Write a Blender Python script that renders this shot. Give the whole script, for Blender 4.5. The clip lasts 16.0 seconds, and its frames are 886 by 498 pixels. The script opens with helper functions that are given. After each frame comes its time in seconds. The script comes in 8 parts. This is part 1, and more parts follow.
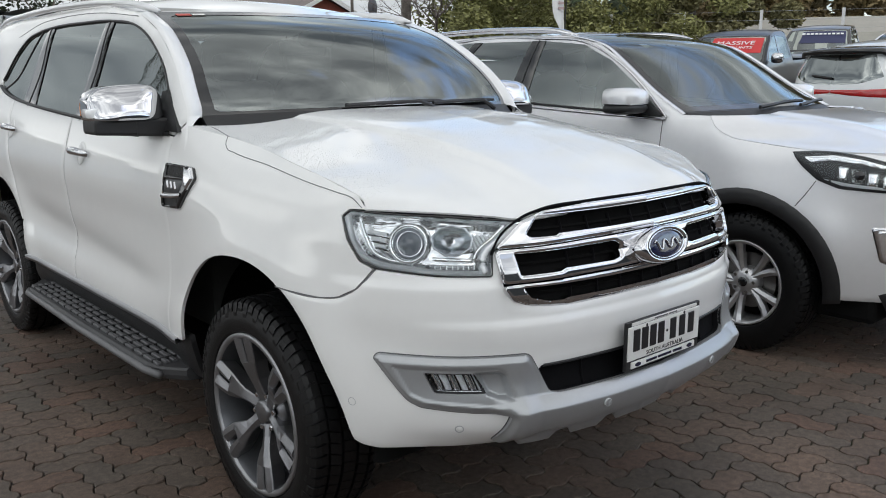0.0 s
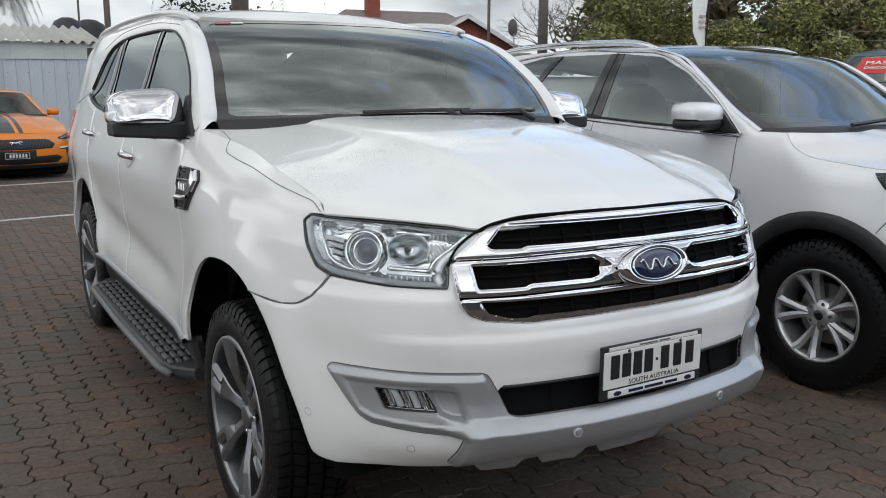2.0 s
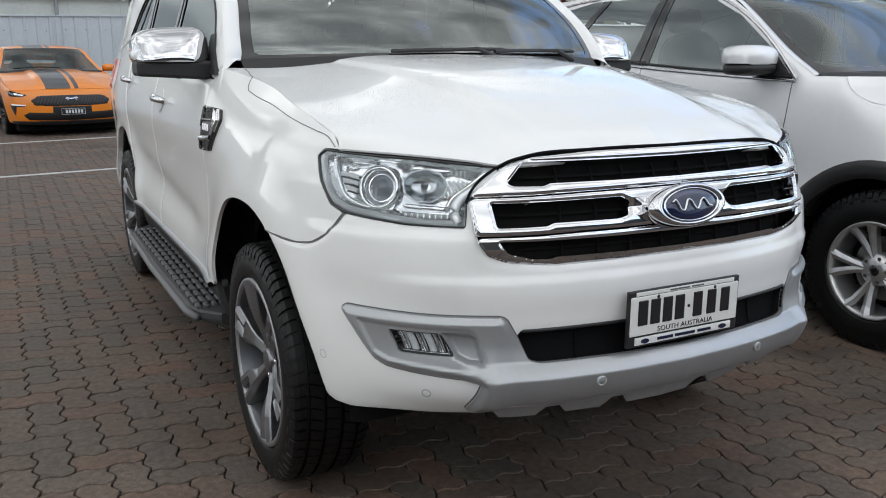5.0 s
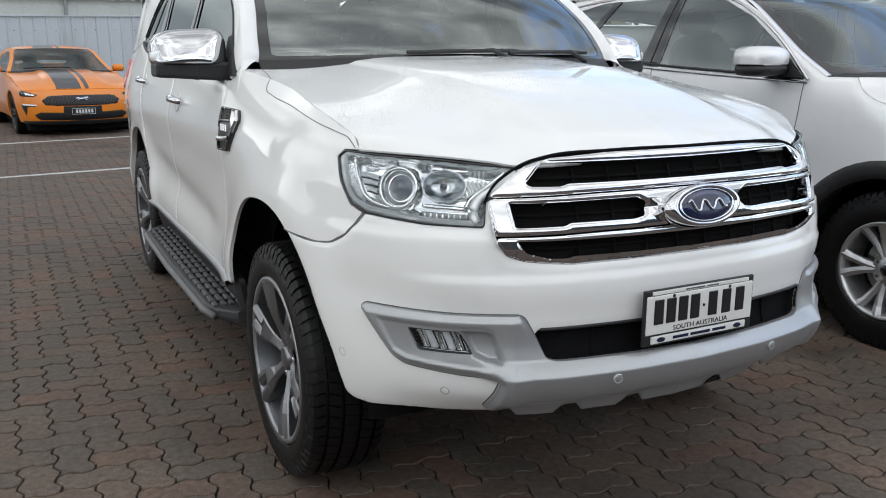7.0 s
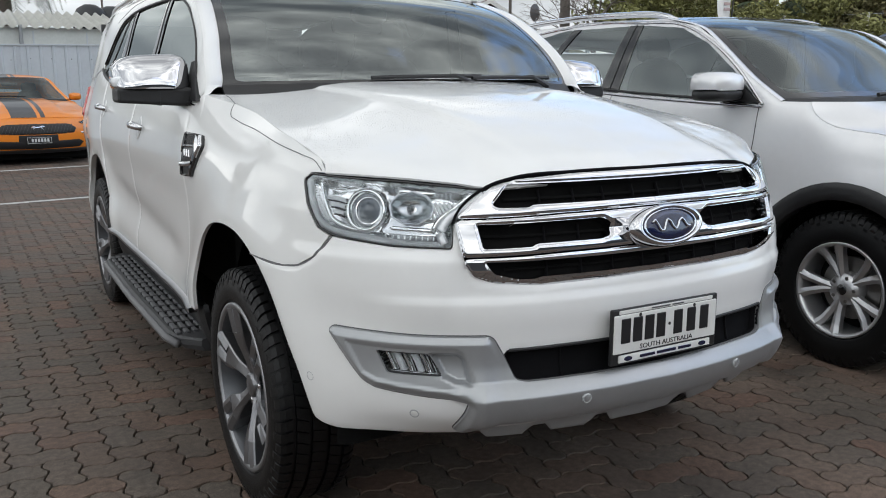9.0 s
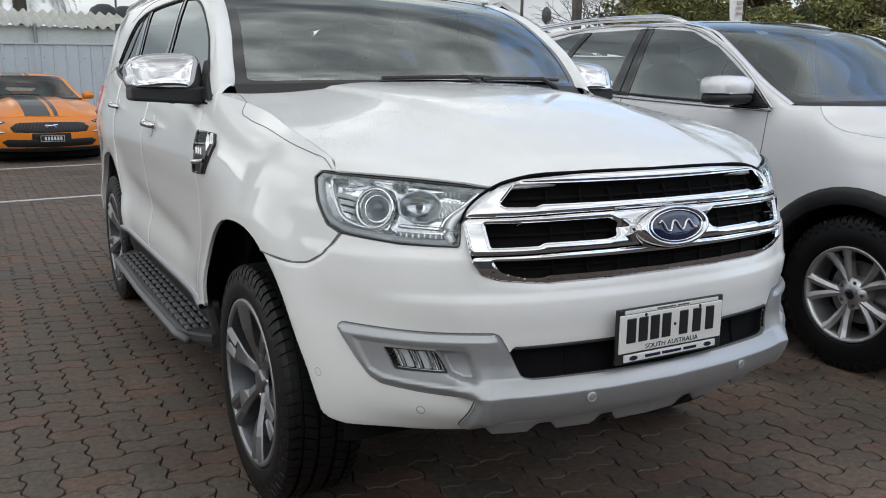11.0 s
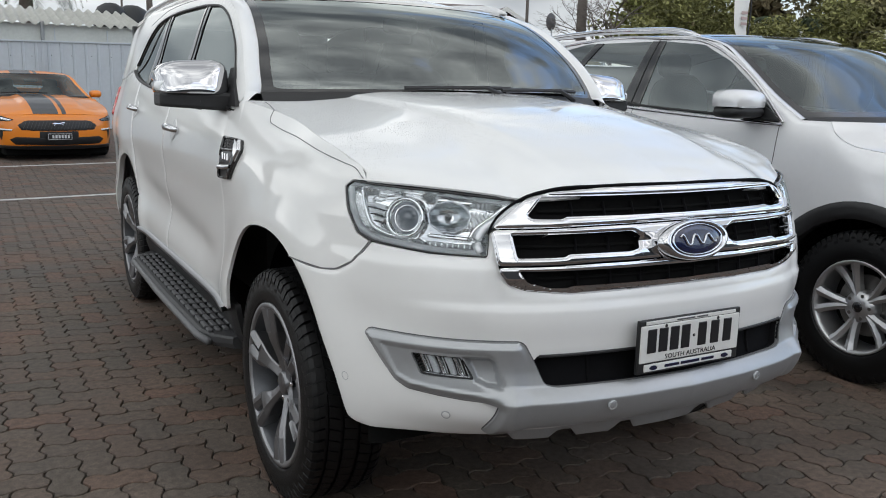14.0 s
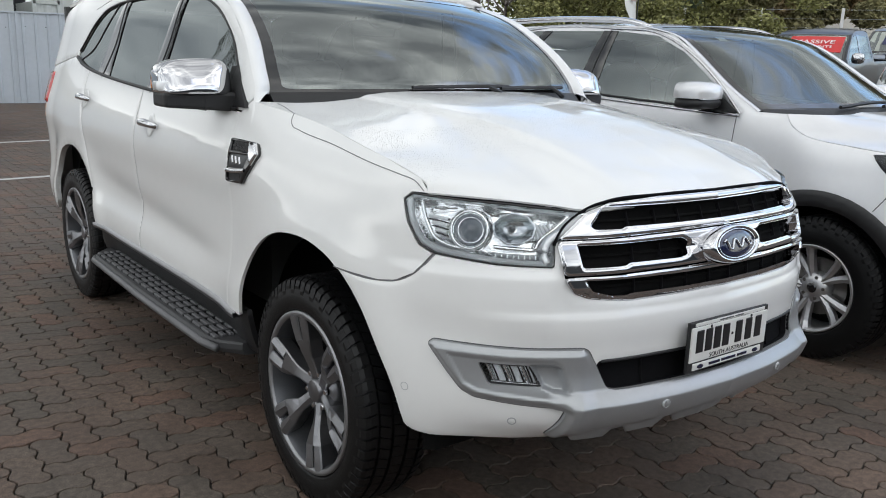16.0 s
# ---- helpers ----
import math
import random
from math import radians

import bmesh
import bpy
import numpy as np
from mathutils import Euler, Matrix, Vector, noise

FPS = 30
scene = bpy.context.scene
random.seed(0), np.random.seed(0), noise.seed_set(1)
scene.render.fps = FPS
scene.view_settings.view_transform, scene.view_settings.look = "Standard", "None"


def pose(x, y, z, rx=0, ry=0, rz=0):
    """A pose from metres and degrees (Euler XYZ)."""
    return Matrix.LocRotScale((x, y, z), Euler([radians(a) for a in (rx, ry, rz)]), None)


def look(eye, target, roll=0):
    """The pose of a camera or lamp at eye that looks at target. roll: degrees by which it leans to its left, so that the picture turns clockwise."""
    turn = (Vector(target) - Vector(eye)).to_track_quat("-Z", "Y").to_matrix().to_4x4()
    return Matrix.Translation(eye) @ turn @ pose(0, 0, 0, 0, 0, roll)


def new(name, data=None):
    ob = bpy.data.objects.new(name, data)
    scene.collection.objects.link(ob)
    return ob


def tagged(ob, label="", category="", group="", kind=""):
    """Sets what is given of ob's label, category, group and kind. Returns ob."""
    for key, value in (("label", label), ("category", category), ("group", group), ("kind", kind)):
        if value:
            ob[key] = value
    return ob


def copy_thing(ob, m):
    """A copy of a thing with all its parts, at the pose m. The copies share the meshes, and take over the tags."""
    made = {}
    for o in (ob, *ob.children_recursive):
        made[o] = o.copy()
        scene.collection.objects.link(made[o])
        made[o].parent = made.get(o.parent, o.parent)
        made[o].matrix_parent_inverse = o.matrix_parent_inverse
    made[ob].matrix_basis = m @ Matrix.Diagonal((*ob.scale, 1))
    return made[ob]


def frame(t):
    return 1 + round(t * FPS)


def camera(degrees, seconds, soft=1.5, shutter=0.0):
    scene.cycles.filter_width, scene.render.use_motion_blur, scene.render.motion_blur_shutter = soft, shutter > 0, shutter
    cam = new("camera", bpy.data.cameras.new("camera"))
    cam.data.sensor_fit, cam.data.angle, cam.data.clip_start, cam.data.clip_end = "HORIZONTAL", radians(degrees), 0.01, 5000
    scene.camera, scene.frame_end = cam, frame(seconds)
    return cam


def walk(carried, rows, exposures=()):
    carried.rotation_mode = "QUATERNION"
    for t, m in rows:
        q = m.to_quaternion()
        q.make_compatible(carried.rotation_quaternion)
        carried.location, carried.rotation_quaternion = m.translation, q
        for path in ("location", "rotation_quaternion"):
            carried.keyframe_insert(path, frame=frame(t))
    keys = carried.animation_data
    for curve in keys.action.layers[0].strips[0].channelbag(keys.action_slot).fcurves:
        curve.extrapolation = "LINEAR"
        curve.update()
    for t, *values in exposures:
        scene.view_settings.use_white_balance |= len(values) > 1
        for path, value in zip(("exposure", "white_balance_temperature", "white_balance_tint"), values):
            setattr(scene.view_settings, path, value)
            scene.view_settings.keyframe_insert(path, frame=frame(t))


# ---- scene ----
cam = camera(56.0, 16.0, soft=1.0)
PATH = [
    (0, (-2.099, -1.413, 1.465), (-0.809, 0.058, 1.05), -0.2),
    (0.5, (-1.991, -1.4, 1.398), (-0.797, 0.155, 1.003), 0.2),
    (1, (-1.946, -1.384, 1.368), (-0.763, 0.184, 0.991), -0.0),
    (1.5, (-1.808, -1.477, 1.368), (-0.64, 0.103, 0.997), 0.4),
    (2, (-1.652, -1.613, 1.416), (-0.626, 0.064, 1.048), 0.3),
    (2.5, (-1.58, -1.654, 1.443), (-0.61, 0.055, 1.068), -0.4),
    (3, (-1.559, -1.664, 1.458), (-0.61, 0.051, 1.059), -0.7),
    (3.5, (-1.556, -1.659, 1.434), (-0.617, 0.058, 1.024), -0.6),
    (4, (-1.536, -1.603, 1.355), (-0.616, 0.121, 0.929), -0.4),
    (4.2, (-1.522, -1.579, 1.339), (-0.607, 0.143, 0.892), -0.2),
    (6.5, (-1.566, -1.601, 1.347), (-0.67, 0.125, 0.882), 0.3),
    (7, (-1.572, -1.596, 1.347), (-0.681, 0.134, 0.886), 0.1),
    (7.5, (-1.577, -1.591, 1.344), (-0.67, 0.133, 0.891), 0.2),
    (8, (-1.587, -1.595, 1.338), (-0.646, 0.116, 0.906), 0.0),
    (8.5, (-1.601, -1.592, 1.344), (-0.639, 0.115, 0.944), -0.2),
    (9, (-1.587, -1.594, 1.333), (-0.61, 0.105, 0.937), -0.0),
    (11.5, (-1.603, -1.618, 1.328), (-0.649, 0.096, 0.939), 0.6),
    (12, (-1.625, -1.614, 1.335), (-0.674, 0.102, 0.948), 0.7),
    (12.5, (-1.634, -1.623, 1.345), (-0.681, 0.093, 0.961), 1.2),
    (13, (-1.644, -1.632, 1.346), (-0.689, 0.084, 0.963), 1.5),
    (13.5, (-1.656, -1.631, 1.344), (-0.702, 0.084, 0.958), 1.5),
    (14, (-1.687, -1.628, 1.353), (-0.726, 0.084, 0.97), 1.5),
    (14.5, (-1.812, -1.59, 1.393), (-0.712, 0.036, 1.011), 2.2),
    (15, (-1.929, -1.53, 1.407), (-0.763, 0.035, 0.971), 2.0),
    (15.5, (-1.985, -1.431, 1.405), (-0.811, 0.125, 0.955), 1.9),
    (16, (-2.083, -1.377, 1.451), (-0.902, 0.175, 1.007), 1.9),
]
walk(cam, [(t, look(eye, target, roll)) for t, eye, target, roll in PATH], exposures=[(0, 0.16), (2.0, 0.14), (3.5, 0.20), (7.0, 0.36), (8.5, 0.28), (12.0, 0.18), (14.5, 0.18), (16.0, 0.29)])

# ---- world, sun ----
world = bpy.data.worlds.new("sky")
scene.world = world
world.use_nodes = True


def world_nodes():
    nt = world.node_tree
    nt.nodes.clear()
    n, l = nt.nodes, nt.links
    out, bg = n.new("ShaderNodeOutputWorld"), n.new("ShaderNodeBackground")
    sky = n.new("ShaderNodeTexSky")
    sky.sky_type, sky.sun_disc = "NISHITA", False
    sky.sun_elevation, sky.sun_rotation = radians(52), radians(SUN_TURN)
    gain = n.new("ShaderNodeVectorMath")
    gain.operation = "SCALE"
    gain.inputs[3].default_value = 0.30
    l.new(sky.outputs[0], gain.inputs[0])
    co, mp = n.new("ShaderNodeTexCoord"), n.new("ShaderNodeMapping")
    mp.inputs["Scale"].default_value = (1.0, 1.0, 2.4)
    l.new(co.outputs["Generated"], mp.inputs[0])
    big, fine = n.new("ShaderNodeTexNoise"), n.new("ShaderNodeTexNoise")
    big.inputs["Scale"].default_value, big.inputs["Detail"].default_value, big.inputs["Roughness"].default_value = 2.3, 7, 0.55
    fine.inputs["Scale"].default_value, fine.inputs["Detail"].default_value = 3.1, 4
    big.inputs["Distortion"].default_value = 0.4
    l.new(mp.outputs[0], big.inputs[0])
    l.new(mp.outputs[0], fine.inputs[0])
    cover, shade = n.new("ShaderNodeValToRGB"), n.new("ShaderNodeValToRGB")
    cover.color_ramp.elements[0].position, cover.color_ramp.elements[1].position = 0.27, 0.40
    shade.color_ramp.elements[0].position, shade.color_ramp.elements[1].position = 0.36, 0.70
    shade.color_ramp.elements[0].color = (0.44, 0.48, 0.53, 1)
    shade.color_ramp.elements[1].color = (2.1, 2.13, 2.1, 1)
    mid = shade.color_ramp.elements.new(0.53)
    mid.color = (1.00, 1.05, 1.08, 1)
    # the cloud deck breaks up towards the east
    lean, more = n.new("ShaderNodeVectorMath"), n.new("ShaderNodeMath")
    lean.operation, more.operation = "DOT_PRODUCT", "ADD"
    lean.inputs[1].default_value = (-0.22, 0.06, 0.10)
    l.new(co.outputs["Generated"], lean.inputs[0])
    l.new(big.outputs[0], more.inputs[0])
    l.new(lean.outputs["Value"], more.inputs[1])
    l.new(more.outputs[0], cover.inputs[0])
    l.new(fine.outputs[0], shade.inputs[0])
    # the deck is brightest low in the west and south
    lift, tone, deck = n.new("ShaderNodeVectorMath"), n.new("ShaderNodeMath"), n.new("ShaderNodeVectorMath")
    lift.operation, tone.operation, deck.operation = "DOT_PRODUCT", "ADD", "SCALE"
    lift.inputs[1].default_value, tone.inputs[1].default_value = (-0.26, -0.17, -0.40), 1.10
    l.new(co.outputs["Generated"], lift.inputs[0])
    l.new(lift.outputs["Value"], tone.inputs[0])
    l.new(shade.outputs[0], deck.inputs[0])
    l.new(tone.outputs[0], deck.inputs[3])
    mix = n.new("ShaderNodeMix")
    mix.data_type = "RGBA"
    l.new(cover.outputs[0], mix.inputs[0])
    l.new(gain.outputs[0], mix.inputs[6])
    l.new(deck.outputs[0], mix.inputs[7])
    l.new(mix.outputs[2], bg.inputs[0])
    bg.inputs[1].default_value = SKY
    l.new(bg.outputs[0], out.inputs[0])


SUN_TURN, SKY = 140.0, 0.93
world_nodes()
sun = new("sun", bpy.data.lights.new("sun", "SUN"))
sun.data.energy, sun.data.angle, sun.data.color = 0.42, radians(110), (1.0, 0.97, 0.93)
sun.matrix_world = look((1.5, -4, 10), (0, 0, 0))


# ---- materials ----
MATS = {}


def mat(name, color, rough=0.5, metal=0.0, coat=0.0, var=0.0, scale=20.0, bump=0.0, bump_scale=200.0, spec=0.5, rand=0.0, island=0.0, rough_var=0.0):
    """A procedural material: base colour with variation at two scales, gloss and fine relief."""
    if name in MATS:
        return MATS[name]
    m = bpy.data.materials.new(name)
    m.use_nodes = True
    nt = m.node_tree
    n, l = nt.nodes, nt.links
    b = n["Principled BSDF"]
    b.inputs["Base Color"].default_value = (*color, 1)
    b.inputs["Roughness"].default_value, b.inputs["Metallic"].default_value = rough, metal
    b.inputs["Coat Weight"].default_value, b.inputs["Coat Roughness"].default_value = coat, 0.03
    b.inputs["Specular IOR Level"].default_value = spec
    co = n.new("ShaderNodeTexCoord")
    if var or rough_var or rand or island:
        big, small = n.new("ShaderNodeTexNoise"), n.new("ShaderNodeTexNoise")
        for t, k, d in ((big, scale, 4), (small, scale * 7.3, 3)):
            t.inputs["Scale"].default_value, t.inputs["Detail"].default_value = k, d
            l.new(co.outputs["Object"], t.inputs[0])
        add = n.new("ShaderNodeMath")
        l.new(big.outputs[0], add.inputs[0])
        l.new(small.outputs[0], add.inputs[1])
        last = add.outputs[0]
        mr = n.new("ShaderNodeMapRange")
        mr.inputs[1].default_value, mr.inputs[2].default_value = 0.6, 1.4
        mr.inputs[3].default_value, mr.inputs[4].default_value = 1 - var, 1 + var
        l.new(last, mr.inputs[0])
        val = mr.outputs[0]
        for amount, node, sock in ((rand, "ShaderNodeObjectInfo", "Random"), (island, "ShaderNodeNewGeometry", "Random Per Island")):
            if amount:
                oi, r2, mu = n.new(node), n.new("ShaderNodeMapRange"), n.new("ShaderNodeMath")
                r2.inputs[3].default_value, r2.inputs[4].default_value = 1 - amount, 1 + amount
                l.new(oi.outputs[sock], r2.inputs[0])
                mu.operation = "MULTIPLY"
                l.new(val, mu.inputs[0])
                l.new(r2.outputs[0], mu.inputs[1])
                val = mu.outputs[0]
        hs = n.new("ShaderNodeVectorMath")
        hs.operation = "SCALE"
        hs.inputs[0].default_value = color
        l.new(val, hs.inputs[3])
        l.new(hs.outputs[0], b.inputs["Base Color"])
        if rough_var:
            r3 = n.new("ShaderNodeMapRange")
            r3.inputs[1].default_value, r3.inputs[2].default_value = 0.6, 1.4
            r3.inputs[3].default_value, r3.inputs[4].default_value = max(0, rough - rough_var), rough + rough_var
            l.new(last, r3.inputs[0])
            l.new(r3.outputs[0], b.inputs["Roughness"])
    if bump:
        bt, bp = n.new("ShaderNodeTexNoise"), n.new("ShaderNodeBump")
        bt.inputs["Scale"].default_value, bt.inputs["Detail"].default_value = bump_scale, 5
        bp.inputs["Strength"].default_value, bp.inputs["Distance"].default_value = bump, 0.002
        l.new(co.outputs["Object"], bt.inputs[0])
        l.new(bt.outputs[0], bp.inputs["Height"])
        l.new(bp.outputs[0], b.inputs["Normal"])
    MATS[name] = m
    return m


def glass(name, tint, ior=1.5, gloss_rough=0.01):
    """Thin pane: tinted clear body with Fresnel gloss."""
    if name in MATS:
        return MATS[name]
    m = bpy.data.materials.new(name)
    m.use_nodes = True
    nt = m.node_tree
    n, l = nt.nodes, nt.links
    n.clear()
    out, mix = n.new("ShaderNodeOutputMaterial"), n.new("ShaderNodeMixShader")
    tr, gl, fr = n.new("ShaderNodeBsdfTransparent"), n.new("ShaderNodeBsdfGlossy"), n.new("ShaderNodeFresnel")
    tr.inputs[0].default_value = (*tint, 1)
    gl.inputs["Roughness"].default_value = gloss_rough
    gl.inputs["Color"].default_value = (0.90, 0.96, 0.95, 1)
    fr.inputs[0].default_value = ior
    l.new(fr.outputs[0], mix.inputs[0])
    l.new(tr.outputs[0], mix.inputs[1])
    l.new(gl.outputs[0], mix.inputs[2])
    l.new(mix.outputs[0], out.inputs[0])
    MATS[name] = m
    return m


WHITE = mat("white_paint", (0.80, 0.80, 0.79), 0.5, spec=0.25, coat=1.0, var=0.012, scale=3)
SILVER = mat("silver_paint", (0.76, 0.76, 0.77), 0.33, metal=0.3, coat=1.0, var=0.02, scale=4)
SATIN = mat("satin_silver", (0.38, 0.39, 0.40), 0.36, metal=0.55, var=0.03, scale=8, bump=0.05, bump_scale=900)
CHROME = mat("chrome", (0.62, 0.62, 0.635), 0.035, metal=1.0, rough_var=0.02, scale=14)
BLACK = mat("black_plastic", (0.014, 0.014, 0.015), 0.5, var=0.2, scale=30, bump=0.15, bump_scale=1200)
GLOSSBLACK = mat("gloss_black", (0.008, 0.008, 0.009), 0.12, coat=0.6, var=0.1, scale=10)
# near-black, with the shade of cavities and undersides put into the colour
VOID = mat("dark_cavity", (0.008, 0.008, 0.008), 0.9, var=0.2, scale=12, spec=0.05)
RUBBER = mat("tyre_rubber", (0.0032, 0.0032, 0.0036), 0.46, var=0.3, scale=25, bump=0.3, bump_scale=500, spec=0.3)
TINT = glass("tinted_glass", (0.12, 0.13, 0.13), 3.3)
SCREEN = glass("windscreen_glass", (0.82, 0.89, 0.87), 2.8)
CLEAR = glass("clear_lens", (0.93, 0.94, 0.95), 1.45)


# ---- mesh helpers ----
def mesh_of(name, verts, faces, material, smooth=True):
    me = bpy.data.meshes.new(name)
    me.from_pydata([tuple(map(float, v)) for v in verts], [], [tuple(map(int, f)) for f in faces])
    me.update()
    if smooth:
        me.polygons.foreach_set("use_smooth", [True] * len(me.polygons))
    if material:
        me.materials.append(material)
    return me


def thing(name, m=None, label="", category="", group="", kind=""):
    ob = new(name)
    ob.empty_display_size = 0.2
    if m is not None:
        ob.matrix_world = m
    return tagged(ob, label, category, group, kind)


def hang(name, me, parent, label="", m=None):
    """Links a mesh as one part under its thing, in the thing's own space."""
    ob = new(name, me)
    if parent is not None:
        ob.parent = parent
    if m is not None:
        ob.matrix_basis = m
    return tagged(ob, label)


def part(name, bm, material, parent, label="", m=None, smooth=False):
    me = bpy.data.meshes.new(name)
    bm.normal_update()
    bm.to_mesh(me)
    bm.free()
    if smooth:
        me.polygons.foreach_set("use_smooth", [True] * len(me.polygons))
    me.materials.append(material)
    return hang(name, me, parent, label, m)


def box(x0, x1, y0, y1, z0, z1, bevel=0.0, seg=2):
    bm = bmesh.new()
    bmesh.ops.create_cube(bm, size=1)
    for v in bm.verts:
        v.co = ((x0 + x1) / 2 + v.co.x * (x1 - x0), (y0 + y1) / 2 + v.co.y * (y1 - y0), (z0 + z1) / 2 + v.co.z * (z1 - z0))
    if bevel:
        bmesh.ops.bevel(bm, geom=bm.edges[:] + bm.verts[:], offset=bevel, segments=seg, profile=0.5, affect="EDGES")
    return bm


def tube(path, radius, sides=10, close=False):
    """A tube along points; radius may be a list."""
    bm = bmesh.new()
    pts = [Vector(p) for p in path]
    rad = radius if isinstance(radius, (list, tuple)) else [radius] * len(pts)
    rings = []
    up = Vector((0.02, 0.03, 1))
    for i, p in enumerate(pts):
        a, c = pts[max(i - 1, 0)], pts[min(i + 1, len(pts) - 1)]
        t = (c - a).normalized()
        u = t.cross(up if abs(t.z) < 0.95 else Vector((1, 0.1, 0))).normalized()
        w = t.cross(u).normalized()
        rings.append([bm.verts.new(p + rad[i] * (math.cos(k * 2 * math.pi / sides) * u + math.sin(k * 2 * math.pi / sides) * w)) for k in range(sides)])
    for r, q in zip(rings, rings[1:]):
        for k in range(sides):
            bm.faces.new((r[k], r[(k + 1) % sides], q[(k + 1) % sides], q[k]))
    bm.faces.new(rings[0][::-1])
    bm.faces.new(rings[-1])
    bmesh.ops.recalc_face_normals(bm, faces=bm.faces[:])
    return bm


def lathe(profile, sides=48, axis="x"):
    """Revolves (radius, along) pairs round the x axis."""
    bm = bmesh.new()
    rings = []
    for r, a in profile:
        rings.append([bm.verts.new((a, r * math.cos(k * 2 * math.pi / sides), r * math.sin(k * 2 * math.pi / sides))) for k in range(sides)])
    for p, q in zip(rings, rings[1:]):
        for k in range(sides):
            bm.faces.new((p[k], p[(k + 1) % sides], q[(k + 1) % sides], q[k]))
    bmesh.ops.recalc_face_normals(bm, faces=bm.faces[:])
    return bm


def join(bm, other, m=None):
    """Adds the faces of other to bm."""
    me = bpy.data.meshes.new("tmp")
    other.to_mesh(me)
    other.free()
    if m is not None:
        me.transform(m)
    bm.from_mesh(me)
    bpy.data.meshes.remove(me)
    return bm


def spline(keys):
    """A smooth curve through rows (t, values...)."""
    k = np.array(keys, float)
    t, v = k[:, 0], k[:, 1:]
    d = np.diff(v, axis=0) / np.diff(t)[:, None]
    g = np.zeros_like(v)
    g[0], g[-1] = d[0], d[-1]
    for i in range(1, len(t) - 1):
        a, b = t[i] - t[i - 1], t[i + 1] - t[i]
        g[i] = (d[i - 1] * b + d[i] * a) / (a + b)

    def f(x):
        x = np.clip(np.asarray(x, float), t[0], t[-1])
        i = np.clip(np.searchsorted(t, x) - 1, 0, len(t) - 2)
        h = t[i + 1] - t[i]
        s, h = ((x - t[i]) / h)[..., None], h[..., None]
        r = (2 * s**3 - 3 * s**2 + 1) * v[i] + (s**3 - 2 * s**2 + s) * h * g[i] + (3 * s**2 - 2 * s**3) * v[i + 1] + (s**3 - s**2) * h * g[i + 1]
        return r[..., 0] if r.shape[-1] == 1 else r

    return f


def smooth01(x):
    x = np.clip(x, 0, 1)
    return x * x * (3 - 2 * x)


def curve_through(points, n=8):
    """A closed or open row of points made dense along a smooth curve (open)."""
    p = np.array(points, float)
    c = np.r_[0, np.cumsum(np.hypot(*np.diff(p, axis=0).T))]
    return spline(np.c_[c, p])(np.linspace(0, c[-1], n * (len(p) - 1) + 1))


def rounded(poly, r, n=4):
    """A polygon with its corners rounded; r is one radius or one for each corner."""
    p = [np.array(q, float) for q in poly]
    rs = r if isinstance(r, (list, tuple)) else [r] * len(p)
    out = []
    for i, c in enumerate(p):
        a, b = p[i - 1] - c, p[(i + 1) % len(p)] - c
        la, lb = np.linalg.norm(a), np.linalg.norm(b)
        k = min(rs[i], la * 0.48, lb * 0.48)
        if k < 1e-5:
            out.append(c)
            continue
        s, e = c + a / la * k, c + b / lb * k
        for j in range(n + 1):
            w = j / n
            out.append((1 - w) ** 2 * s + 2 * w * (1 - w) * c + w * w * e)
    return np.array(out)


def within(pts, loops):
    """Which points lie inside the loops (even-odd)."""
    x, y = pts[:, 0], pts[:, 1]
    inside = np.zeros(len(pts), bool)
    for lp in loops:
        a, b = lp, np.roll(lp, -1, 0)
        for (x0, y0), (x1, y1) in zip(a, b):
            if y0 != y1:
                c = ((y0 > y) != (y1 > y)) & (x < (x1 - x0) * (y - y0) / (y1 - y0) + x0)
                inside ^= c
    return inside


def nearest(pts, loops, step):
    """The nearest place on the loops, and how far."""
    dense = []
    for lp in loops:
        for a, b in zip(lp, np.roll(lp, -1, 0)):
            k = max(1, int(np.linalg.norm(b - a) / step))
            dense.append(a + (b - a) * (np.arange(k) / k)[:, None])
    dense = np.concatenate(dense)
    best, dist = np.zeros_like(pts), np.full(len(pts), 9.0)
    for i in range(0, len(pts), 4000):
        q = pts[i:i + 4000]
        d2 = ((q[:, None, :] - dense[None]) ** 2).sum(-1)
        j = d2.argmin(1)
        best[i:i + 4000], dist[i:i + 4000] = dense[j], np.sqrt(d2[np.arange(len(q)), j])
    return best, dist


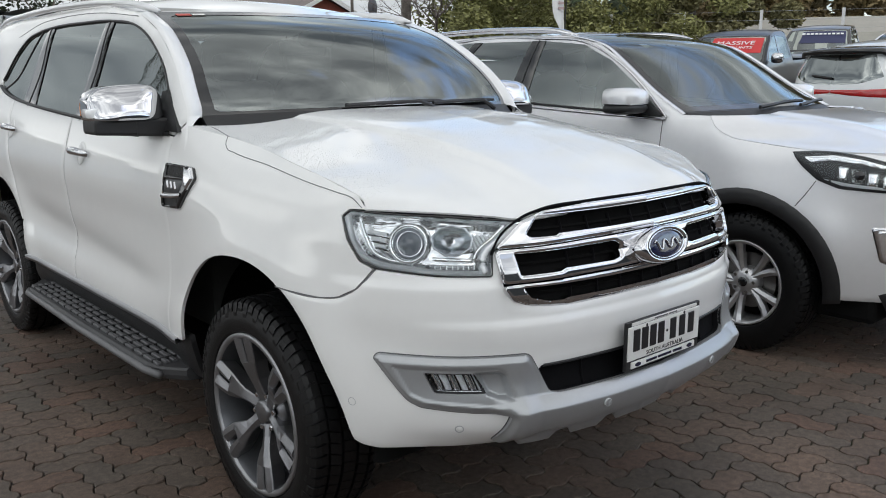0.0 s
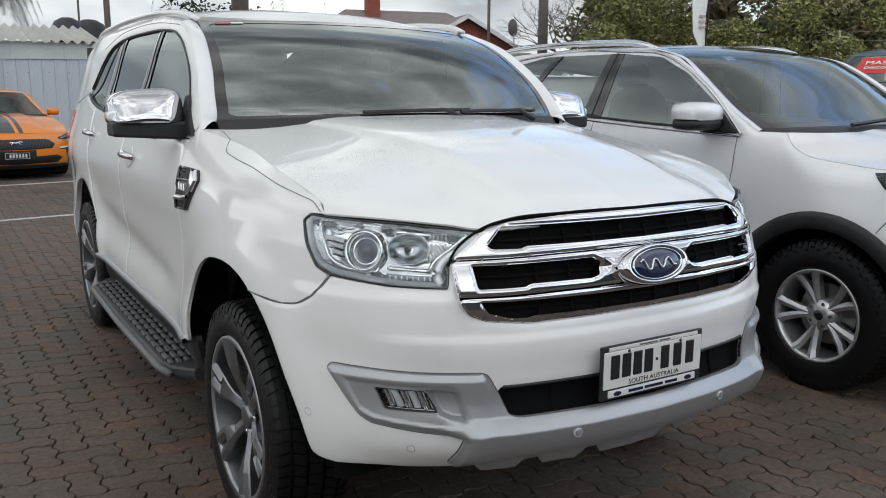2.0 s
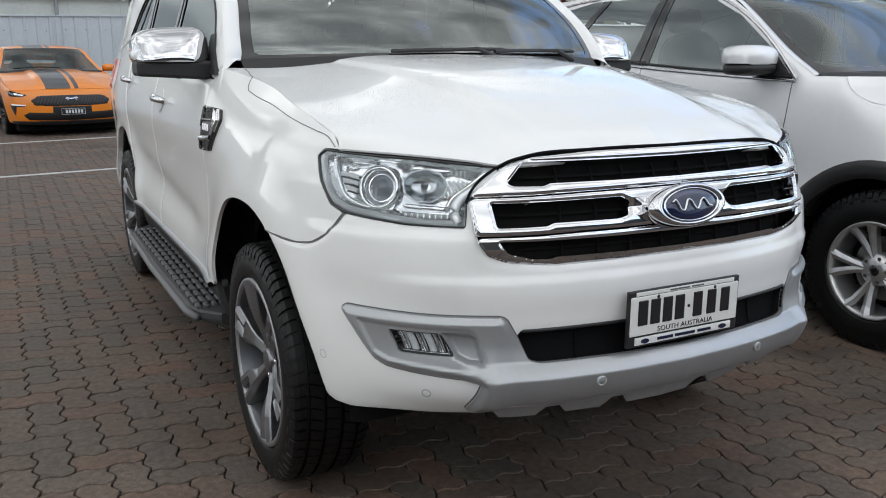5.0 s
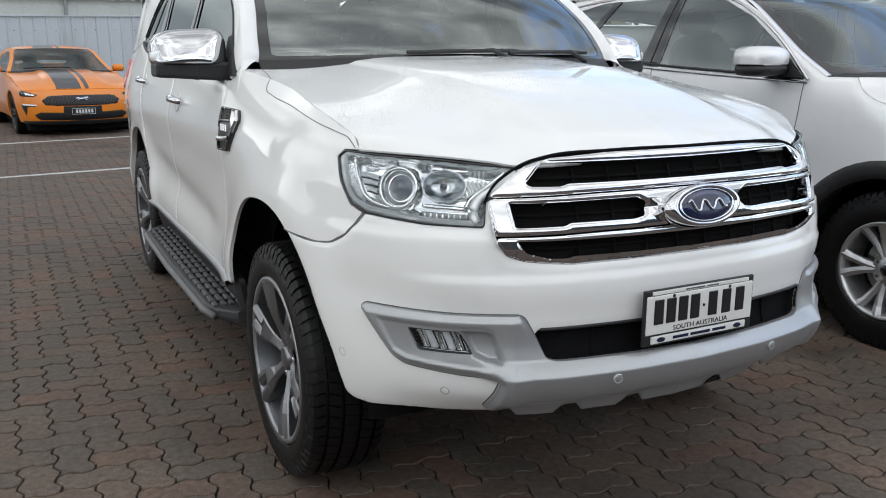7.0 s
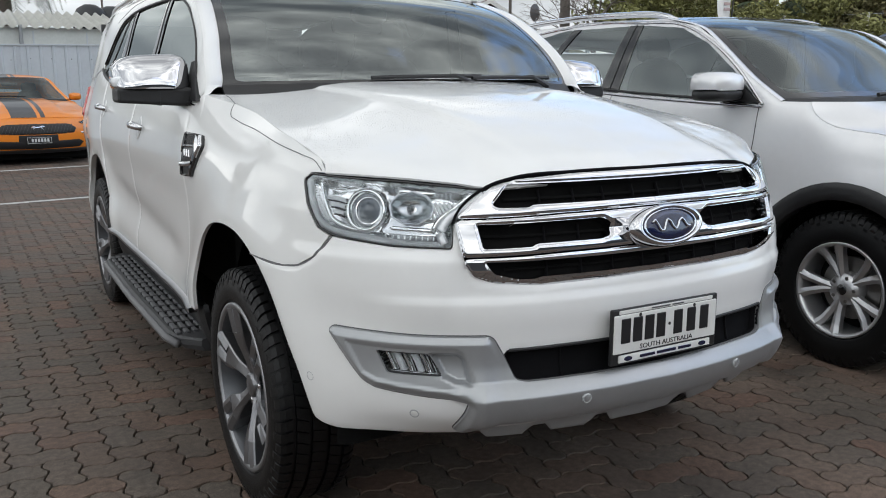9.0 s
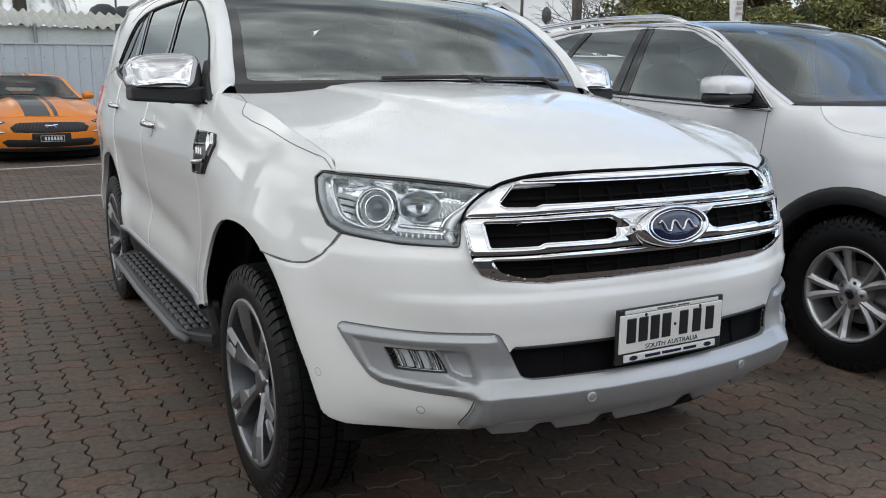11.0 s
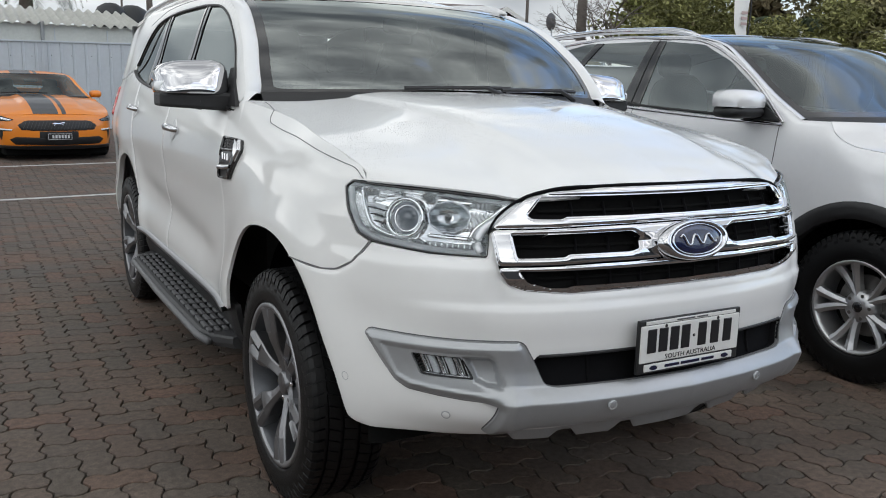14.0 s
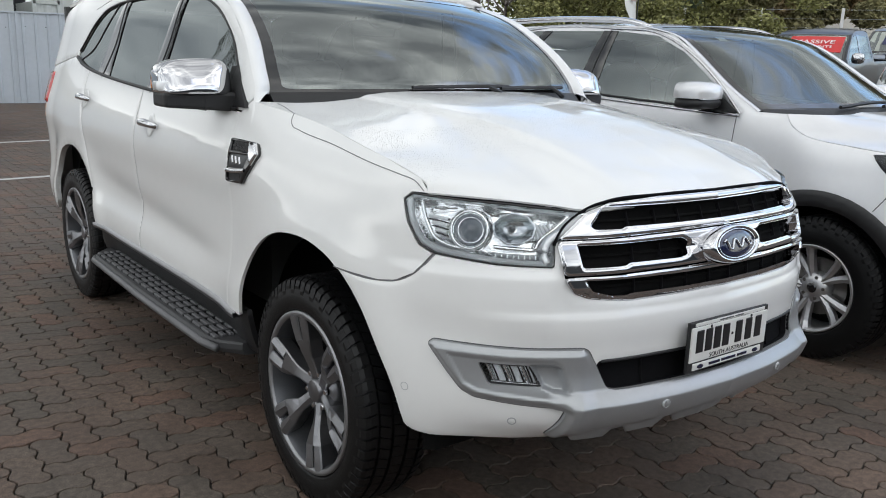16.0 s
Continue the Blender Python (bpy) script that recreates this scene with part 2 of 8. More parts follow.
def patch(name, surf, loops, material, parent, d=0.0, edge=0.004, depth=0.012, res=0.012, label="", shape=None, mirror=False, clean=False):
    """A panel cut from the surface surf(u, v, d): the inside of loops[0] less the others, with a rounded rim turned in by depth.
    shape(u, v) adds a height of its own. mirror: the same on the other side too, u turned round."""
    loops = [np.array(lp, float) for lp in loops]
    if mirror:
        loops = [lp * (-1, 1) for lp in loops]
    lo, hi = loops[0].min(0), loops[0].max(0)
    ru, rv = res if isinstance(res, (list, tuple)) else (res, res)
    nu, nv = max(2, int(math.ceil((hi[0] - lo[0]) / ru))), max(2, int(math.ceil((hi[1] - lo[1]) / rv)))
    U, V = np.meshgrid(np.linspace(lo[0], hi[0], nu + 1), np.linspace(lo[1], hi[1], nv + 1))
    pts = np.c_[U.ravel(), V.ravel()]
    i = (np.arange(nv)[:, None] * (nu + 1) + np.arange(nu)[None]).ravel()
    quads = np.c_[i, i + 1, i + nu + 2, i + nu + 1]
    quads = quads[within(pts[quads].mean(1), loops)]
    edges = {}
    for q in quads.tolist():
        for a, b in zip(q, q[1:] + q[:1]):
            if (b, a) in edges:
                del edges[(b, a)]
            else:
                edges[(a, b)] = 1
    rim = np.array(sorted({a for e in edges for a in e}), int)
    if len(rim) == 0:
        return None
    step = min(ru, rv) / 3
    pts[rim], _ = nearest(pts[rim], loops, step)
    for lp in loops:
        a, b = lp - np.roll(lp, 1, 0), np.roll(lp, -1, 0) - lp
        turn = np.abs(np.angle(np.exp(1j * (np.arctan2(b[:, 1], b[:, 0]) - np.arctan2(a[:, 1], a[:, 0])))))
        for c in lp[turn > 0.35]:
            k = rim[((pts[rim] - c) ** 2).sum(1).argmin()]
            if np.linalg.norm(pts[k] - c) < 1.2 * max(ru, rv):
                pts[k] = c
    used, inv = np.unique(quads, return_inverse=True)
    quads = inv.reshape(-1, 4)
    back = {int(k): j for j, k in enumerate(used)}
    pts = pts[used]
    dist = np.full(len(pts), 9.0)
    off = np.full(len(pts), float(d))
    if edge > 0:
        near = np.zeros(len(pts), bool)
        near[[back[int(k)] for k in rim]] = True
        for _ in range(1 + int(edge / min(ru, rv))):
            near[np.unique(quads[near[quads].any(1)])] = True
        ids = np.nonzero(near)[0]
        dist[ids] = nearest(pts[ids], loops, step)[1]
        t = np.clip(dist / max(edge, 1e-6), 0, 1)
        off -= edge * (1 - np.sqrt(np.clip(1 - (1 - t) ** 2, 0, 1)))
    if shape is not None:
        off += shape(pts[:, 0], pts[:, 1])
    top = surf(pts[:, 0], pts[:, 1], off)
    low = surf(pts[:, 0], pts[:, 1], off - depth)
    verts, faces = list(top), [tuple(q) for q in quads.tolist()]
    if depth > 0:
        ring = {}
        for a, b in edges:
            a, b = back[a], back[b]
            for k in (a, b):
                if k not in ring:
                    ring[k] = len(verts)
                    verts += [top[k], low[k]]
            faces.append((ring[b], ring[a], ring[a] + 1, ring[b] + 1))
    q = np.array(faces[:len(quads)])
    v = np.array(verts)
    nrm = np.cross(v[q[:, 2]] - v[q[:, 0]], v[q[:, 3]] - v[q[:, 1]])
    out = surf(pts[:, 0], pts[:, 1], off + 0.01) - top
    if (nrm * out[q].mean(1)).sum() < 0:
        faces = [f[::-1] for f in faces]
    me = mesh_of(name, verts, faces, material)
    if clean:
        # shade the panel by its true form, free of the grid
        add = (lambda a, b: shape(a, b)) if shape is not None else (lambda a, b: 0.0 * a)
        e = 0.0016
        at = lambda du, dv: surf(pts[:, 0] + du, pts[:, 1] + dv, d + add(pts[:, 0] + du, pts[:, 1] + dv))
        nn = np.cross(at(e, 0) - at(-e, 0), at(0, e) - at(0, -e))
        nn *= np.sign((nn * out).sum(1))[:, None]
        nn /= np.maximum(np.linalg.norm(nn, axis=1, keepdims=True), 1e-9)
        full = np.zeros((len(verts), 3))
        full[:len(pts)] = nn
        me.normals_split_custom_set_from_vertices([tuple(q) for q in full])
    return hang(name, me, parent, label)


def make_skin(plan, front, doors, fender, split):
    """The wrap of a car body: u runs from the middle of the nose round the side to the tail, v is the height.
    front, doors, fender: how far the skin stands off the plan by height; split: where (in u) the nose, fender and doors blend."""
    p = np.array(plan)
    c = np.r_[0, np.cumsum(np.hypot(*np.diff(p, axis=0).T))]
    pl, fr, dr, fe = spline(np.c_[c, p]), spline(front), spline(doors), spline(fender)
    a0, a1, b0, b1 = split

    def skin(u, v, d=0.0):
        u, v = np.asarray(u, float), np.asarray(v, float)
        a = np.abs(u)
        q = pl(a)
        t = pl(a + 0.01) - pl(np.maximum(a - 0.01, 0))
        t = t / np.linalg.norm(t, axis=-1, keepdims=True)
        t[a < 0.011] = (1, 0)
        n = np.stack([t[..., 1], -t[..., 0]], -1)
        k1, k2 = smooth01((a - a0) / (a1 - a0)), smooth01((a - b0) / (b1 - b0))
        o = (fr(v) * (1 - k1) + fe(v) * k1) * (1 - k2) + dr(v) * k2
        e = 0.01
        so = ((fr(v + e) - fr(v - e)) * (1 - k1) + (fe(v + e) - fe(v - e)) * k1) * (1 - k2) + (dr(v + e) - dr(v - e)) * k2
        slope = so / (2 * e)
        nz = -slope / np.sqrt(1 + slope**2)
        nh = 1 / np.sqrt(1 + slope**2)
        xy = q + n * (o + d * nh)[..., None]
        sg = np.where(u < 0, -1.0, 1.0)
        return np.stack([sg * xy[..., 0], xy[..., 1], v + d * nz], -1)

    return skin


# ---- the white four-wheel drive ----
EV = thing("suv", label="white four-wheel drive wagon with chrome grille parked on pavers", category="car")
EV_PLAN = [(0, -0.03), (0.25, -0.012), (0.5, 0.045), (0.66, 0.145), (0.77, 0.285), (0.84, 0.44), (0.88, 0.62), (0.9, 0.85), (0.908, 1.3),
           (0.905, 2.4), (0.90, 3.5), (0.885, 4.2), (0.84, 4.6), (0.72, 4.80), (0.4, 4.86), (0, 4.87)]
EV_FRONT = [(0.3, -0.16), (0.42, -0.09), (0.5, -0.015), (0.56, 0), (0.64, -0.015), (0.75, -0.015), (0.85, -0.025), (0.95, -0.045), (1.07, -0.09), (1.2, -0.16)]
EV_DOORS = [(0.3, -0.07), (0.45, -0.02), (0.6, 0), (0.72, -0.012), (0.9, -0.01), (1.03, 0), (1.12, -0.012), (1.2, -0.035), (1.45, -0.11), (1.7, -0.19),
            (1.76, -0.22), (1.82, -0.30)]
EV_FENDER = [(0.3, -0.07), (0.45, -0.02), (0.6, 0), (0.8, 0.0), (0.95, -0.005), (1.05, -0.018), (1.13, -0.045), (1.19, -0.085), (1.25, -0.15), (1.32, -0.26)]
ev_base = make_skin(EV_PLAN, EV_FRONT, EV_DOORS, EV_FENDER, (0.55, 1.05, 1.45, 2.12))
EV_HUBS = ((1.509, 0.386), (4.359, 0.386))


def ev(u, v, d=0.0):
    """The body's skin with its swollen wheel arches and the hollow along the doors."""
    a = np.abs(u)
    for s, z in EV_HUBS:
        r = np.hypot(a - s, (v - z) * 0.93)
        d = d + 0.018 * np.exp(-(((r - 0.50) / 0.12) ** 2)) * smooth01((1.1 - v) / 0.25)
    ledge = smooth01((a - 0.57) / 0.06) * smooth01((1.12 - a) / 0.16) * smooth01((0.915 - v) / 0.014) * smooth01((v - 0.72) / 0.12)
    shelf = smooth01((0.90 - a) / 0.25) * smooth01((0.812 - v) / 0.016) * smooth01((v - 0.70) / 0.08)
    d = d + 0.009 * ledge + 0.007 * shelf
    low = v - 0.685 - 0.075 * (a - 2.6)
    scoop = np.exp(-((low / np.where(low > 0, 0.075, 0.13)) ** 2)) * smooth01((a - 2.0) / 0.5) * smooth01((4.1 - a) / 0.6)
    return ev_base(u, v, d - 0.021 * scoop)


def half(points, mirror_line=True):
    """Both halves of an outline given for u >= 0, from the middle round to the middle."""
    p = [tuple(q) for q in points]
    return p + [(-a, b) for a, b in p[::-1] if a > 1e-6]


EV_ARCH = curve_through([(1.03, 0.45), (1.06, 0.55), (1.12, 0.66), (1.185, 0.755), (1.315, 0.862), (1.44, 0.898), (1.56, 0.902), (1.69, 0.878), (1.825, 0.80), (1.925, 0.68), (1.96, 0.53)], 4)
EV_REAR_ARCH = curve_through([(3.88, 0.53), (3.93, 0.68), (4.04, 0.80), (4.18, 0.878), (4.32, 0.905), (4.45, 0.895), (4.6, 0.85), (4.72, 0.76), (4.80, 0.66), (4.85, 0.5)], 4)
EV_LAMP = [(1.060, 1.082), (1.035, 1.098), (0.76, 1.088), (0.505, 1.068), (0.61, 0.99), (0.612, 0.93), (0.775, 0.935), (0.945, 0.95), (0.992, 0.966), (1.034, 1.02)]
EV_GRILLE = half([(0, 1.098), (0.25, 1.097), (0.43, 1.087), (0.515, 1.066), (0.606, 0.995), (0.60, 0.975), (0.578, 0.895), (0.555, 0.862), (0.51, 0.846), (0.38, 0.834), (0, 0.838)])
EV_BAR = half([(0, 0.59), (0.42, 0.592), (0.45, 0.60), (0.478, 0.66), (0.505, 0.706), (0.52, 0.714), (0.935, 0.716), (0.948, 0.702), (0.885, 0.625), (0.85, 0.588), (0.815, 0.572),
               (0.605, 0.556), (0.565, 0.55), (0.578, 0.515), (0.612, 0.460), (0.59, 0.452), (0.3, 0.452), (0, 0.450)])
EV_INTAKE = half([(0, 0.672), (0.30, 0.672), (0.468, 0.672), (0.478, 0.66), (0.45, 0.60), (0.42, 0.592), (0, 0.59)])
EV_FOG = [(0.855, 0.684), (0.615, 0.682), (0.585, 0.665), (0.556, 0.578), (0.60, 0.578), (0.80, 0.596), (0.825, 0.612)]
EV_HOODLINE = [(0.985, 1.103), (1.02, 1.137), (1.19, 1.178), (1.56, 1.232), (2.0, 1.287)]
EV_DLO = [(2.10, 1.255), (2.6, 1.262), (3.33, 1.288), (3.9, 1.318), (4.15, 1.338), (4.36, 1.37), (4.47, 1.40), (4.45, 1.43), (4.255, 1.58), (4.12, 1.645), (3.95, 1.675), (3.695, 1.692),
          (3.3, 1.695), (2.895, 1.685), (2.65, 1.66), (2.49, 1.615), (2.27, 1.495), (2.13, 1.36)]
EV_PILLAR = [(2.0, 1.305), (2.03, 1.36), (2.155, 1.488), (2.37, 1.62), (2.62, 1.702), (3.085, 1.758)]



def grown(poly, k):
    """A rounded outline spread from its middle."""
    p = np.array(poly, float)
    return rounded(p.mean(0) + (p - p.mean(0)) * k, 0.02)


def ev_body():
    white, dark = WHITE, VOID
    # added near-black sheet, the shade behind the gaps put into its colour; seen only through the gaps
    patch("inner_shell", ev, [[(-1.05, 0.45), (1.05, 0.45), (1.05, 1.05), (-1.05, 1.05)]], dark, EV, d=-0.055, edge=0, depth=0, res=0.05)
    lamp_l, lamp_r = np.array(EV_LAMP) * (-1, 1), np.array(EV_LAMP)
    bumper = [(0, 1.12), (0.43, 1.12)]
    lower = [(1.045, 0.45), (1.0, 0.432), (0.95, 0.426), (0.80, 0.43), (0.6, 0.43)]
    right = [(0.945, 0.945)] + [(1.0, 0.885), (1.06, 0.855), (1.12, 0.846), (1.30, 0.848)] + [tuple(q) for q in EV_ARCH[::-1] if q[0] < 1.29] + lower
    top = [(0.0, 1.09), (0.50, 1.07), (0.612, 0.985), (0.615, 0.928), (0.775, 0.931)]
    patch("bumper", ev, [half(top + right + [(0.3, 0.46), (0, 0.46)]), rounded(EV_GRILLE, 0.012), rounded(EV_INTAKE, 0.006), grown(EV_FOG, 1.07), grown([(-a, b) for a, b in EV_FOG], 1.07)], white, EV, res=0.011, edge=0.003, depth=0.014)
    for mir in (False, True):
        door_front = [(2.0, 1.288), (2.055, 1.24), (2.06, 1.1), (2.045, 0.95), (2.06, 0.75), (2.065, 0.53)]
        arch = [tuple(q) for q in EV_ARCH if q[0] > 1.29][::-1]
        fender = EV_HOODLINE + door_front + [(1.965, 0.53)] + arch + [(1.30, 0.852), (1.12, 0.850), (1.06, 0.859), (1.0, 0.889), (0.953, 0.946), (0.996, 0.964), (1.038, 1.02), (1.064, 1.082), (1.038, 1.1015)]
        patch("fender", ev, [fender], white, EV, res=0.013, edge=0.0, depth=0.012, mirror=mir)
        belt = [(2.10, 1.25), (2.6, 1.257), (3.16, 1.277)]
        fdoor = [(2.069, 0.53), (2.064, 0.75), (2.049, 0.95), (2.064, 1.1), (2.06, 1.245)] + belt + [(3.17, 1.1), (3.175, 0.8), (3.165, 0.53)]
        patch("front_door", ev, [fdoor], white, EV, res=0.014, edge=0.002, depth=0.02, mirror=mir)
        rarch = [tuple(q) for q in EV_REAR_ARCH]
        rdoor = [(3.170, 0.53), (3.180, 0.8), (3.175, 1.1), (3.165, 1.278), (3.33, 1.284), (3.9, 1.314), (4.15, 1.334), (4.17, 1.25), (4.10, 1.05), (4.02, 0.9)] + [(3.96, 0.78), (3.90, 0.68), (3.85, 0.53)]
        patch("rear_door", ev, [rdoor], white, EV, res=0.016, edge=0.002, depth=0.02, mirror=mir)
        quarter = [(3.855, 0.53), (3.905, 0.68), (3.965, 0.78), (4.025, 0.9), (4.105, 1.05), (4.175, 1.25), (4.155, 1.334), (4.36, 1.366), (4.50, 1.40), (4.75, 1.373), (5.25, 1.306), (5.35, 1.0), (5.4, 0.45), (4.9, 0.45)] + rarch[::-1]
        patch("rear_quarter", ev, [quarter], white, EV, res=0.02, edge=0.005, depth=0.03, mirror=mir)
        upper = EV_PILLAR[:6] + [(3.525, 1.768), (4.2, 1.76), (4.8, 1.73), (5.2, 1.64), (5.32, 1.42), (5.28, 1.31), (4.75, 1.377), (4.5, 1.403), (4.36, 1.37), (4.15, 1.338), (3.33, 1.288), (2.6, 1.262), (2.06, 1.252), (2.02, 1.285)]
        patch("roof_side", ev, [upper, rounded(EV_DLO, 0.02)], white, EV, res=0.014, edge=0.004, depth=0.02, mirror=mir)
        patch("side_glass", ev, [rounded(EV_DLO, 0.02)], TINT, EV, d=-0.008, edge=0, depth=0, res=0.05, mirror=mir)


def edge_at(keys):
    k = spline([(i / (len(keys) - 1), *q) for i, q in enumerate(keys)])
    return lambda w: ev(*np.moveaxis(np.asarray(k(w)), -1, 0))


ev_hood_edge = edge_at(EV_HOODLINE)
ev_pillar_edge = edge_at(EV_PILLAR[:5])
EV_NOSE = spline([(0, 1.099), (0.25, 1.098), (0.43, 1.09), (0.505, 1.073), (0.62, 1.082), (0.76, 1.092), (0.9, 1.099), (1.0, 1.103)])
EV_RISE = spline([(0, 0), (0.05, 0.15), (0.15, 0.34), (0.35, 0.60), (0.6, 0.82), (0.8, 0.93), (1, 1)])


def ev_hood(u, v, d=0.0):
    """The bonnet: u across from edge to edge, v from the nose to the screen."""
    u, v = np.asarray(u, float), np.asarray(v, float)
    e = ev_hood_edge(v)
    a = np.abs(u)
    h = EV_NOSE(a)
    front = ev_base(a * 0.985, h)
    y = front[..., 1] * (1 - v) + (1.22 + 0.15 * a**2) * v
    k = smooth01((a - 0.5) / 0.5)
    y = y * (1 - k) + (front[..., 1] + (e[..., 1] - ev_hood_edge(np.zeros_like(v))[..., 1])) * k
    z = h + (1.325 - 0.012 * a - h) * EV_RISE(v)
    w = smooth01((a - 0.25) / 0.75) ** 1.5
    z = z * (1 - w) + (h + e[..., 2] - 1.103) * w
    dome = 0.36 + 0.22 * v
    z = z + 0.014 * smooth01((dome - a) / 0.045) * smooth01(v / 0.4) * (1 - 0.4 * v)
    x = u * (e[..., 0] * k + front[..., 0] / np.maximum(a, 1e-3) * (1 - k) * (1 - v) + e[..., 0] * (1 - k) * v)
    return np.stack([x, y - 0.5 * d * np.clip(1 - 4 * v, 0, 1), z + d], -1)


def ev_screen_edge(v):
    """The windscreen's side edge, a hand inside the pillar's outer line; v below 0 runs on under the bonnet."""
    e = ev_pillar_edge(np.clip(v, 0, 1))
    low = np.minimum(np.asarray(v, float), 0)
    return e + np.stack([-0.062 + 0 * low, 0.012 + 0.5 * low, 0.006 + 0.45 * low], -1)


def ev_screen(u, v, d=0.0):
    e = ev_screen_edge(v)
    b = 1 - np.abs(u) ** 2.2
    return np.stack([u * e[..., 0], e[..., 1] - (0.17 - 0.04 * v) * b - 0.55 * d, e[..., 2] + 0.012 * b + 0.8 * d], -1)


def ev_pillar(u, v, d=0.0):
    """The windscreen pillar, from its outer line (u = 0) to the glass (u = 1)."""
    a, b = ev_pillar_edge(v), ev_screen_edge(v)
    u = np.asarray(u, float)[..., None]
    bulge = 0.016 * np.sin(np.pi * np.clip(u, 0, 1))
    p = a * (1 - u) + b * u
    n = np.array((0.75, -0.62, 0.25))
    return p + n * (bulge + np.asarray(d, float)[..., None] if np.ndim(d) else bulge + d)


def ev_pillar_left(u, v, d=0.0):
    return ev_pillar(u, v, d) * np.array((-1, 1, 1))


def ev_roof(u, v, d=0.0):
    u, v = np.asarray(u, float), np.asarray(v, float)
    y0 = ev_screen(u, np.ones_like(v))[..., 1]
    y = y0 + (4.70 - y0) * v
    s = y + 0.609
    h = spline([(2.0, 1.69), (2.62, 1.704), (3.085, 1.76), (3.6, 1.77), (4.2, 1.762), (5.3, 1.70)])(s)
    e = ev(s, h)
    x = np.minimum(e[..., 0], 0.655 + 0.3 * np.maximum(y - 2.0, 0))
    return np.stack([u * x, y, h + 0.055 * (1 - np.abs(u) ** 2.4) * smooth01(0.25 + v * 4) + d], -1)


def droplets(name, color):
    """White paint with beads of rain towards the screen."""
    m = mat(name, color, 0.5, spec=0.25, coat=1.0, var=0.012, scale=3)
    nt = m.node_tree
    n, l = nt.nodes, nt.links
    co, vo, ma, rp, bp = (n.new(k) for k in ("ShaderNodeTexCoord", "ShaderNodeTexVoronoi", "ShaderNodeTexNoise", "ShaderNodeMapRange", "ShaderNodeBump"))
    vo.inputs["Scale"].default_value = 135
    vo.inputs["Randomness"].default_value = 1.0
    ma.inputs["Scale"].default_value, ma.inputs["Detail"].default_value = 4.5, 3
    l.new(co.outputs["Object"], vo.inputs[0])
    l.new(co.outputs["Object"], ma.inputs[0])
    rp.inputs[1].default_value, rp.inputs[2].default_value, rp.inputs[3].default_value, rp.inputs[4].default_value = 0.06, 0.36, 1.0, 0.0
    l.new(vo.outputs["Distance"], rp.inputs[0])
    sep, back, patchy, m1, m2 = n.new("ShaderNodeSeparateXYZ"), n.new("ShaderNodeMapRange"), n.new("ShaderNodeMapRange"), n.new("ShaderNodeMath"), n.new("ShaderNodeMath")
    l.new(co.outputs["Object"], sep.inputs[0])
    back.inputs[1].default_value, back.inputs[2].default_value = 0.30, 0.75
    l.new(sep.outputs[1], back.inputs[0])
    patchy.inputs[1].default_value, patchy.inputs[2].default_value = 0.41, 0.50
    l.new(ma.outputs[0], patchy.inputs[0])
    m1.operation = m2.operation = "MULTIPLY"
    l.new(back.outputs[0], m1.inputs[0])
    l.new(patchy.outputs[0], m1.inputs[1])
    l.new(m1.outputs[0], m2.inputs[0])
    l.new(rp.outputs[0], m2.inputs[1])
    bp.inputs["Strength"].default_value, bp.inputs["Distance"].default_value = 0.9, 0.0045
    l.new(m2.outputs[0], bp.inputs["Height"])
    b = n["Principled BSDF"]
    l.new(bp.outputs[0], b.inputs["Normal"])
    l.new(bp.outputs[0], b.inputs["Coat Normal"])
    return m


def ev_top():
    sq = [(-1, 0), (1, 0), (1, 1), (-1, 1)]
    patch("bonnet", ev_hood, [[(-1.0, 0.004), (1.0, 0.004), (1.0, 1), (-1.0, 1)]], droplets("rain_wet_white_paint", (0.80, 0.80, 0.79)), EV, res=(0.012, 0.010), edge=0.0, depth=0.005)
    patch("windscreen", ev_screen, [[(-1, -0.12), (1, -0.12), (1, 1), (-1, 1)]], SCREEN, EV, res=0.04, edge=0, depth=0)
    patch("screen_frame", ev_screen, [[(-1, 0), (1, 0), (1, 1.0), (-1, 1.0)], rounded([(-0.95, 0.075), (0.95, 0.075), (0.955, 0.95), (-0.955, 0.95)], 0.08)], GLOSSBLACK, EV, d=0.002, res=0.015, edge=0, depth=0.004)
    patch("cowl", ev_screen, [[(-1, -0.14), (1, -0.14), (1, 0.01), (-1, 0.01)]], BLACK, EV, d=0.004, res=0.03, edge=0, depth=0.02)
    strip = [(0, 0), (1, 0), (1, 1), (0, 1)]
    patch("windscreen_pillar", ev_pillar, [strip], WHITE, EV, res=(0.2, 0.03), edge=0, depth=0.01)
    patch("windscreen_pillar", ev_pillar_left, [strip], WHITE, EV, res=(0.2, 0.03), edge=0, depth=0.01)
    for sg in (-1, 1):
        t = np.linspace(0, 1.0, 9)
        low = ev(np.full(9, 1.96), 1.20 + 0.083 * t) * (1, 1, 1)
        high = ev_pillar(t, np.full(9, 0.03))
        rows = [low * (1 - k) + high * k + np.array((0.0, 0.0, 0.006)) * math.sin(math.pi * k) for k in np.linspace(0, 1, 7)]
        verts = [tuple(p * (sg, 1, 1)) for r in rows for p in r]
        faces = [(i * 9 + j, i * 9 + j + 1, i * 9 + j + 10, i * 9 + j + 9) for i in range(6) for j in range(8)]
        hang("cowl_corner", mesh_of("cowl_corner", verts, faces if sg < 0 else [f[::-1] for f in faces], WHITE), EV)
    patch("roof", ev_roof, [sq], WHITE, EV, res=(0.05, 0.02), edge=0, depth=0.02)


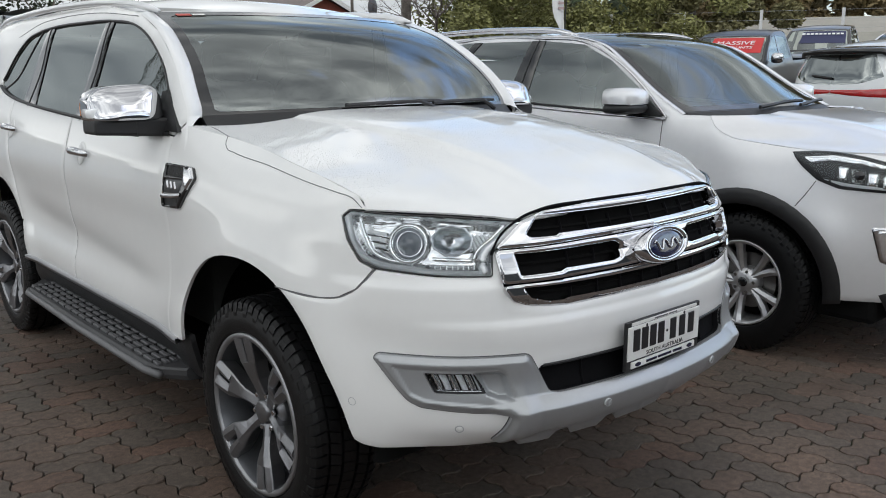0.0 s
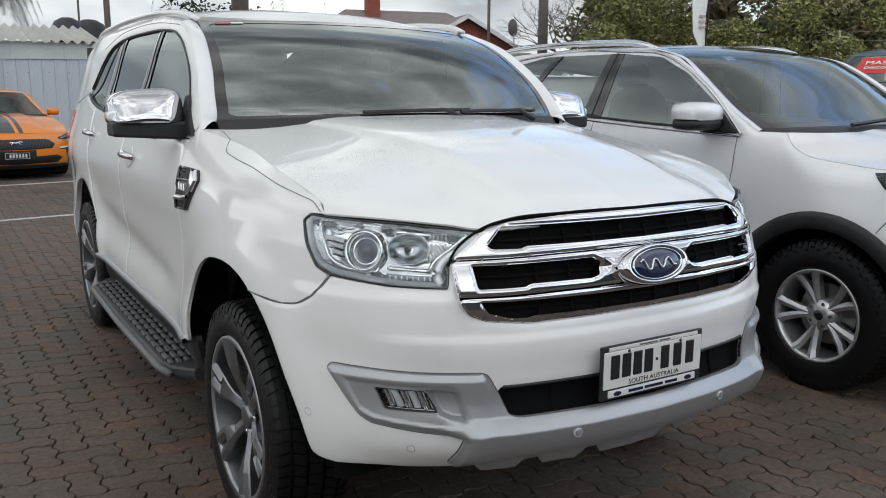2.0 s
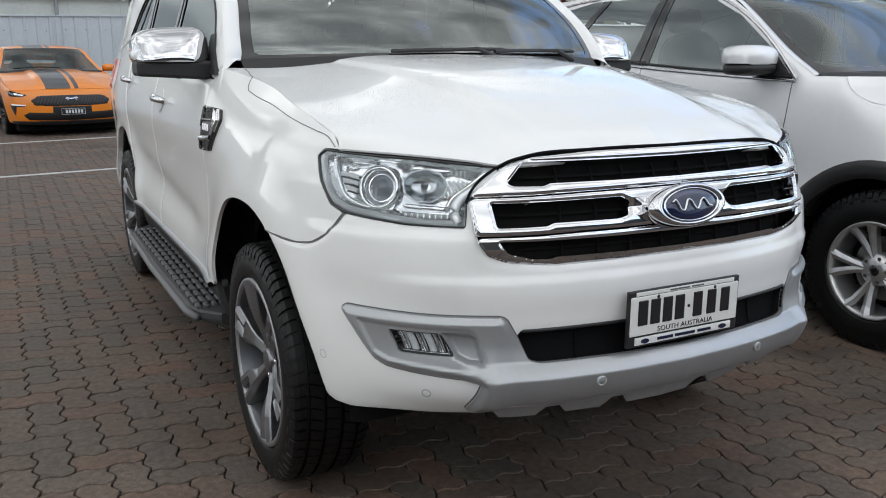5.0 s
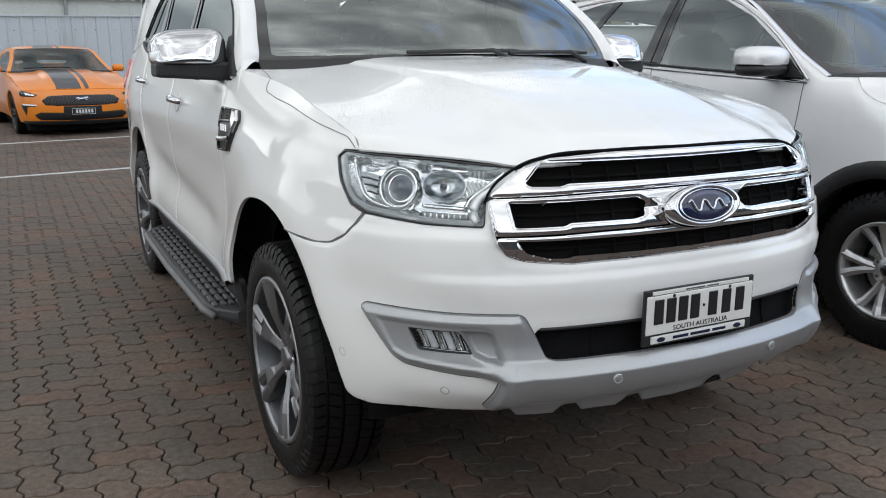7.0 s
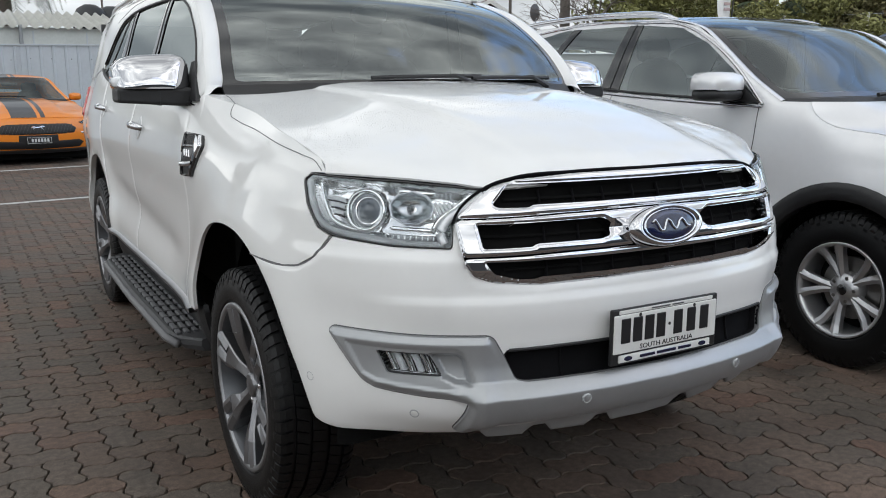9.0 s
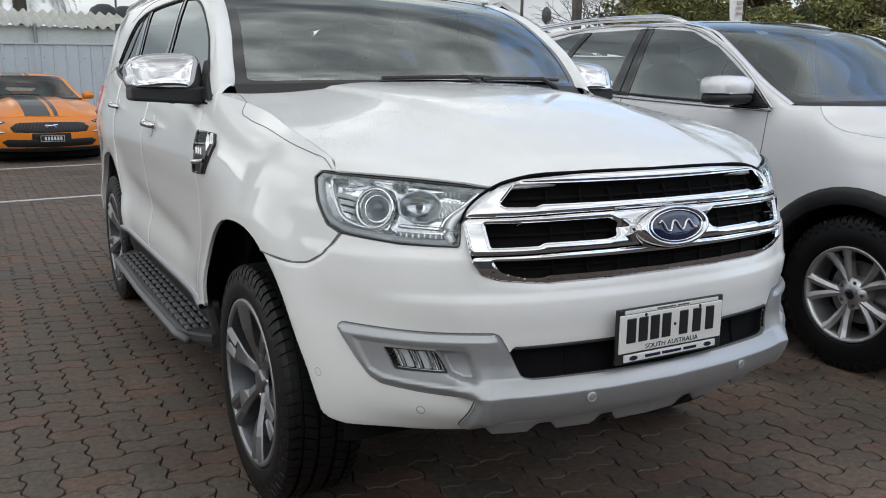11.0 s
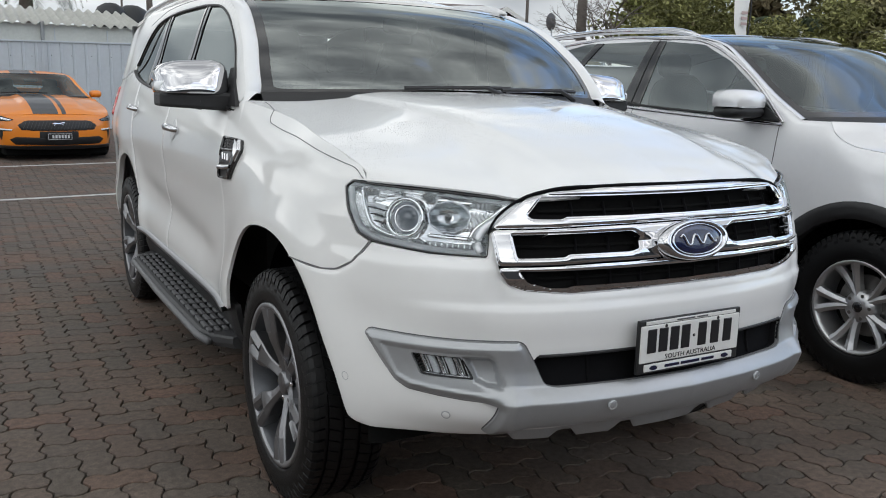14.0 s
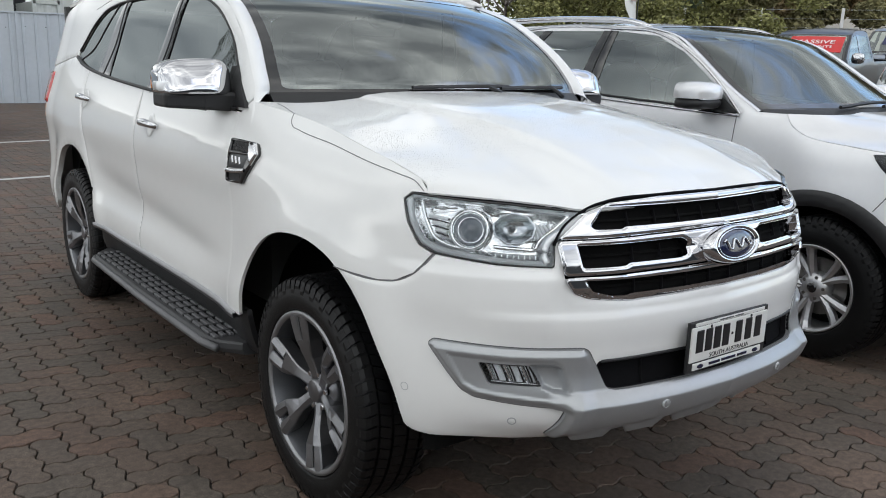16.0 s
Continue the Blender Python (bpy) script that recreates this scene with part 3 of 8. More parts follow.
def wheel(name, radius, rim_r, width, rim_fn, label, parent, m):
    """Tyre with shoulders, sidewall steps and tread blocks, and the rim that rim_fn adds. The outer face looks along -x."""
    w = hang(name, None, parent, label, m)
    R, h = radius, width / 2
    prof = [(rim_r * 0.98, -h * 0.75), (rim_r + 0.004, -h * 0.86), (rim_r + 0.014, -h * 0.93), (rim_r + 0.016, -h * 0.96), (rim_r + 0.019, -h * 0.96), (rim_r + 0.03, -h * 0.99), ((rim_r + R) / 2 - 0.004, -h * 1.0), ((rim_r + R) / 2, -h * 0.99),
            (R - 0.040, -h * 0.975), (R - 0.036, -h * 0.955), (R - 0.024, -h * 0.925), (R - 0.015, -h * 0.84), (R - 0.012, -h * 0.78), (R - 0.011, 0.0), (R - 0.012, h * 0.78), (R - 0.016, h * 0.85), (R - 0.04, h * 0.97), ((rim_r + R) / 2, h), (rim_r, h * 0.85), (rim_r * 0.98, h * 0.7)]
    part("tyre", lathe(prof, 72), RUBBER, w, smooth=True)
    bm = bmesh.new()

    def lug(line, a0, a1, skew):
        """One tread block: its outline across the tread, from angle a0 to a1."""
        rows = []
        for drop in (0.013, 0.0):
            for a in (a0, a1):
                rows.append([bm.verts.new((x, (r - drop) * math.cos(a + skew * i), (r - drop) * math.sin(a + skew * i))) for i, (x, r) in enumerate(line)])
        lo0, lo1, hi0, hi1 = rows
        for i in range(len(line) - 1):
            bm.faces.new((hi0[i], hi1[i], hi1[i + 1], hi0[i + 1]))
            bm.faces.new((lo0[i], hi0[i], hi0[i + 1], lo0[i + 1]))
            bm.faces.new((lo1[i], lo1[i + 1], hi1[i + 1], hi1[i]))
        bm.faces.new((lo0[0], lo1[0], hi1[0], hi0[0]))
        bm.faces.new((lo0[-1], hi0[-1], hi1[-1], lo1[-1]))

    n = 66
    step = 2 * math.pi / n
    for k in range(n):
        for sg in (-1, 1):
            a0 = (k + 0.25 * sg) * step
            lug([(sg * h * 0.64, R), (sg * h * 0.80, R - 0.002), (sg * h * 0.91, R - 0.010), (sg * h * (0.985 if k % 2 else 0.965), R - (0.040 if k % 2 else 0.028))], a0, a0 + step * 0.74, -0.01 * sg)
            lug([(sg * h * 0.26, R + 0.001), (sg * h * 0.55, R)], a0 + step * 0.45, a0 + step * 1.33, 0.035 * sg)
        lug([(-h * 0.17, R + 0.001), (h * 0.17, R + 0.001)], k * step, (k + 0.92) * step, 0.02)
    bmesh.ops.recalc_face_normals(bm, faces=bm.faces[:])
    tagged(part("tread", bm, RUBBER, w), kind="stuff")
    rim_fn(w, rim_r, h)
    return w


RIM_GREY = mat("machined_alloy", (0.22, 0.22, 0.23), 0.30, metal=0.85, var=0.05, scale=30)
RIM_LIP = mat("polished_alloy", (0.30, 0.30, 0.31), 0.42, metal=0.85, var=0.05, scale=30)
RIM_DARK = mat("dark_alloy", (0.03, 0.03, 0.032), 0.35, metal=0.6, var=0.1, scale=20)
RIM_BARREL = mat("barrel_alloy", (0.12, 0.125, 0.135), 0.38, metal=0.7, var=0.1, scale=20)
DISC = mat("brake_disc", (0.25, 0.24, 0.23), 0.4, metal=0.9, var=0.15, scale=30)


def ev_rim(w, r, h):
    part("rim", lathe([(r * 0.955, -h * 0.90), (r * 0.965, -h * 0.95), (r * 1.0, -h * 0.965), (r * 1.03, -h * 0.955), (r * 1.03, -h * 0.85)], 64), RIM_LIP, w, smooth=True)
    part("barrel", lathe([(r * 0.88, h * 0.7), (r * 0.90, -h * 0.2), (r * 0.93, -h * 0.75), (r * 0.957, -h * 0.90)], 64), RIM_BARREL, w, smooth=True)
    part("brake_disc", lathe([(0.0, -0.01), (0.165, -0.01), (0.165, 0.012), (0.0, 0.012)], 40), DISC, w)
    part("caliper", box(-0.03, 0.03, 0.09, 0.17, -0.09, 0.09, 0.01), RIM_DARK, w)
    part("barrel_back", lathe([(0.0, 0.06), (r * 0.9, 0.06)], 40), VOID, w)
    e = r * 0.957

    def loft(bm, lay):
        """A faceted bar: rows of radius, low side, crease, high side, face."""
        rows = [[bm.verts.new(p) for p in ((x + 0.006, rr, lo), (x + 0.001, rr, lo + 0.003), (x - 0.007, rr, cr), (x + 0.001, rr, hi - 0.003), (x + 0.006, rr, hi), (x + 0.055, rr, hi - 0.010), (x + 0.055, rr, lo + 0.010))] for rr, lo, cr, hi, x in lay]
        for p, q in zip(rows, rows[1:]):
            for i in range(7):
                bm.faces.new((p[i], p[(i + 1) % 7], q[(i + 1) % 7], q[i]))
        bm.faces.new(rows[0])
        bm.faces.new(rows[-1])

    for k in range(6):
        turn = Matrix.Rotation(math.radians(60 * k - 8), 4, "X")
        # a waisted blade with an off-centre crease, forked by a slot at the rim
        bm = bmesh.new()
        loft(bm, [(0.040, -0.024, -0.004, 0.024, -h * 0.60), (0.080, -0.021, -0.006, 0.021, -h * 0.68), (0.110, -0.023, -0.010, 0.022, -h * 0.75), (0.140, -0.034, -0.014, 0.034, -h * 0.83), (0.172, -0.047, -0.018, 0.047, -h * 0.885)])
        loft(bm, [(0.172, -0.047, -0.024, -0.006, -h * 0.885), (0.215, -0.053, -0.030, -0.006, -h * 0.925), (e, -0.057, -0.034, -0.006, -h * 0.95)])
        bmesh.ops.recalc_face_normals(bm, faces=bm.faces[:])
        part("spoke", bm, RIM_GREY, w, m=turn)
        bm = bmesh.new()
        loft(bm, [(0.172, 0.008, 0.024, 0.047, -h * 0.885), (0.215, 0.008, 0.030, 0.053, -h * 0.925), (e, 0.008, 0.034, 0.057, -h * 0.95)])
        bmesh.ops.recalc_face_normals(bm, faces=bm.faces[:])
        part("spoke_fork", bm, RIM_GREY, w, m=turn)
    for k in range(6):
        a = math.radians(60 * k + 22)
        nut = lathe([(0.0, -h * 0.55 - 0.012), (0.008, -h * 0.55 - 0.012), (0.011, -h * 0.55 - 0.006), (0.011, -h * 0.4)], 6)
        part("wheel_nut", nut, CHROME, w, m=Matrix.Translation((0, 0.062 * math.cos(a), 0.062 * math.sin(a))))
    part("hub", lathe([(0.0, -h * 0.60), (0.046, -h * 0.59), (0.052, -h * 0.52), (0.085, -h * 0.48), (0.092, -h * 0.3), (0.092, 0.0)], 40), RIM_GREY, w, smooth=True)
    part("centre_cap", lathe([(0.0, -h * 0.72), (0.034, -h * 0.71), (0.038, -h * 0.69), (0.040, -h * 0.55)], 32), RIM_GREY, w, smooth=True)


def upper_half(bm):
    """Keeps what lies above the hub."""
    bmesh.ops.bisect_plane(bm, geom=bm.verts[:] + bm.edges[:] + bm.faces[:], plane_co=(0, 0, -0.06), plane_no=(0, 0, -1), clear_outer=True)
    return bm


def ev_wheels():
    for y in (0.90, 3.75):
        for sgn in (-1, 1):
            m = Matrix.Translation((sgn * 0.776, y, 0.380)) @ (Matrix.Rotation(math.pi, 4, "Z") if sgn > 0 else Matrix.Identity(4)) @ Matrix.Rotation(0.5 * y, 4, "X")
            wheel("wheel", 0.380, 0.262, 0.25, ev_rim, "six-spoke two-tone alloy wheel", EV, m)
            # dark wheel well
            bm = lathe([(0.49, 0.03), (0.515, 0.06), (0.515, 0.35), (0.0, 0.35)], 40)
            part("wheel_well", upper_half(bm), VOID, EV, m=Matrix.Translation((sgn * 0.80, y, 0.41)) @ (Matrix.Rotation(math.pi, 4, "Z") if sgn > 0 else Matrix.Identity(4)), smooth=True)
    part("underbody", box(-0.70, 0.70, 0.55, 4.70, 0.29, 0.50, 0.03), VOID, EV)




def frame_on(surf, u, v, d=0.0):
    """A pose on a skin: z out of it, y up along it."""
    p = [surf(np.array([float(a)]), np.array([float(b)]), d)[0] for a, b in ((u, v), (u + 0.004, v), (u, v + 0.004))]
    x, y = Vector(p[1] - p[0]).normalized(), Vector(p[2] - p[0]).normalized()
    z = x.cross(y).normalized()
    n = Vector(surf(np.array([float(u)]), np.array([float(v)]), d + 0.01)[0] - p[0])
    if z.dot(n) < 0:
        x, z = -x, -z
    y = z.cross(x)
    m = Matrix((x, y, z)).transposed().to_4x4()
    m.translation = Vector(p[0])
    return m


TO_Z = Matrix.Rotation(-math.pi / 2, 4, "Y")


def disc_on(name, surf, u, v, profile, material, parent, d=0.0, sides=28, label="", wide=1.0):
    """A turned piece, (radius, height) by row, standing on a skin."""
    return part(name, lathe([(r, a) for r, a in profile], sides), material, parent, label, frame_on(surf, u, v, d) @ Matrix.Diagonal((wide, 1, 1, 1)) @ TO_Z, True)


LAMP_GREY = mat("lamp_bowl", (0.88, 0.89, 0.90), 0.13, metal=0.9, var=0.08, scale=40, bump=0.5, bump_scale=35)
LAMP_WHITE = mat("light_guide", (0.88, 0.90, 0.92), 0.12, coat=0.5, var=0.02, scale=40)
RED = mat("red_lens", (0.42, 0.012, 0.012), 0.12, coat=1.0, var=0.1, scale=30)
BADGE_BLUE = mat("badge_blue", (0.007, 0.012, 0.05), 0.2, coat=0.6, var=0.05, scale=60)
SEAT = mat("seat_leather", (0.13, 0.128, 0.124), 0.55, var=0.15, scale=20, bump=0.2, bump_scale=300)
DASH = mat("dashboard", (0.065, 0.068, 0.067), 0.6, var=0.15, scale=20, bump=0.2, bump_scale=400)
PLATE_WHITE = mat("plate_white", (0.72, 0.72, 0.70), 0.35, var=0.04, scale=30)
INK = mat("plate_ink", (0.012, 0.012, 0.014), 0.4, var=0.1, scale=40)
SEAM = mat("panel_seam", (0.10, 0.10, 0.104), 0.7, var=0.1, scale=40)
LAMP_CHROME = mat("lamp_chrome", (0.95, 0.955, 0.96), 0.06, metal=0.95, var=0.06, scale=60, bump=0.15, bump_scale=90)
LAMP_WALL = mat("lamp_wall", (0.42, 0.43, 0.45), 0.3, metal=0.3, var=0.1, scale=50)
INTAKE = mat("intake_black", (0.006, 0.006, 0.007), 0.8, var=0.2, scale=20, spec=0.08)


def both_ways(points):
    """An open line from side to side, given for u >= 0 from its end to the middle."""
    return list(points) + [(-a, b) for a, b in points[-2::-1]]


def dense_loop(p, step):
    q = np.r_[p, p[:1]]
    out = []
    for a, b in zip(q, q[1:]):
        k = max(1, int(np.linalg.norm(b - a) / step))
        out += [a + (b - a) * i / k for i in range(k)]
    return np.array(out + [q[-1]])


def ribbon(name, surf, pts, half_width, material, parent, d=0.002, depth=0.004, edge=0.001, n=6, res=0.01, label="", closed=False):
    """A strip that follows a smooth line, or closes round an outline, on a skin."""
    c = curve_through(pts, n) if not closed else dense_loop(np.array(pts, float), 0.012)
    t = np.gradient(c, axis=0)
    t /= np.linalg.norm(t, axis=1, keepdims=True)
    nn = np.c_[-t[:, 1], t[:, 0]] * half_width
    verts, faces = [], []
    for off, w in ((d - depth, 1.0), (d, 0.8), (d, -0.8), (d - depth, -1.0)):
        q = c + nn * w
        verts += list(surf(q[:, 0], q[:, 1], np.full(len(q), off)))
    m = len(c)
    for r in range(3):
        for i in range(m - 1):
            faces.append((r * m + i, r * m + i + 1, (r + 1) * m + i + 1, (r + 1) * m + i))
    ob = hang(name, mesh_of(name, verts, faces, material), parent, label)
    bm = bmesh.new()
    bm.from_mesh(ob.data)
    bmesh.ops.recalc_face_normals(bm, faces=bm.faces[:])
    bm.to_mesh(ob.data)
    bm.free()
    return ob


def depth_in(loops):
    """How far a point lies from the nearest of the outlines."""
    segs = np.concatenate([np.concatenate([np.array(lp), np.roll(np.array(lp), -1, 0)], 1) for lp in loops])
    a, ab = segs[:, :2], segs[:, 2:] - segs[:, :2]
    ll = np.maximum((ab ** 2).sum(1), 1e-12)

    def f(u, v):
        p = np.stack([np.asarray(u, float), np.asarray(v, float)], -1)
        best = np.full(len(p), 9.0)
        for i in range(len(a)):
            t = np.clip(((p - a[i]) @ ab[i]) / ll[i], 0, 1)
            best = np.minimum(best, np.linalg.norm(p - a[i] - t[:, None] * ab[i], axis=1))
        return best

    return f


def inside_of(poly, soft):
    """1 well inside an outline, 0 outside it, with a soft edge."""
    lp = np.array(poly, float)
    dist = depth_in([lp])
    return lambda u, v: smooth01(np.where(within(np.c_[u, v], [lp]), 1.0, -1.0) * dist(u, v) / soft)


def ev_grille():
    slot_top = [(-0.455, 1.077), (0.455, 1.077), (0.505, 1.030), (0.488, 1.022), (0.40, 1.021), (0.385, 1.027), (-0.385, 1.027), (-0.40, 1.021), (-0.488, 1.022), (-0.505, 1.030)]
    slot_mid = [(0.548, 0.984), (0.19, 0.988), (0.160, 0.974), (0.172, 0.942), (0.20, 0.936), (0.385, 0.936), (0.40, 0.929), (0.532, 0.927)]
    slot_low = [(-0.528, 0.896), (0.528, 0.896), (0.505, 0.868), (0.44, 0.853), (0.39, 0.851), (0.375, 0.856), (-0.375, 0.856), (-0.39, 0.851), (-0.44, 0.853), (-0.505, 0.868)]
    rings = ((half([(0, 1.098), (0.25, 1.097), (0.43, 1.087), (0.515, 1.066), (0.598, 1.003), (0.592, 0.998), (0.3, 1.005), (0, 1.008)]), [slot_top], 0.008),
             (half([(0, 1.004), (0.3, 1.001), (0.594, 0.994), (0.604, 0.986), (0.600, 0.970), (0.586, 0.915), (0.578, 0.908), (0.3, 0.914), (0, 0.917)]), [slot_mid, [(-a, b) for a, b in slot_mid]], 0.008),
             (half([(0, 0.913), (0.3, 0.910), (0.577, 0.904), (0.580, 0.895), (0.555, 0.862), (0.51, 0.846), (0.38, 0.834), (0, 0.838)]), [slot_low], 0.006))
    grille = hang("grille", None, EV, "chrome three-slot grille")
    outline = rounded(EV_GRILLE, 0.014)
    for outer, holes, width in rings:
        loops = [rounded(outer, 0.008)] + [rounded(h, 0.007) for h in holes]
        dist = depth_in(loops)

        def roll(u, v):
            """Rounded chrome: falls away towards every edge, with a notched wing beside the badge."""
            t = np.clip(dist(u, v) / width, 0, 1)
            a = np.abs(u)
            wing = np.clip(1 - np.abs(v - 0.962) / 0.020, 0, 1) * smooth01((0.185 - a) / 0.02) * smooth01((a - 0.10) / 0.05)
            return -width * (1 - np.sqrt(np.clip(1 - (1 - t) ** 2, 0.0004, 1))) - 0.010 * wing - 0.022 * np.clip((0.876 - v) / 0.038, 0, 1)

        patch("grille_ring", ev, loops, CHROME, grille, d=0.019, edge=0, depth=0.05, res=0.0035, shape=roll, clean=True, label="chrome grille surround")
    # near-black sheet whose colour carries the shade behind the slots
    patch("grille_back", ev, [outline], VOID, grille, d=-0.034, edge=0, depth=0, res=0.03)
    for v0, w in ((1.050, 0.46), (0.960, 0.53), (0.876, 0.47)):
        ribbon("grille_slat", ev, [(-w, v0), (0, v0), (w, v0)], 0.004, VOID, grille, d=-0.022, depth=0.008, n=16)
    for k in range(-4, 5):
        u = k * 0.1 + 0.05
        for v0, v1 in ((1.031, 1.070), (0.942, 0.980), (0.857, 0.891)):
            if abs(u) > 0.18 or v0 != 0.942:
                ribbon("grille_rib", ev, [(u, v0), (u, (v0 + v1) / 2), (u, v1)], 0.003, INTAKE, grille, d=-0.018, depth=0.010, n=2)
    # the dark joint between bonnet and chrome
    ribbon("grille_seal", ev, both_ways([(0.612, 0.985), (0.606, 1.002), (0.520, 1.072), (0.435, 1.0925), (0.25, 1.1025), (0, 1.1035)]), 0.0034, INTAKE, grille, d=0.010, depth=0.02, n=6)
    badge = hang("badge", None, EV, "oval blue badge with chrome rim")
    f = frame_on(ev, 0, 0.953, 0.0)
    place = f @ Matrix.Diagonal((2.35, 1, 1, 1)) @ TO_Z
    part("badge_rim", lathe([(0.053, -0.034), (0.056, 0.0), (0.056, 0.036), (0.052, 0.046), (0.0475, 0.048), (0.044, 0.044), (0.044, 0.036)], 48), CHROME, badge, m=place, smooth=True)
    part("badge_line", lathe([(0.0425, 0.0445), (0.041, 0.0458), (0.0395, 0.0445)], 48), CHROME, badge, m=place, smooth=True)
    part("badge_face", lathe([(0.0, 0.0455), (0.025, 0.0452), (0.0445, 0.043), (0.0445, 0.03)], 48), BADGE_BLUE, badge, m=place, smooth=True)
    # plain scroll in place of the maker's script
    wave = [(-0.070 + 0.0093 * k, 0.016 * math.sin(k * 1.15 + 0.6) * (1.0 - 0.02 * k), 0.047) for k in range(16)]
    part("badge_scroll", tube([f @ Vector(p) for p in curve3(wave, 4)], 0.0034, 6), CHROME, badge, smooth=True)


def curve3(points, n=6):
    p = np.array(points, float)
    c = np.r_[0, np.cumsum(np.linalg.norm(np.diff(p, axis=0), axis=1))]
    return [tuple(q) for q in spline(np.c_[c, p])(np.linspace(0, c[-1], n * (len(p) - 1) + 1))]


def on(surf, pts, d=0.0):
    """Points of a skin as a 3D path."""
    q = np.array(pts, float)
    return [tuple(v) for v in surf(q[:, 0], q[:, 1], np.full(len(q), d))]


def ev_lamps():
    for sg in (-1, 1):
        side = lambda pts: [(sg * a, b) for a, b in pts]
        lamp = hang("headlight", None, EV, "clear projector headlight")
        outline = rounded(side(EV_LAMP), 0.008)
        rim_in = depth_in([outline])
        patch("lamp_bowl", ev, [outline], LAMP_GREY, lamp, d=-0.006, edge=0, depth=0, res=0.007, shape=lambda u, v: -0.034 * smooth01(rim_in(u, v) / 0.026))
        ribbon("lamp_frame", ev, outline, 0.0022, GLOSSBLACK, lamp, d=0.0, depth=0.006, closed=True)
        # projector in a gilled silver pod
        disc_on("projector_ring", ev, sg * 0.862, 1.018, [(0.060, -0.012), (0.058, 0.014), (0.052, 0.024), (0.046, 0.024), (0.040, 0.010), (0.034, 0.004)], LAMP_CHROME, lamp, d=-0.036)
        disc_on("projector_lens", ev, sg * 0.862, 1.018, [(0.0, 0.026), (0.012, 0.024), (0.024, 0.017), (0.034, 0.004)], mat("projector_glass", (0.16, 0.18, 0.21), 0.05, coat=1.0, var=0.1, scale=30), lamp, d=-0.036)
        pod = side([(0.995, 1.060), (0.90, 1.078), (0.83, 1.080), (0.80, 1.05), (0.802, 0.985), (0.84, 0.962), (0.915, 0.968), (0.965, 1.005)])
        patch("lamp_pod", ev, [rounded(pod, 0.02)], LAMP_CHROME, lamp, d=-0.030, edge=0.012, depth=0.015, res=0.007)
        for k in range(3):
            ribbon("pod_gill", ev, side([(0.985 - 0.012 * k, 1.046 - 0.018 * k), (0.955 - 0.006 * k, 1.044 - 0.018 * k), (0.925, 1.040 - 0.018 * k)]), 0.0055, LAMP_WHITE, lamp, d=-0.020, depth=0.012, n=3)
            ribbon("pod_shadow", ev, side([(0.983 - 0.012 * k, 1.037 - 0.018 * k), (0.953 - 0.006 * k, 1.035 - 0.018 * k), (0.925, 1.031 - 0.018 * k)]), 0.0022, INK, lamp, d=-0.0215, depth=0.006, n=3)
        # faceted main-beam bowl
        disc_on("reflector", ev, sg * 0.735, 1.028, [(0.008, -0.014), (0.02, -0.012), (0.03, -0.005), (0.038, 0.002), (0.043, 0.008), (0.044, 0.006)], mat("bowl_mirror", (0.50, 0.52, 0.55), 0.16, metal=1.0, var=0.2, scale=60, bump=0.6, bump_scale=60), lamp, d=-0.024, wide=1.35, sides=9)
        disc_on("bulb", ev, sg * 0.742, 1.030, [(0.0, 0.010), (0.007, 0.007), (0.010, -0.004)], RIM_BARREL, lamp, d=-0.034)
        for poly, dd in (([(0.79, 1.080), (0.66, 1.072), (0.665, 1.058), (0.78, 1.062)], -0.024),
                         ([(0.685, 1.058), (0.612, 1.052), (0.655, 0.998), (0.70, 0.992)], -0.034),
                         ([(0.80, 0.984), (0.79, 0.972), (0.665, 0.968), (0.66, 0.980)], -0.022)):
            patch("lamp_step", ev, [rounded(side(poly), 0.005)], LAMP_CHROME, lamp, d=dd, edge=0.005, depth=0.015, res=0.006)
        for k in range(7):
            a = 0.694 - 0.0135 * k
            ribbon("lamp_rib", ev, side([(a, 1.046 - 0.001 * k), (a - 0.016, 1.024 - 0.001 * k), (a - 0.028, 1.002 - 0.0015 * k)]), 0.0050, LAMP_WHITE, lamp, d=-0.030 + 0.0018 * k, depth=0.010, n=3)
        # indicator box under the bowl
        patch("indicator", ev, [rounded(side([(0.80, 0.964), (0.648, 0.962), (0.645, 0.946), (0.785, 0.950)]), 0.004)], LAMP_WALL, lamp, d=-0.026, edge=0.004, depth=0.012, res=0.006, label="silver indicator reflector")
        for k in range(8):
            ribbon("indicator_rib", ev, side([(0.782 - 0.017 * k, 0.950), (0.782 - 0.017 * k, 0.956), (0.782 - 0.017 * k, 0.961)]), 0.003, LAMP_CHROME, lamp, d=-0.020, depth=0.006, n=2)
        guide = side([(1.046, 1.083), (1.026, 1.030), (0.990, 0.980), (0.945, 0.961), (0.86, 0.951), (0.78, 0.943), (0.70, 0.939), (0.632, 0.938)])
        part("daytime_light", tube(on(ev, curve_through(guide, 5), -0.011), 0.009, 8), LAMP_WHITE, lamp, smooth=True)
        rim = side([(1.012, 1.084), (0.985, 1.030), (0.958, 0.990), (0.92, 0.974), (0.87, 0.966)])
        part("light_edge", tube(on(ev, curve_through(rim, 5), -0.018), 0.006, 8), LAMP_CHROME, lamp, smooth=True)
        ribbon("guide_bed", ev, side([(0.98, 0.968), (0.90, 0.957), (0.80, 0.943), (0.70, 0.938), (0.625, 0.936)]), 0.008, LAMP_WALL, lamp, d=-0.026, depth=0.004, n=6)
        wing = side([(0.530, 1.062), (0.585, 1.026), (0.636, 0.988), (0.644, 0.968), (0.632, 0.940)])
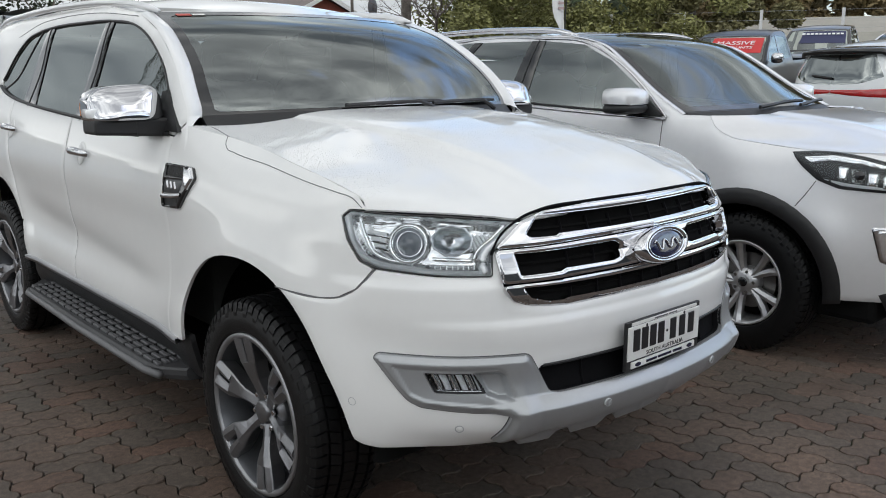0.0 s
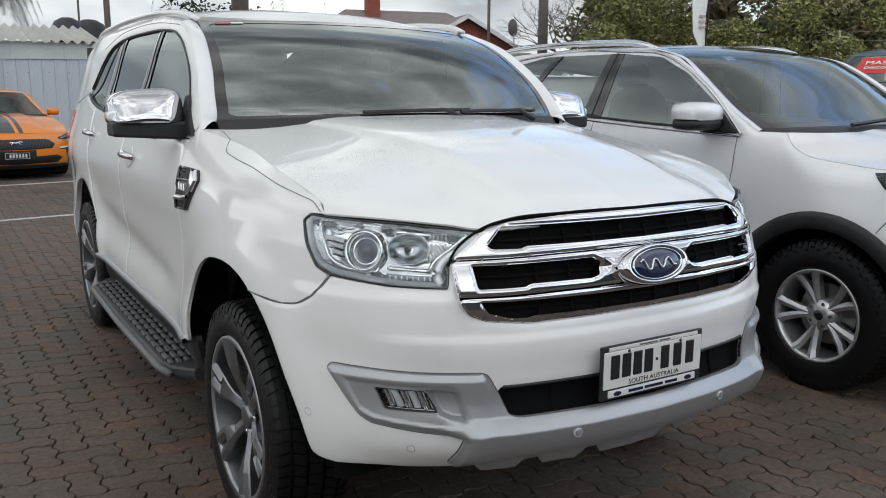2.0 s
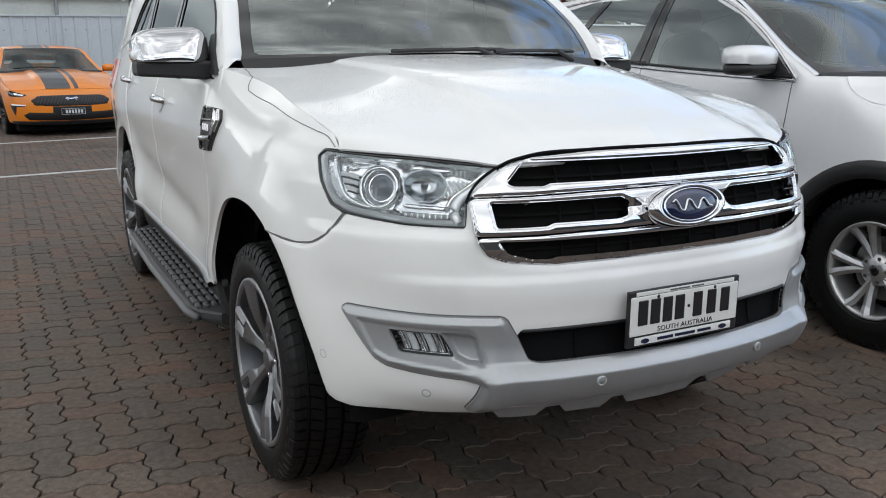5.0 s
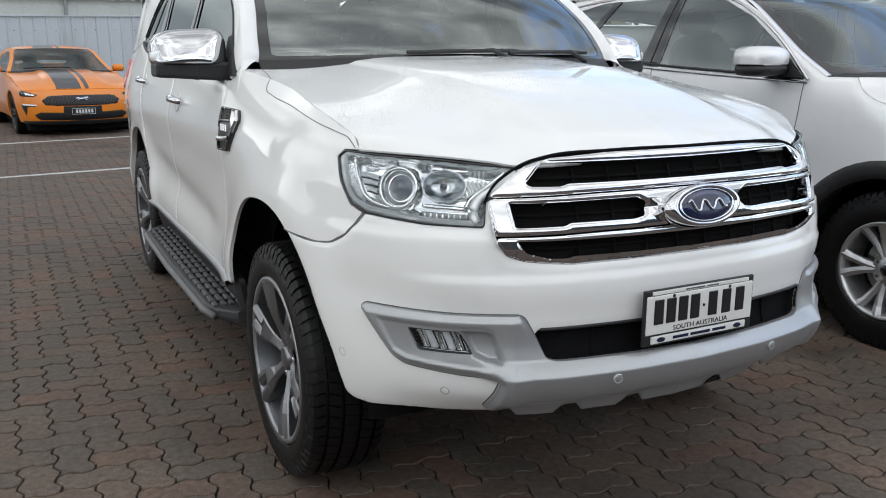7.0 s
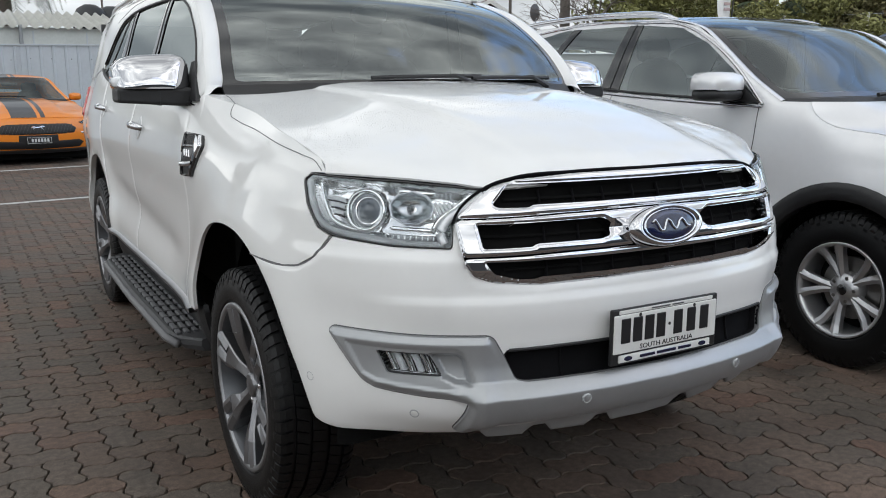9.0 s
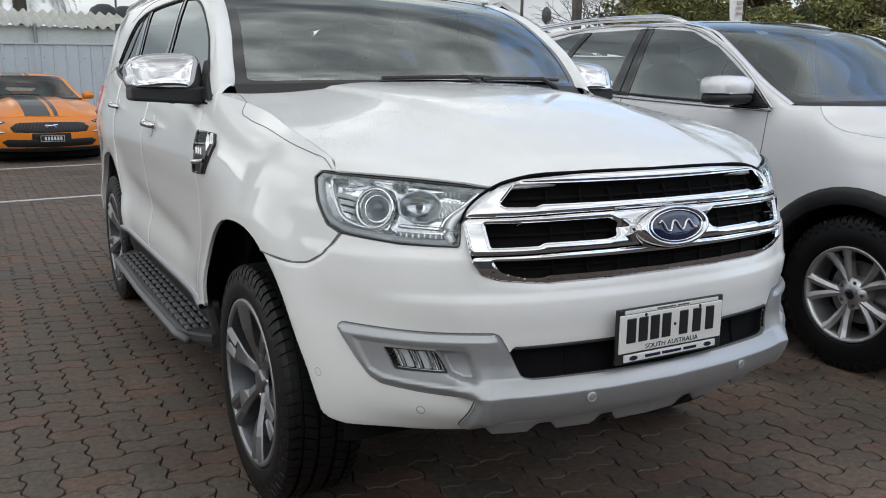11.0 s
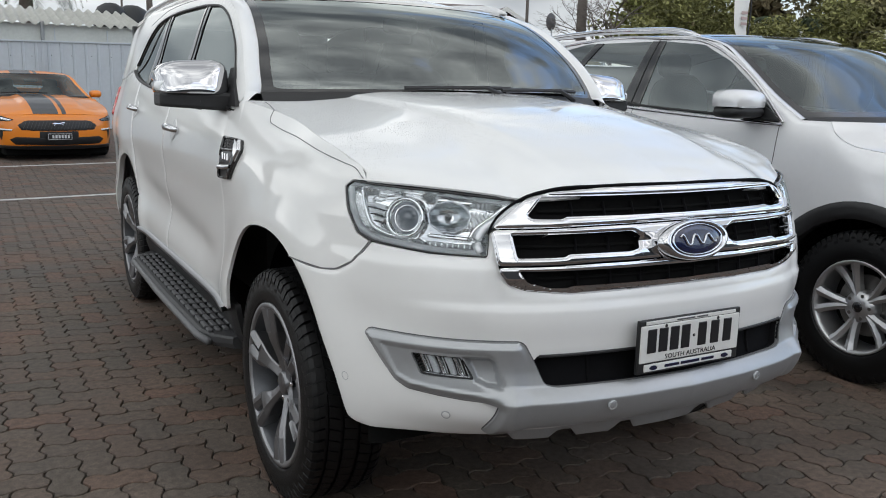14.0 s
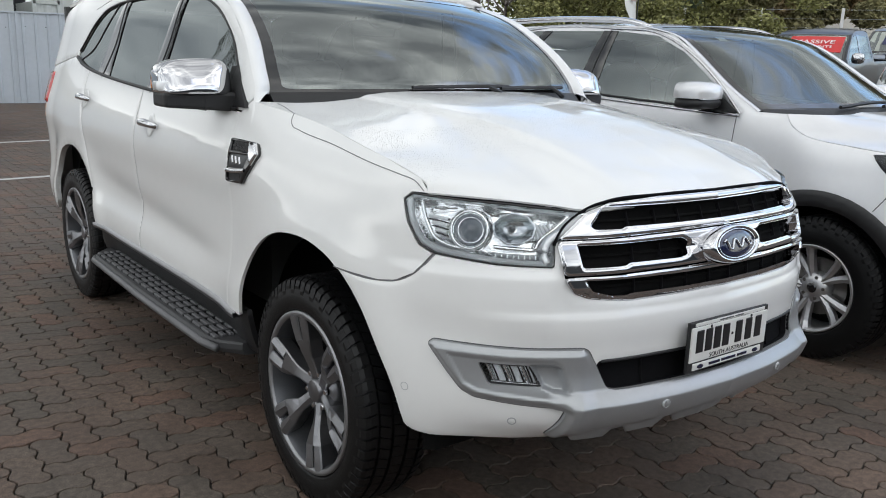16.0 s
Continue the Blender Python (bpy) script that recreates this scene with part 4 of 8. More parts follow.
        part("light_wing", tube(on(ev, curve_through(wing, 5), -0.010), 0.0125, 10), LAMP_WHITE, lamp, smooth=True)
        wing = side([(0.556, 1.064), (0.606, 1.030), (0.658, 0.992), (0.668, 0.972)])
        part("wing_edge", tube(on(ev, curve_through(wing, 5), -0.020), 0.006, 8), LAMP_CHROME, lamp, smooth=True)
        patch("lens", ev, [outline], CLEAR, lamp, d=0.001, edge=0.005, depth=0.006, res=0.014)
        # tail lamp
        patch("tail_light", ev, [rounded(side([(4.98, 1.30), (5.30, 1.30), (5.30, 1.12), (5.02, 1.10)]), 0.02)], RED, EV, d=0.012, edge=0.012, depth=0.03, res=0.015, label="red tail light")


def ev_front_trim():
    bar = rounded(EV_BAR, 0.012)

    rim_dist = depth_in([bar])
    plate = inside_of([(0.895, 0.692), (0.60, 0.690), (0.578, 0.676), (0.545, 0.590), (0.60, 0.570), (0.80, 0.588), (0.845, 0.606)], 0.012)
    pocket = inside_of([(0.672, 0.676), (0.596, 0.674), (0.578, 0.662), (0.556, 0.588), (0.60, 0.592), (0.634, 0.606)], 0.014)

    def crown(u, v):
        """A rolled bar below the intake, and a bevelled frame round each fog lamp with a pocket beside it."""
        a = np.abs(u)
        ridge = np.clip(1 - np.abs(v - 0.560) / np.where(v > 0.560, 0.036, 0.13), 0, 1)
        t = np.clip(rim_dist(u, v) / 0.020, 0, 1)
        fog = smooth01((a - 0.48) / 0.06)
        bevel = 0.013 * smooth01(t)
        return 0.028 * np.clip((0.62 - a) / 0.09, 0, 1) * ridge + fog * (bevel - 0.004 * plate(a, v) - 0.026 * pocket(a, v)) - 0.5 * np.clip(0.497 - v, 0, 0.2) * smooth01((0.60 - a) / 0.08)

    trim = hang("bumper_guard", None, EV, "satin silver bumper guard with fog lamp bezels")
    lamp_hole = [(0.805, 0.672), (0.668, 0.672), (0.632, 0.612), (0.775, 0.614)]
    patch("guard_bar", ev, [bar, rounded(lamp_hole, 0.008), rounded([(-a, b) for a, b in lamp_hole], 0.008)], SATIN, trim, d=0.006, edge=0.002, depth=0.04, res=0.0055, shape=crown, clean=True)
    ribbon("bezel_gap", ev, bar, 0.0034, SEAM, trim, d=0.0015, depth=0.01, closed=True)
    patch("intake_panel", ev, [EV_INTAKE], INTAKE, EV, d=-0.028, edge=0, depth=0, res=0.03, label="black plastic lower intake")
    for k in (-1, 1):
        ribbon("intake_rib", ev, [(0.31 * k, 0.595), (0.31 * k, 0.63), (0.31 * k, 0.668)], 0.003, INTAKE, EV, d=-0.022, depth=0.008, n=2)
    ribbon("intake_seal", ev, np.array(EV_INTAKE) * 0.998 + (0, 0.0012), 0.003, INTAKE, EV, d=0.0, depth=0.032, closed=True)
    ribbon("intake_lip", ev, [(-0.465, 0.674), (-0.2, 0.674), (0, 0.674), (0.2, 0.674), (0.465, 0.674)], 0.004, BLACK, EV, d=0.003, n=10)
    # skid plate below, with its raised ribs
    patch("skid_plate", ev, [half([(0, 0.462), (0.57, 0.465), (0.60, 0.458), (0.54, 0.450), (0.515, 0.430), (0.40, 0.428), (0.372, 0.448), (0.335, 0.448), (0.31, 0.427), (0.20, 0.425), (0.172, 0.446), (0.135, 0.446), (0.11, 0.424), (0, 0.423)])], SATIN, trim, d=-0.002, edge=0.004, depth=0.03, res=0.005,
          shape=lambda u, v: 0.5 * np.clip(0.462 - v, 0, 0.2))
    patch("air_dam", ev, [half([(0, 0.42), (0.55, 0.425), (0.95, 0.435), (0.90, 0.405), (0, 0.375)])], BLACK, EV, d=-0.05, edge=0, depth=0.02, res=0.03)
    for sg in (-1, 1):
        side = lambda pts: [(sg * a, b) for a, b in pts]
        fog = hang("fog_lamp", None, trim, "rectangular clear fog lamp")
        quad = rounded(side([(0.805, 0.672), (0.668, 0.672), (0.632, 0.612), (0.775, 0.614)]), 0.008)
        patch("fog_bowl", ev, [quad], INK, fog, d=-0.022, edge=0.0, depth=0.0, res=0.01)
        # every other rib is plain white, a bright reflection put into the colour
        for k in range(6):
            u = 0.786 - 0.024 * k
            ribbon("fog_reflector", ev, side([(u - 0.024, 0.617), (u - 0.010, 0.645), (u + 0.004, 0.669)]), 0.0085, LAMP_WHITE if k % 2 else LAMP_CHROME, fog, d=-0.006 - 0.004 * (k % 2), depth=0.014, n=3)
        ribbon("fog_blade", ev, side([(0.642, 0.618), (0.656, 0.645), (0.668, 0.668)]), 0.003, CHROME, fog, d=0.0, depth=0.01, n=3)
        ribbon("fog_sill", ev, side([(0.77, 0.619), (0.70, 0.618), (0.645, 0.617)]), 0.0025, CHROME, fog, d=0.0, depth=0.01, n=3)
        patch("fog_rim", ev, [quad, rounded(side([(0.798, 0.667), (0.672, 0.667), (0.641, 0.617), (0.772, 0.619)]), 0.006)], INK, fog, d=0.007, edge=0.002, depth=0.02, res=0.005)
        patch("fog_lens", ev, [quad], CLEAR, fog, d=0.006, edge=0.002, depth=0, res=0.02)
        for u, v, dd, mt in ((0.268, 0.546, 0.036, SATIN), (0.708, 0.508, 0.0, WHITE), (1.015, 0.565, -0.001, WHITE)):
            disc_on("parking_sensor", ev, sg * u, v, [(0.0, 0.0008), (0.0085, 0.0008), (0.0095, 0.0)], mt, EV, d=dd)
            disc_on("sensor_ring", ev, sg * u, v, [(0.0095, 0.0005), (0.0115, 0.0014), (0.0125, 0.001), (0.0135, -0.004)], mat("sensor_ring", (0.42, 0.43, 0.44), 0.4, var=0.05), EV, d=dd)
        # fender vent
        vent = hang("side_vent", None, EV, "chrome and black fender vent")
        outline = side([(2.045, 1.155), (1.86, 1.152), (1.83, 1.118), (1.925, 1.008), (2.055, 1.003), (2.05, 1.09)])
        holes = [side(h) for h in ([(2.035, 1.148), (1.885, 1.146), (1.868, 1.118), (2.035, 1.112)], [(2.04, 1.102), (1.895, 1.108), (1.925, 1.060), (2.045, 1.052)], [(2.045, 1.036), (1.94, 1.046), (1.938, 1.015), (2.045, 1.01)])]
        patch("vent_frame", ev, [rounded(outline, 0.008)] + [rounded(h, 0.006) for h in holes], GLOSSBLACK, vent, d=0.014, edge=0.005, depth=0.02, res=0.005)
        patch("vent_grid", ev, [rounded(outline, 0.008)], BLACK, vent, d=0.004, edge=0, depth=0.01, res=0.02)
        patch("vent_plaque", ev, [rounded(holes[1], 0.006)], mat("vent_grey", (0.07, 0.073, 0.076), 0.35, metal=0.4, var=0.1, scale=40), vent, d=0.010, edge=0.003, depth=0.005, res=0.008)
        patch("vent_blade", ev, [rounded(side([(1.905, 1.151), (1.862, 1.151), (1.832, 1.118), (1.868, 1.074), (1.892, 1.100)]), 0.005)], CHROME, vent, d=0.019, edge=0.006, depth=0.012, res=0.005, label="chrome vent blade")
        ribbon("vent_strip", ev, side([(2.048, 1.042), (1.975, 1.046), (1.905, 1.056)]), 0.0075, CHROME, vent, d=0.018, depth=0.010)
        # three plain strokes where the plaque is lettered
        for k in range(3):
            ribbon("plaque_bar", ev, side([(1.95 + 0.028 * k, 1.072), (1.956 + 0.028 * k, 1.083), (1.962 + 0.028 * k, 1.094)]), 0.006, CHROME, vent, d=0.0125, depth=0.003, n=2)
        for k in range(7):
            for r in range(3):
                disc_on("vent_cell", ev, sg * (1.90 + 0.019 * k + 0.009 * (r % 2)), 1.121 + 0.010 * r, [(0.0035, 0.002), (0.0055, 0.004), (0.0065, 0.0)], GLOSSBLACK, vent, d=0.004, sides=6)


def ev_plate():
    plate = hang("number_plate", None, EV, "white plate in a black frame")
    plate.location = (-0.012, 0.0, 0.004)
    plate.scale = (0.965, 1, 1)
    y = -0.044
    part("plate_frame", box(-0.195, 0.195, y, y + 0.011, 0.608, 0.757, 0.003), BLACK, plate)
    part("plate_bracket", box(-0.12, 0.12, y + 0.010, y + 0.045, 0.63, 0.735, 0.003), BLACK, plate)
    part("plate_panel", box(-0.189, 0.189, y - 0.004, y + 0.01, 0.639, 0.742, 0.003), PLATE_WHITE, plate)
    part("dealer_strip", box(-0.170, 0.170, y - 0.004, y + 0.01, 0.614, 0.634, 0.002), PLATE_WHITE, plate)
    part("top_strip", box(-0.172, 0.172, y - 0.003, y + 0.01, 0.744, 0.7535, 0.001), PLATE_WHITE, plate)
    for k, x in enumerate((-0.150, -0.108, -0.066, -0.024, 0.040, 0.090, 0.140)):
        part("plate_bar", box(x - 0.016, x + 0.016, y - 0.0065, y, 0.666, 0.732, 0.002), INK, plate)
    part("plate_dot", box(0.004, 0.012, y - 0.0065, y, 0.694, 0.702, 0.002), INK, plate)
    for x, wide in ((-0.096, 0.054), (-0.034, 0.070), (0.046, 0.048)):
        part("strip_bar", box(x, x + wide, y - 0.006, y, 0.6205, 0.6280, 0.0005), BADGE_BLUE, plate)
    for x, wide in ((-0.060, 0.068), (0.016, 0.042)):
        part("strip_bar", box(x, x + wide, y - 0.0045, y, 0.7470, 0.7508, 0.0005), SEAM, plate)
    for x in (-0.138, 0.138):
        part("strip_mark", lathe([(0.0, 0.002), (0.006, 0.002), (0.0065, 0.0)], 20), BADGE_BLUE, plate, m=Matrix.Translation((x, y - 0.004, 0.624)) @ Matrix.Rotation(math.pi / 2, 4, "X") @ Matrix.Diagonal((2.2, 1, 1, 1)) @ TO_Z)
    for x in (-0.10, 0.10):
        part("plate_screw", lathe([(0.0, 0.002), (0.004, 0.0015), (0.005, 0.0)], 12), INK, plate, m=Matrix.Translation((x, y - 0.004, 0.737)) @ Matrix.Rotation(math.pi / 2, 4, "X") @ TO_Z)
    letters("plate_words", "SOUTH AUSTRALIA", 0.0185, INK, plate, Matrix.Translation((0, y - 0.0045, 0.6445)) @ Matrix.Rotation(math.pi / 2, 4, "X"), 1.22)


def letters(name, text, size, material, parent, m, stretch=1.0, depth=0.0006):
    """Raised lettering in the built-in face, as a mesh."""
    cu = bpy.data.curves.new(name, "FONT")
    cu.body, cu.size, cu.extrude, cu.align_x, cu.resolution_u = text, size, depth, "CENTER", 3
    tmp = bpy.data.objects.new(name, cu)
    me = bpy.data.meshes.new_from_object(tmp)
    bpy.data.objects.remove(tmp)
    me.materials.clear()
    me.materials.append(material)
    return hang(name, me, parent, "", m @ Matrix.Diagonal((stretch, 1, 1, 1)))


def shell(sections, caps=True):
    """A closed body lofted through rings of points (same count each)."""
    bm = bmesh.new()
    rings = [[bm.verts.new(p) for p in ring] for ring in sections]
    n = len(rings[0])
    for a, b in zip(rings, rings[1:]):
        for k in range(n):
            bm.faces.new((a[k], a[(k + 1) % n], b[(k + 1) % n], b[k]))
    if caps:
        bm.faces.new(rings[0][::-1])
        bm.faces.new(rings[-1])
    bmesh.ops.recalc_face_normals(bm, faces=bm.faces[:])
    return bm


def pill(cx, cz, hw, hh, y, n=20, power=3.2):
    """A rounded-rectangle ring in the xz plane."""
    out = []
    for k in range(n):
        t = 2 * math.pi * k / n
        c, s = math.cos(t), math.sin(t)
        out.append((cx + hw * math.copysign(abs(c) ** (2 / power), c), y, cz + hh * math.copysign(abs(s) ** (2 / power), s)))
    return out


def ev_mirror(sg):
    mir = hang("wing_mirror", None, EV, "chrome-capped wing mirror with black base")
    cap = shell([pill(sg * 0.972, 1.352, 0.131 * k, 0.078 * k, y, 88, 4.0) for k, y in [((1 - (1 - t) ** 2.2) ** (1 / 2.2), 1.500 + 0.065 * t) for t in (0.002, 0.008, 0.02, 0.04, 0.07, 0.11, 0.16, 0.22, 0.29, 0.37, 0.46, 0.57, 0.70, 0.85, 1.0)] + [(1.0, 1.655), (0.95, 1.675)]])
    for v in cap.verts:
        v.co.y += (v.co.z - 1.31) * 0.38 * max(0, (1.66 - v.co.y) / 0.15)
    bmesh.ops.bisect_plane(cap, geom=cap.verts[:] + cap.edges[:] + cap.faces[:], plane_co=(0, 0, 1.305), plane_no=(0, 0, -1), clear_outer=True)
    for v in cap.verts:
        t = max(-1.0, min(1.0, (abs(v.co.x) - 0.972) / 0.13))
        v.co.z = 1.305 + (v.co.z - 1.305) * (1.02 - 0.06 * (t + 1) - 0.10 * max(0, t) ** 3)
    part("mirror_cap", cap, CHROME, mir, smooth=True)
    xa, xb = sorted((sg * 0.825, sg * 1.098))
    base = box(xa, xb, 1.515, 1.670, 1.240, 1.3085)
    for v in base.verts:
        k = (abs(v.co.x) - 0.825) / 0.273
        v.co.z += 0.016 * k if v.co.z < 1.27 else 0.0
        v.co.y += 0.016 * k if v.co.y < 1.6 else -0.01 * k
    bmesh.ops.bevel(base, geom=base.edges[:] + base.verts[:], offset=0.011, segments=3, profile=0.5, affect="EDGES")
    part("mirror_base", base, BLACK, mir)
    sail = shell([[(sg * 0.862, 1.40, 1.262), (sg * 0.855, 1.62, 1.262), (sg * 0.822, 1.60, 1.40), (sg * 0.818, 1.555, 1.405)], [(sg * 0.845, 1.40, 1.262), (sg * 0.835, 1.62, 1.262), (sg * 0.80, 1.60, 1.40), (sg * 0.80, 1.555, 1.405)]])
    part("mirror_sail", sail, BLACK, mir)
    part("mirror_glass", box(sg * 0.97 - 0.10, sg * 0.97 + 0.10, 1.672, 1.680, 1.29, 1.40, 0.004), CHROME, mir)
    sig = shell([pill(sg * (1.066 + 0.003 * k), 1.328, w, 0.021, y + 0.012) for k, (w, y) in enumerate(((0.02, 1.528), (0.033, 1.535), (0.037, 1.56), (0.034, 1.61)))])
    part("turn_signal", sig, LAMP_WHITE, mir, "clear turn signal", smooth=True)
    part("mirror_seam", box(sg * 0.955 - 0.0015, sg * 0.955 + 0.0015, 1.522, 1.60, 1.245, 1.306), INK, mir)


def ev_side():
    for sg in (-1, 1):
        side = lambda pts: [(sg * a, b) for a, b in pts]
        ev_mirror(sg)
        # pillars between the panes
        for poly in ([(2.985, 1.262), (3.135, 1.268), (2.985, 1.694), (2.892, 1.692)], [(3.76, 1.302), (3.985, 1.318), (3.80, 1.69), (3.705, 1.696)]):
            patch("door_pillar", ev, [side(poly)], GLOSSBLACK, EV, d=-0.002, edge=0.002, depth=0.008, res=0.02)
            mid = [((poly[0][0] + poly[1][0]) / 2, poly[0][1]), ((poly[0][0] + poly[2][0]) / 2 - 0.01, 1.48), ((poly[3][0] + poly[2][0]) / 2, 1.69)]
            ribbon("pillar_gap", ev, side(mid), 0.003, INK, EV, d=0.001, depth=0.004)
        ribbon("belt_trim", ev, side([(2.08, 1.252), (2.6, 1.260), (3.33, 1.286), (3.9, 1.316), (4.15, 1.336), (4.36, 1.368), (4.47, 1.398)]), 0.008, BLACK, EV, d=0.006, depth=0.012, n=10)
        ribbon("window_seal", ev, side([(2.13, 1.36), (2.27, 1.495), (2.49, 1.615), (2.65, 1.66), (2.895, 1.685), (3.3, 1.695), (3.695, 1.692), (3.95, 1.675), (4.12, 1.645), (4.255, 1.58), (4.45, 1.43)]), 0.005, BLACK, EV, d=0.002, depth=0.008, n=8)
        ribbon("door_frame_gap", ev, side([(2.63, 1.692), (3.085, 1.728), (3.6, 1.735), (4.0, 1.715), (4.3, 1.66)]), 0.0014, SEAM, EV, d=0.0012, depth=0.003, n=10)
        # quarter pane's own slanting divider
        ribbon("pane_divider", ev, side([(3.88, 1.69), (4.05, 1.55), (4.18, 1.45), (4.38, 1.385)]), 0.004, INK, EV, d=-0.004, depth=0.003)
        ribbon("sill_strip", ev, side([(1.985, 0.524), (2.4, 0.524), (3.0, 0.524), (3.6, 0.524), (3.86, 0.530)]), 0.011, mat("sill_silver", (0.30, 0.30, 0.31), 0.28, metal=0.8, var=0.03, scale=20), EV, d=0.016, depth=0.03, n=12)
        patch("sill", ev, [side([(1.96, 0.535), (3.88, 0.535), (3.90, 0.36), (1.96, 0.36)])], BLACK, EV, d=-0.02, edge=0.01, depth=0.02, res=0.03)
        for u, v in ((2.945, 1.128), (4.075, 1.178)):
            handle = hang("door_handle", None, EV, "chrome door handle")
            f = frame_on(ev, sg * u, v, 0.0)
            grip = [(-0.095, 0, 0.0), (-0.09, 0.001, 0.020), (-0.06, 0.002, 0.031), (0, 0.003, 0.035), (0.06, 0.002, 0.031), (0.09, 0.001, 0.020), (0.095, 0, 0.0)]
            g = tube(curve3(grip, 5), [0.010 + 0.005 * math.sin(math.pi * k / 30) for k in range(31)], 10)
            part("grip", g, CHROME, handle, m=f @ Matrix.Diagonal((1, 1.25, 1, 1)), smooth=True)
            part("cup", lathe([(0.0, 0.0015), (0.028, 0.002), (0.040, 0.0035), (0.045, 0.0005)], 28), WHITE, handle, m=f @ Matrix.Diagonal((1.0, 1.15, 1, 1)) @ TO_Z, smooth=True)
        # side step
        step = hang("side_step", None, EV, "grey running board with ribbed black tread")
        x0, x1 = sorted((sg * 0.80, sg * 0.985))
        body = shell([[(sg * 0.80, y, 0.345), (sg * (0.80 + w * 0.9), y, 0.352), (sg * (0.80 + w), y, 0.372), (sg * (0.80 + w), y, 0.392), (sg * (0.80 + w * 0.94), y, 0.400), (sg * 0.80, y, 0.400)] for y, w in ((1.40, 0.09), (1.47, 0.15), (1.56, 0.18), (2.3, 0.19), (3.05, 0.18), (3.12, 0.15), (3.2, 0.08))])
        part("step_body", body, mat("step_grey", (0.035, 0.035, 0.037), 0.55, var=0.15, scale=15, bump=0.15, bump_scale=300), step)
        for k in range(5):
            xx = sg * (0.825 + 0.031 * k)
            part("step_rib", box(xx - 0.0095, xx + 0.0095, 1.50, 3.08, 0.398, 0.410, 0.003, 1), mat("step_rib", (0.095, 0.095, 0.10), 0.42, var=0.1, scale=30), step)
        for k in range(17):
            yy = 1.55 + 0.092 * k
            xa, xb = sorted((sg * 0.815, sg * 0.962))
            part("step_cleat", box(xa, xb, yy - 0.007, yy + 0.007, 0.399, 0.4108, 0.002, 1), BLACK, step)
        part("step_edge", tube([(sg * 0.962, 1.47, 0.372), (sg * 0.985, 1.56, 0.378), (sg * 0.995, 2.3, 0.378), (sg * 0.985, 3.05, 0.378), (sg * 0.955, 3.13, 0.372)], 0.015, 8), mat("step_edge", (0.11, 0.11, 0.115), 0.42, var=0.1, scale=20), step, smooth=True)
        # roof rail
        rail = [(sg * 0.655, 1.97, 1.722), (sg * 0.665, 2.10, 1.748), (sg * 0.675, 2.4, 1.778), (sg * 0.68, 3.0, 1.797), (sg * 0.675, 3.7, 1.790), (sg * 0.66, 4.2, 1.765), (sg * 0.65, 4.35, 1.735)]
        bm = tube([(0.72 * x / 0.66, y, z) for x, y, z in curve3(rail, 5)], [0.008] + [0.016] * 29 + [0.008], 12)
        for v in bm.verts:
            v.co = (v.co.x * 0.66 / 0.72, v.co.y, v.co.z - 0.010)
        part("roof_rail", bm, SILVER, EV, "silver roof rail", smooth=True)


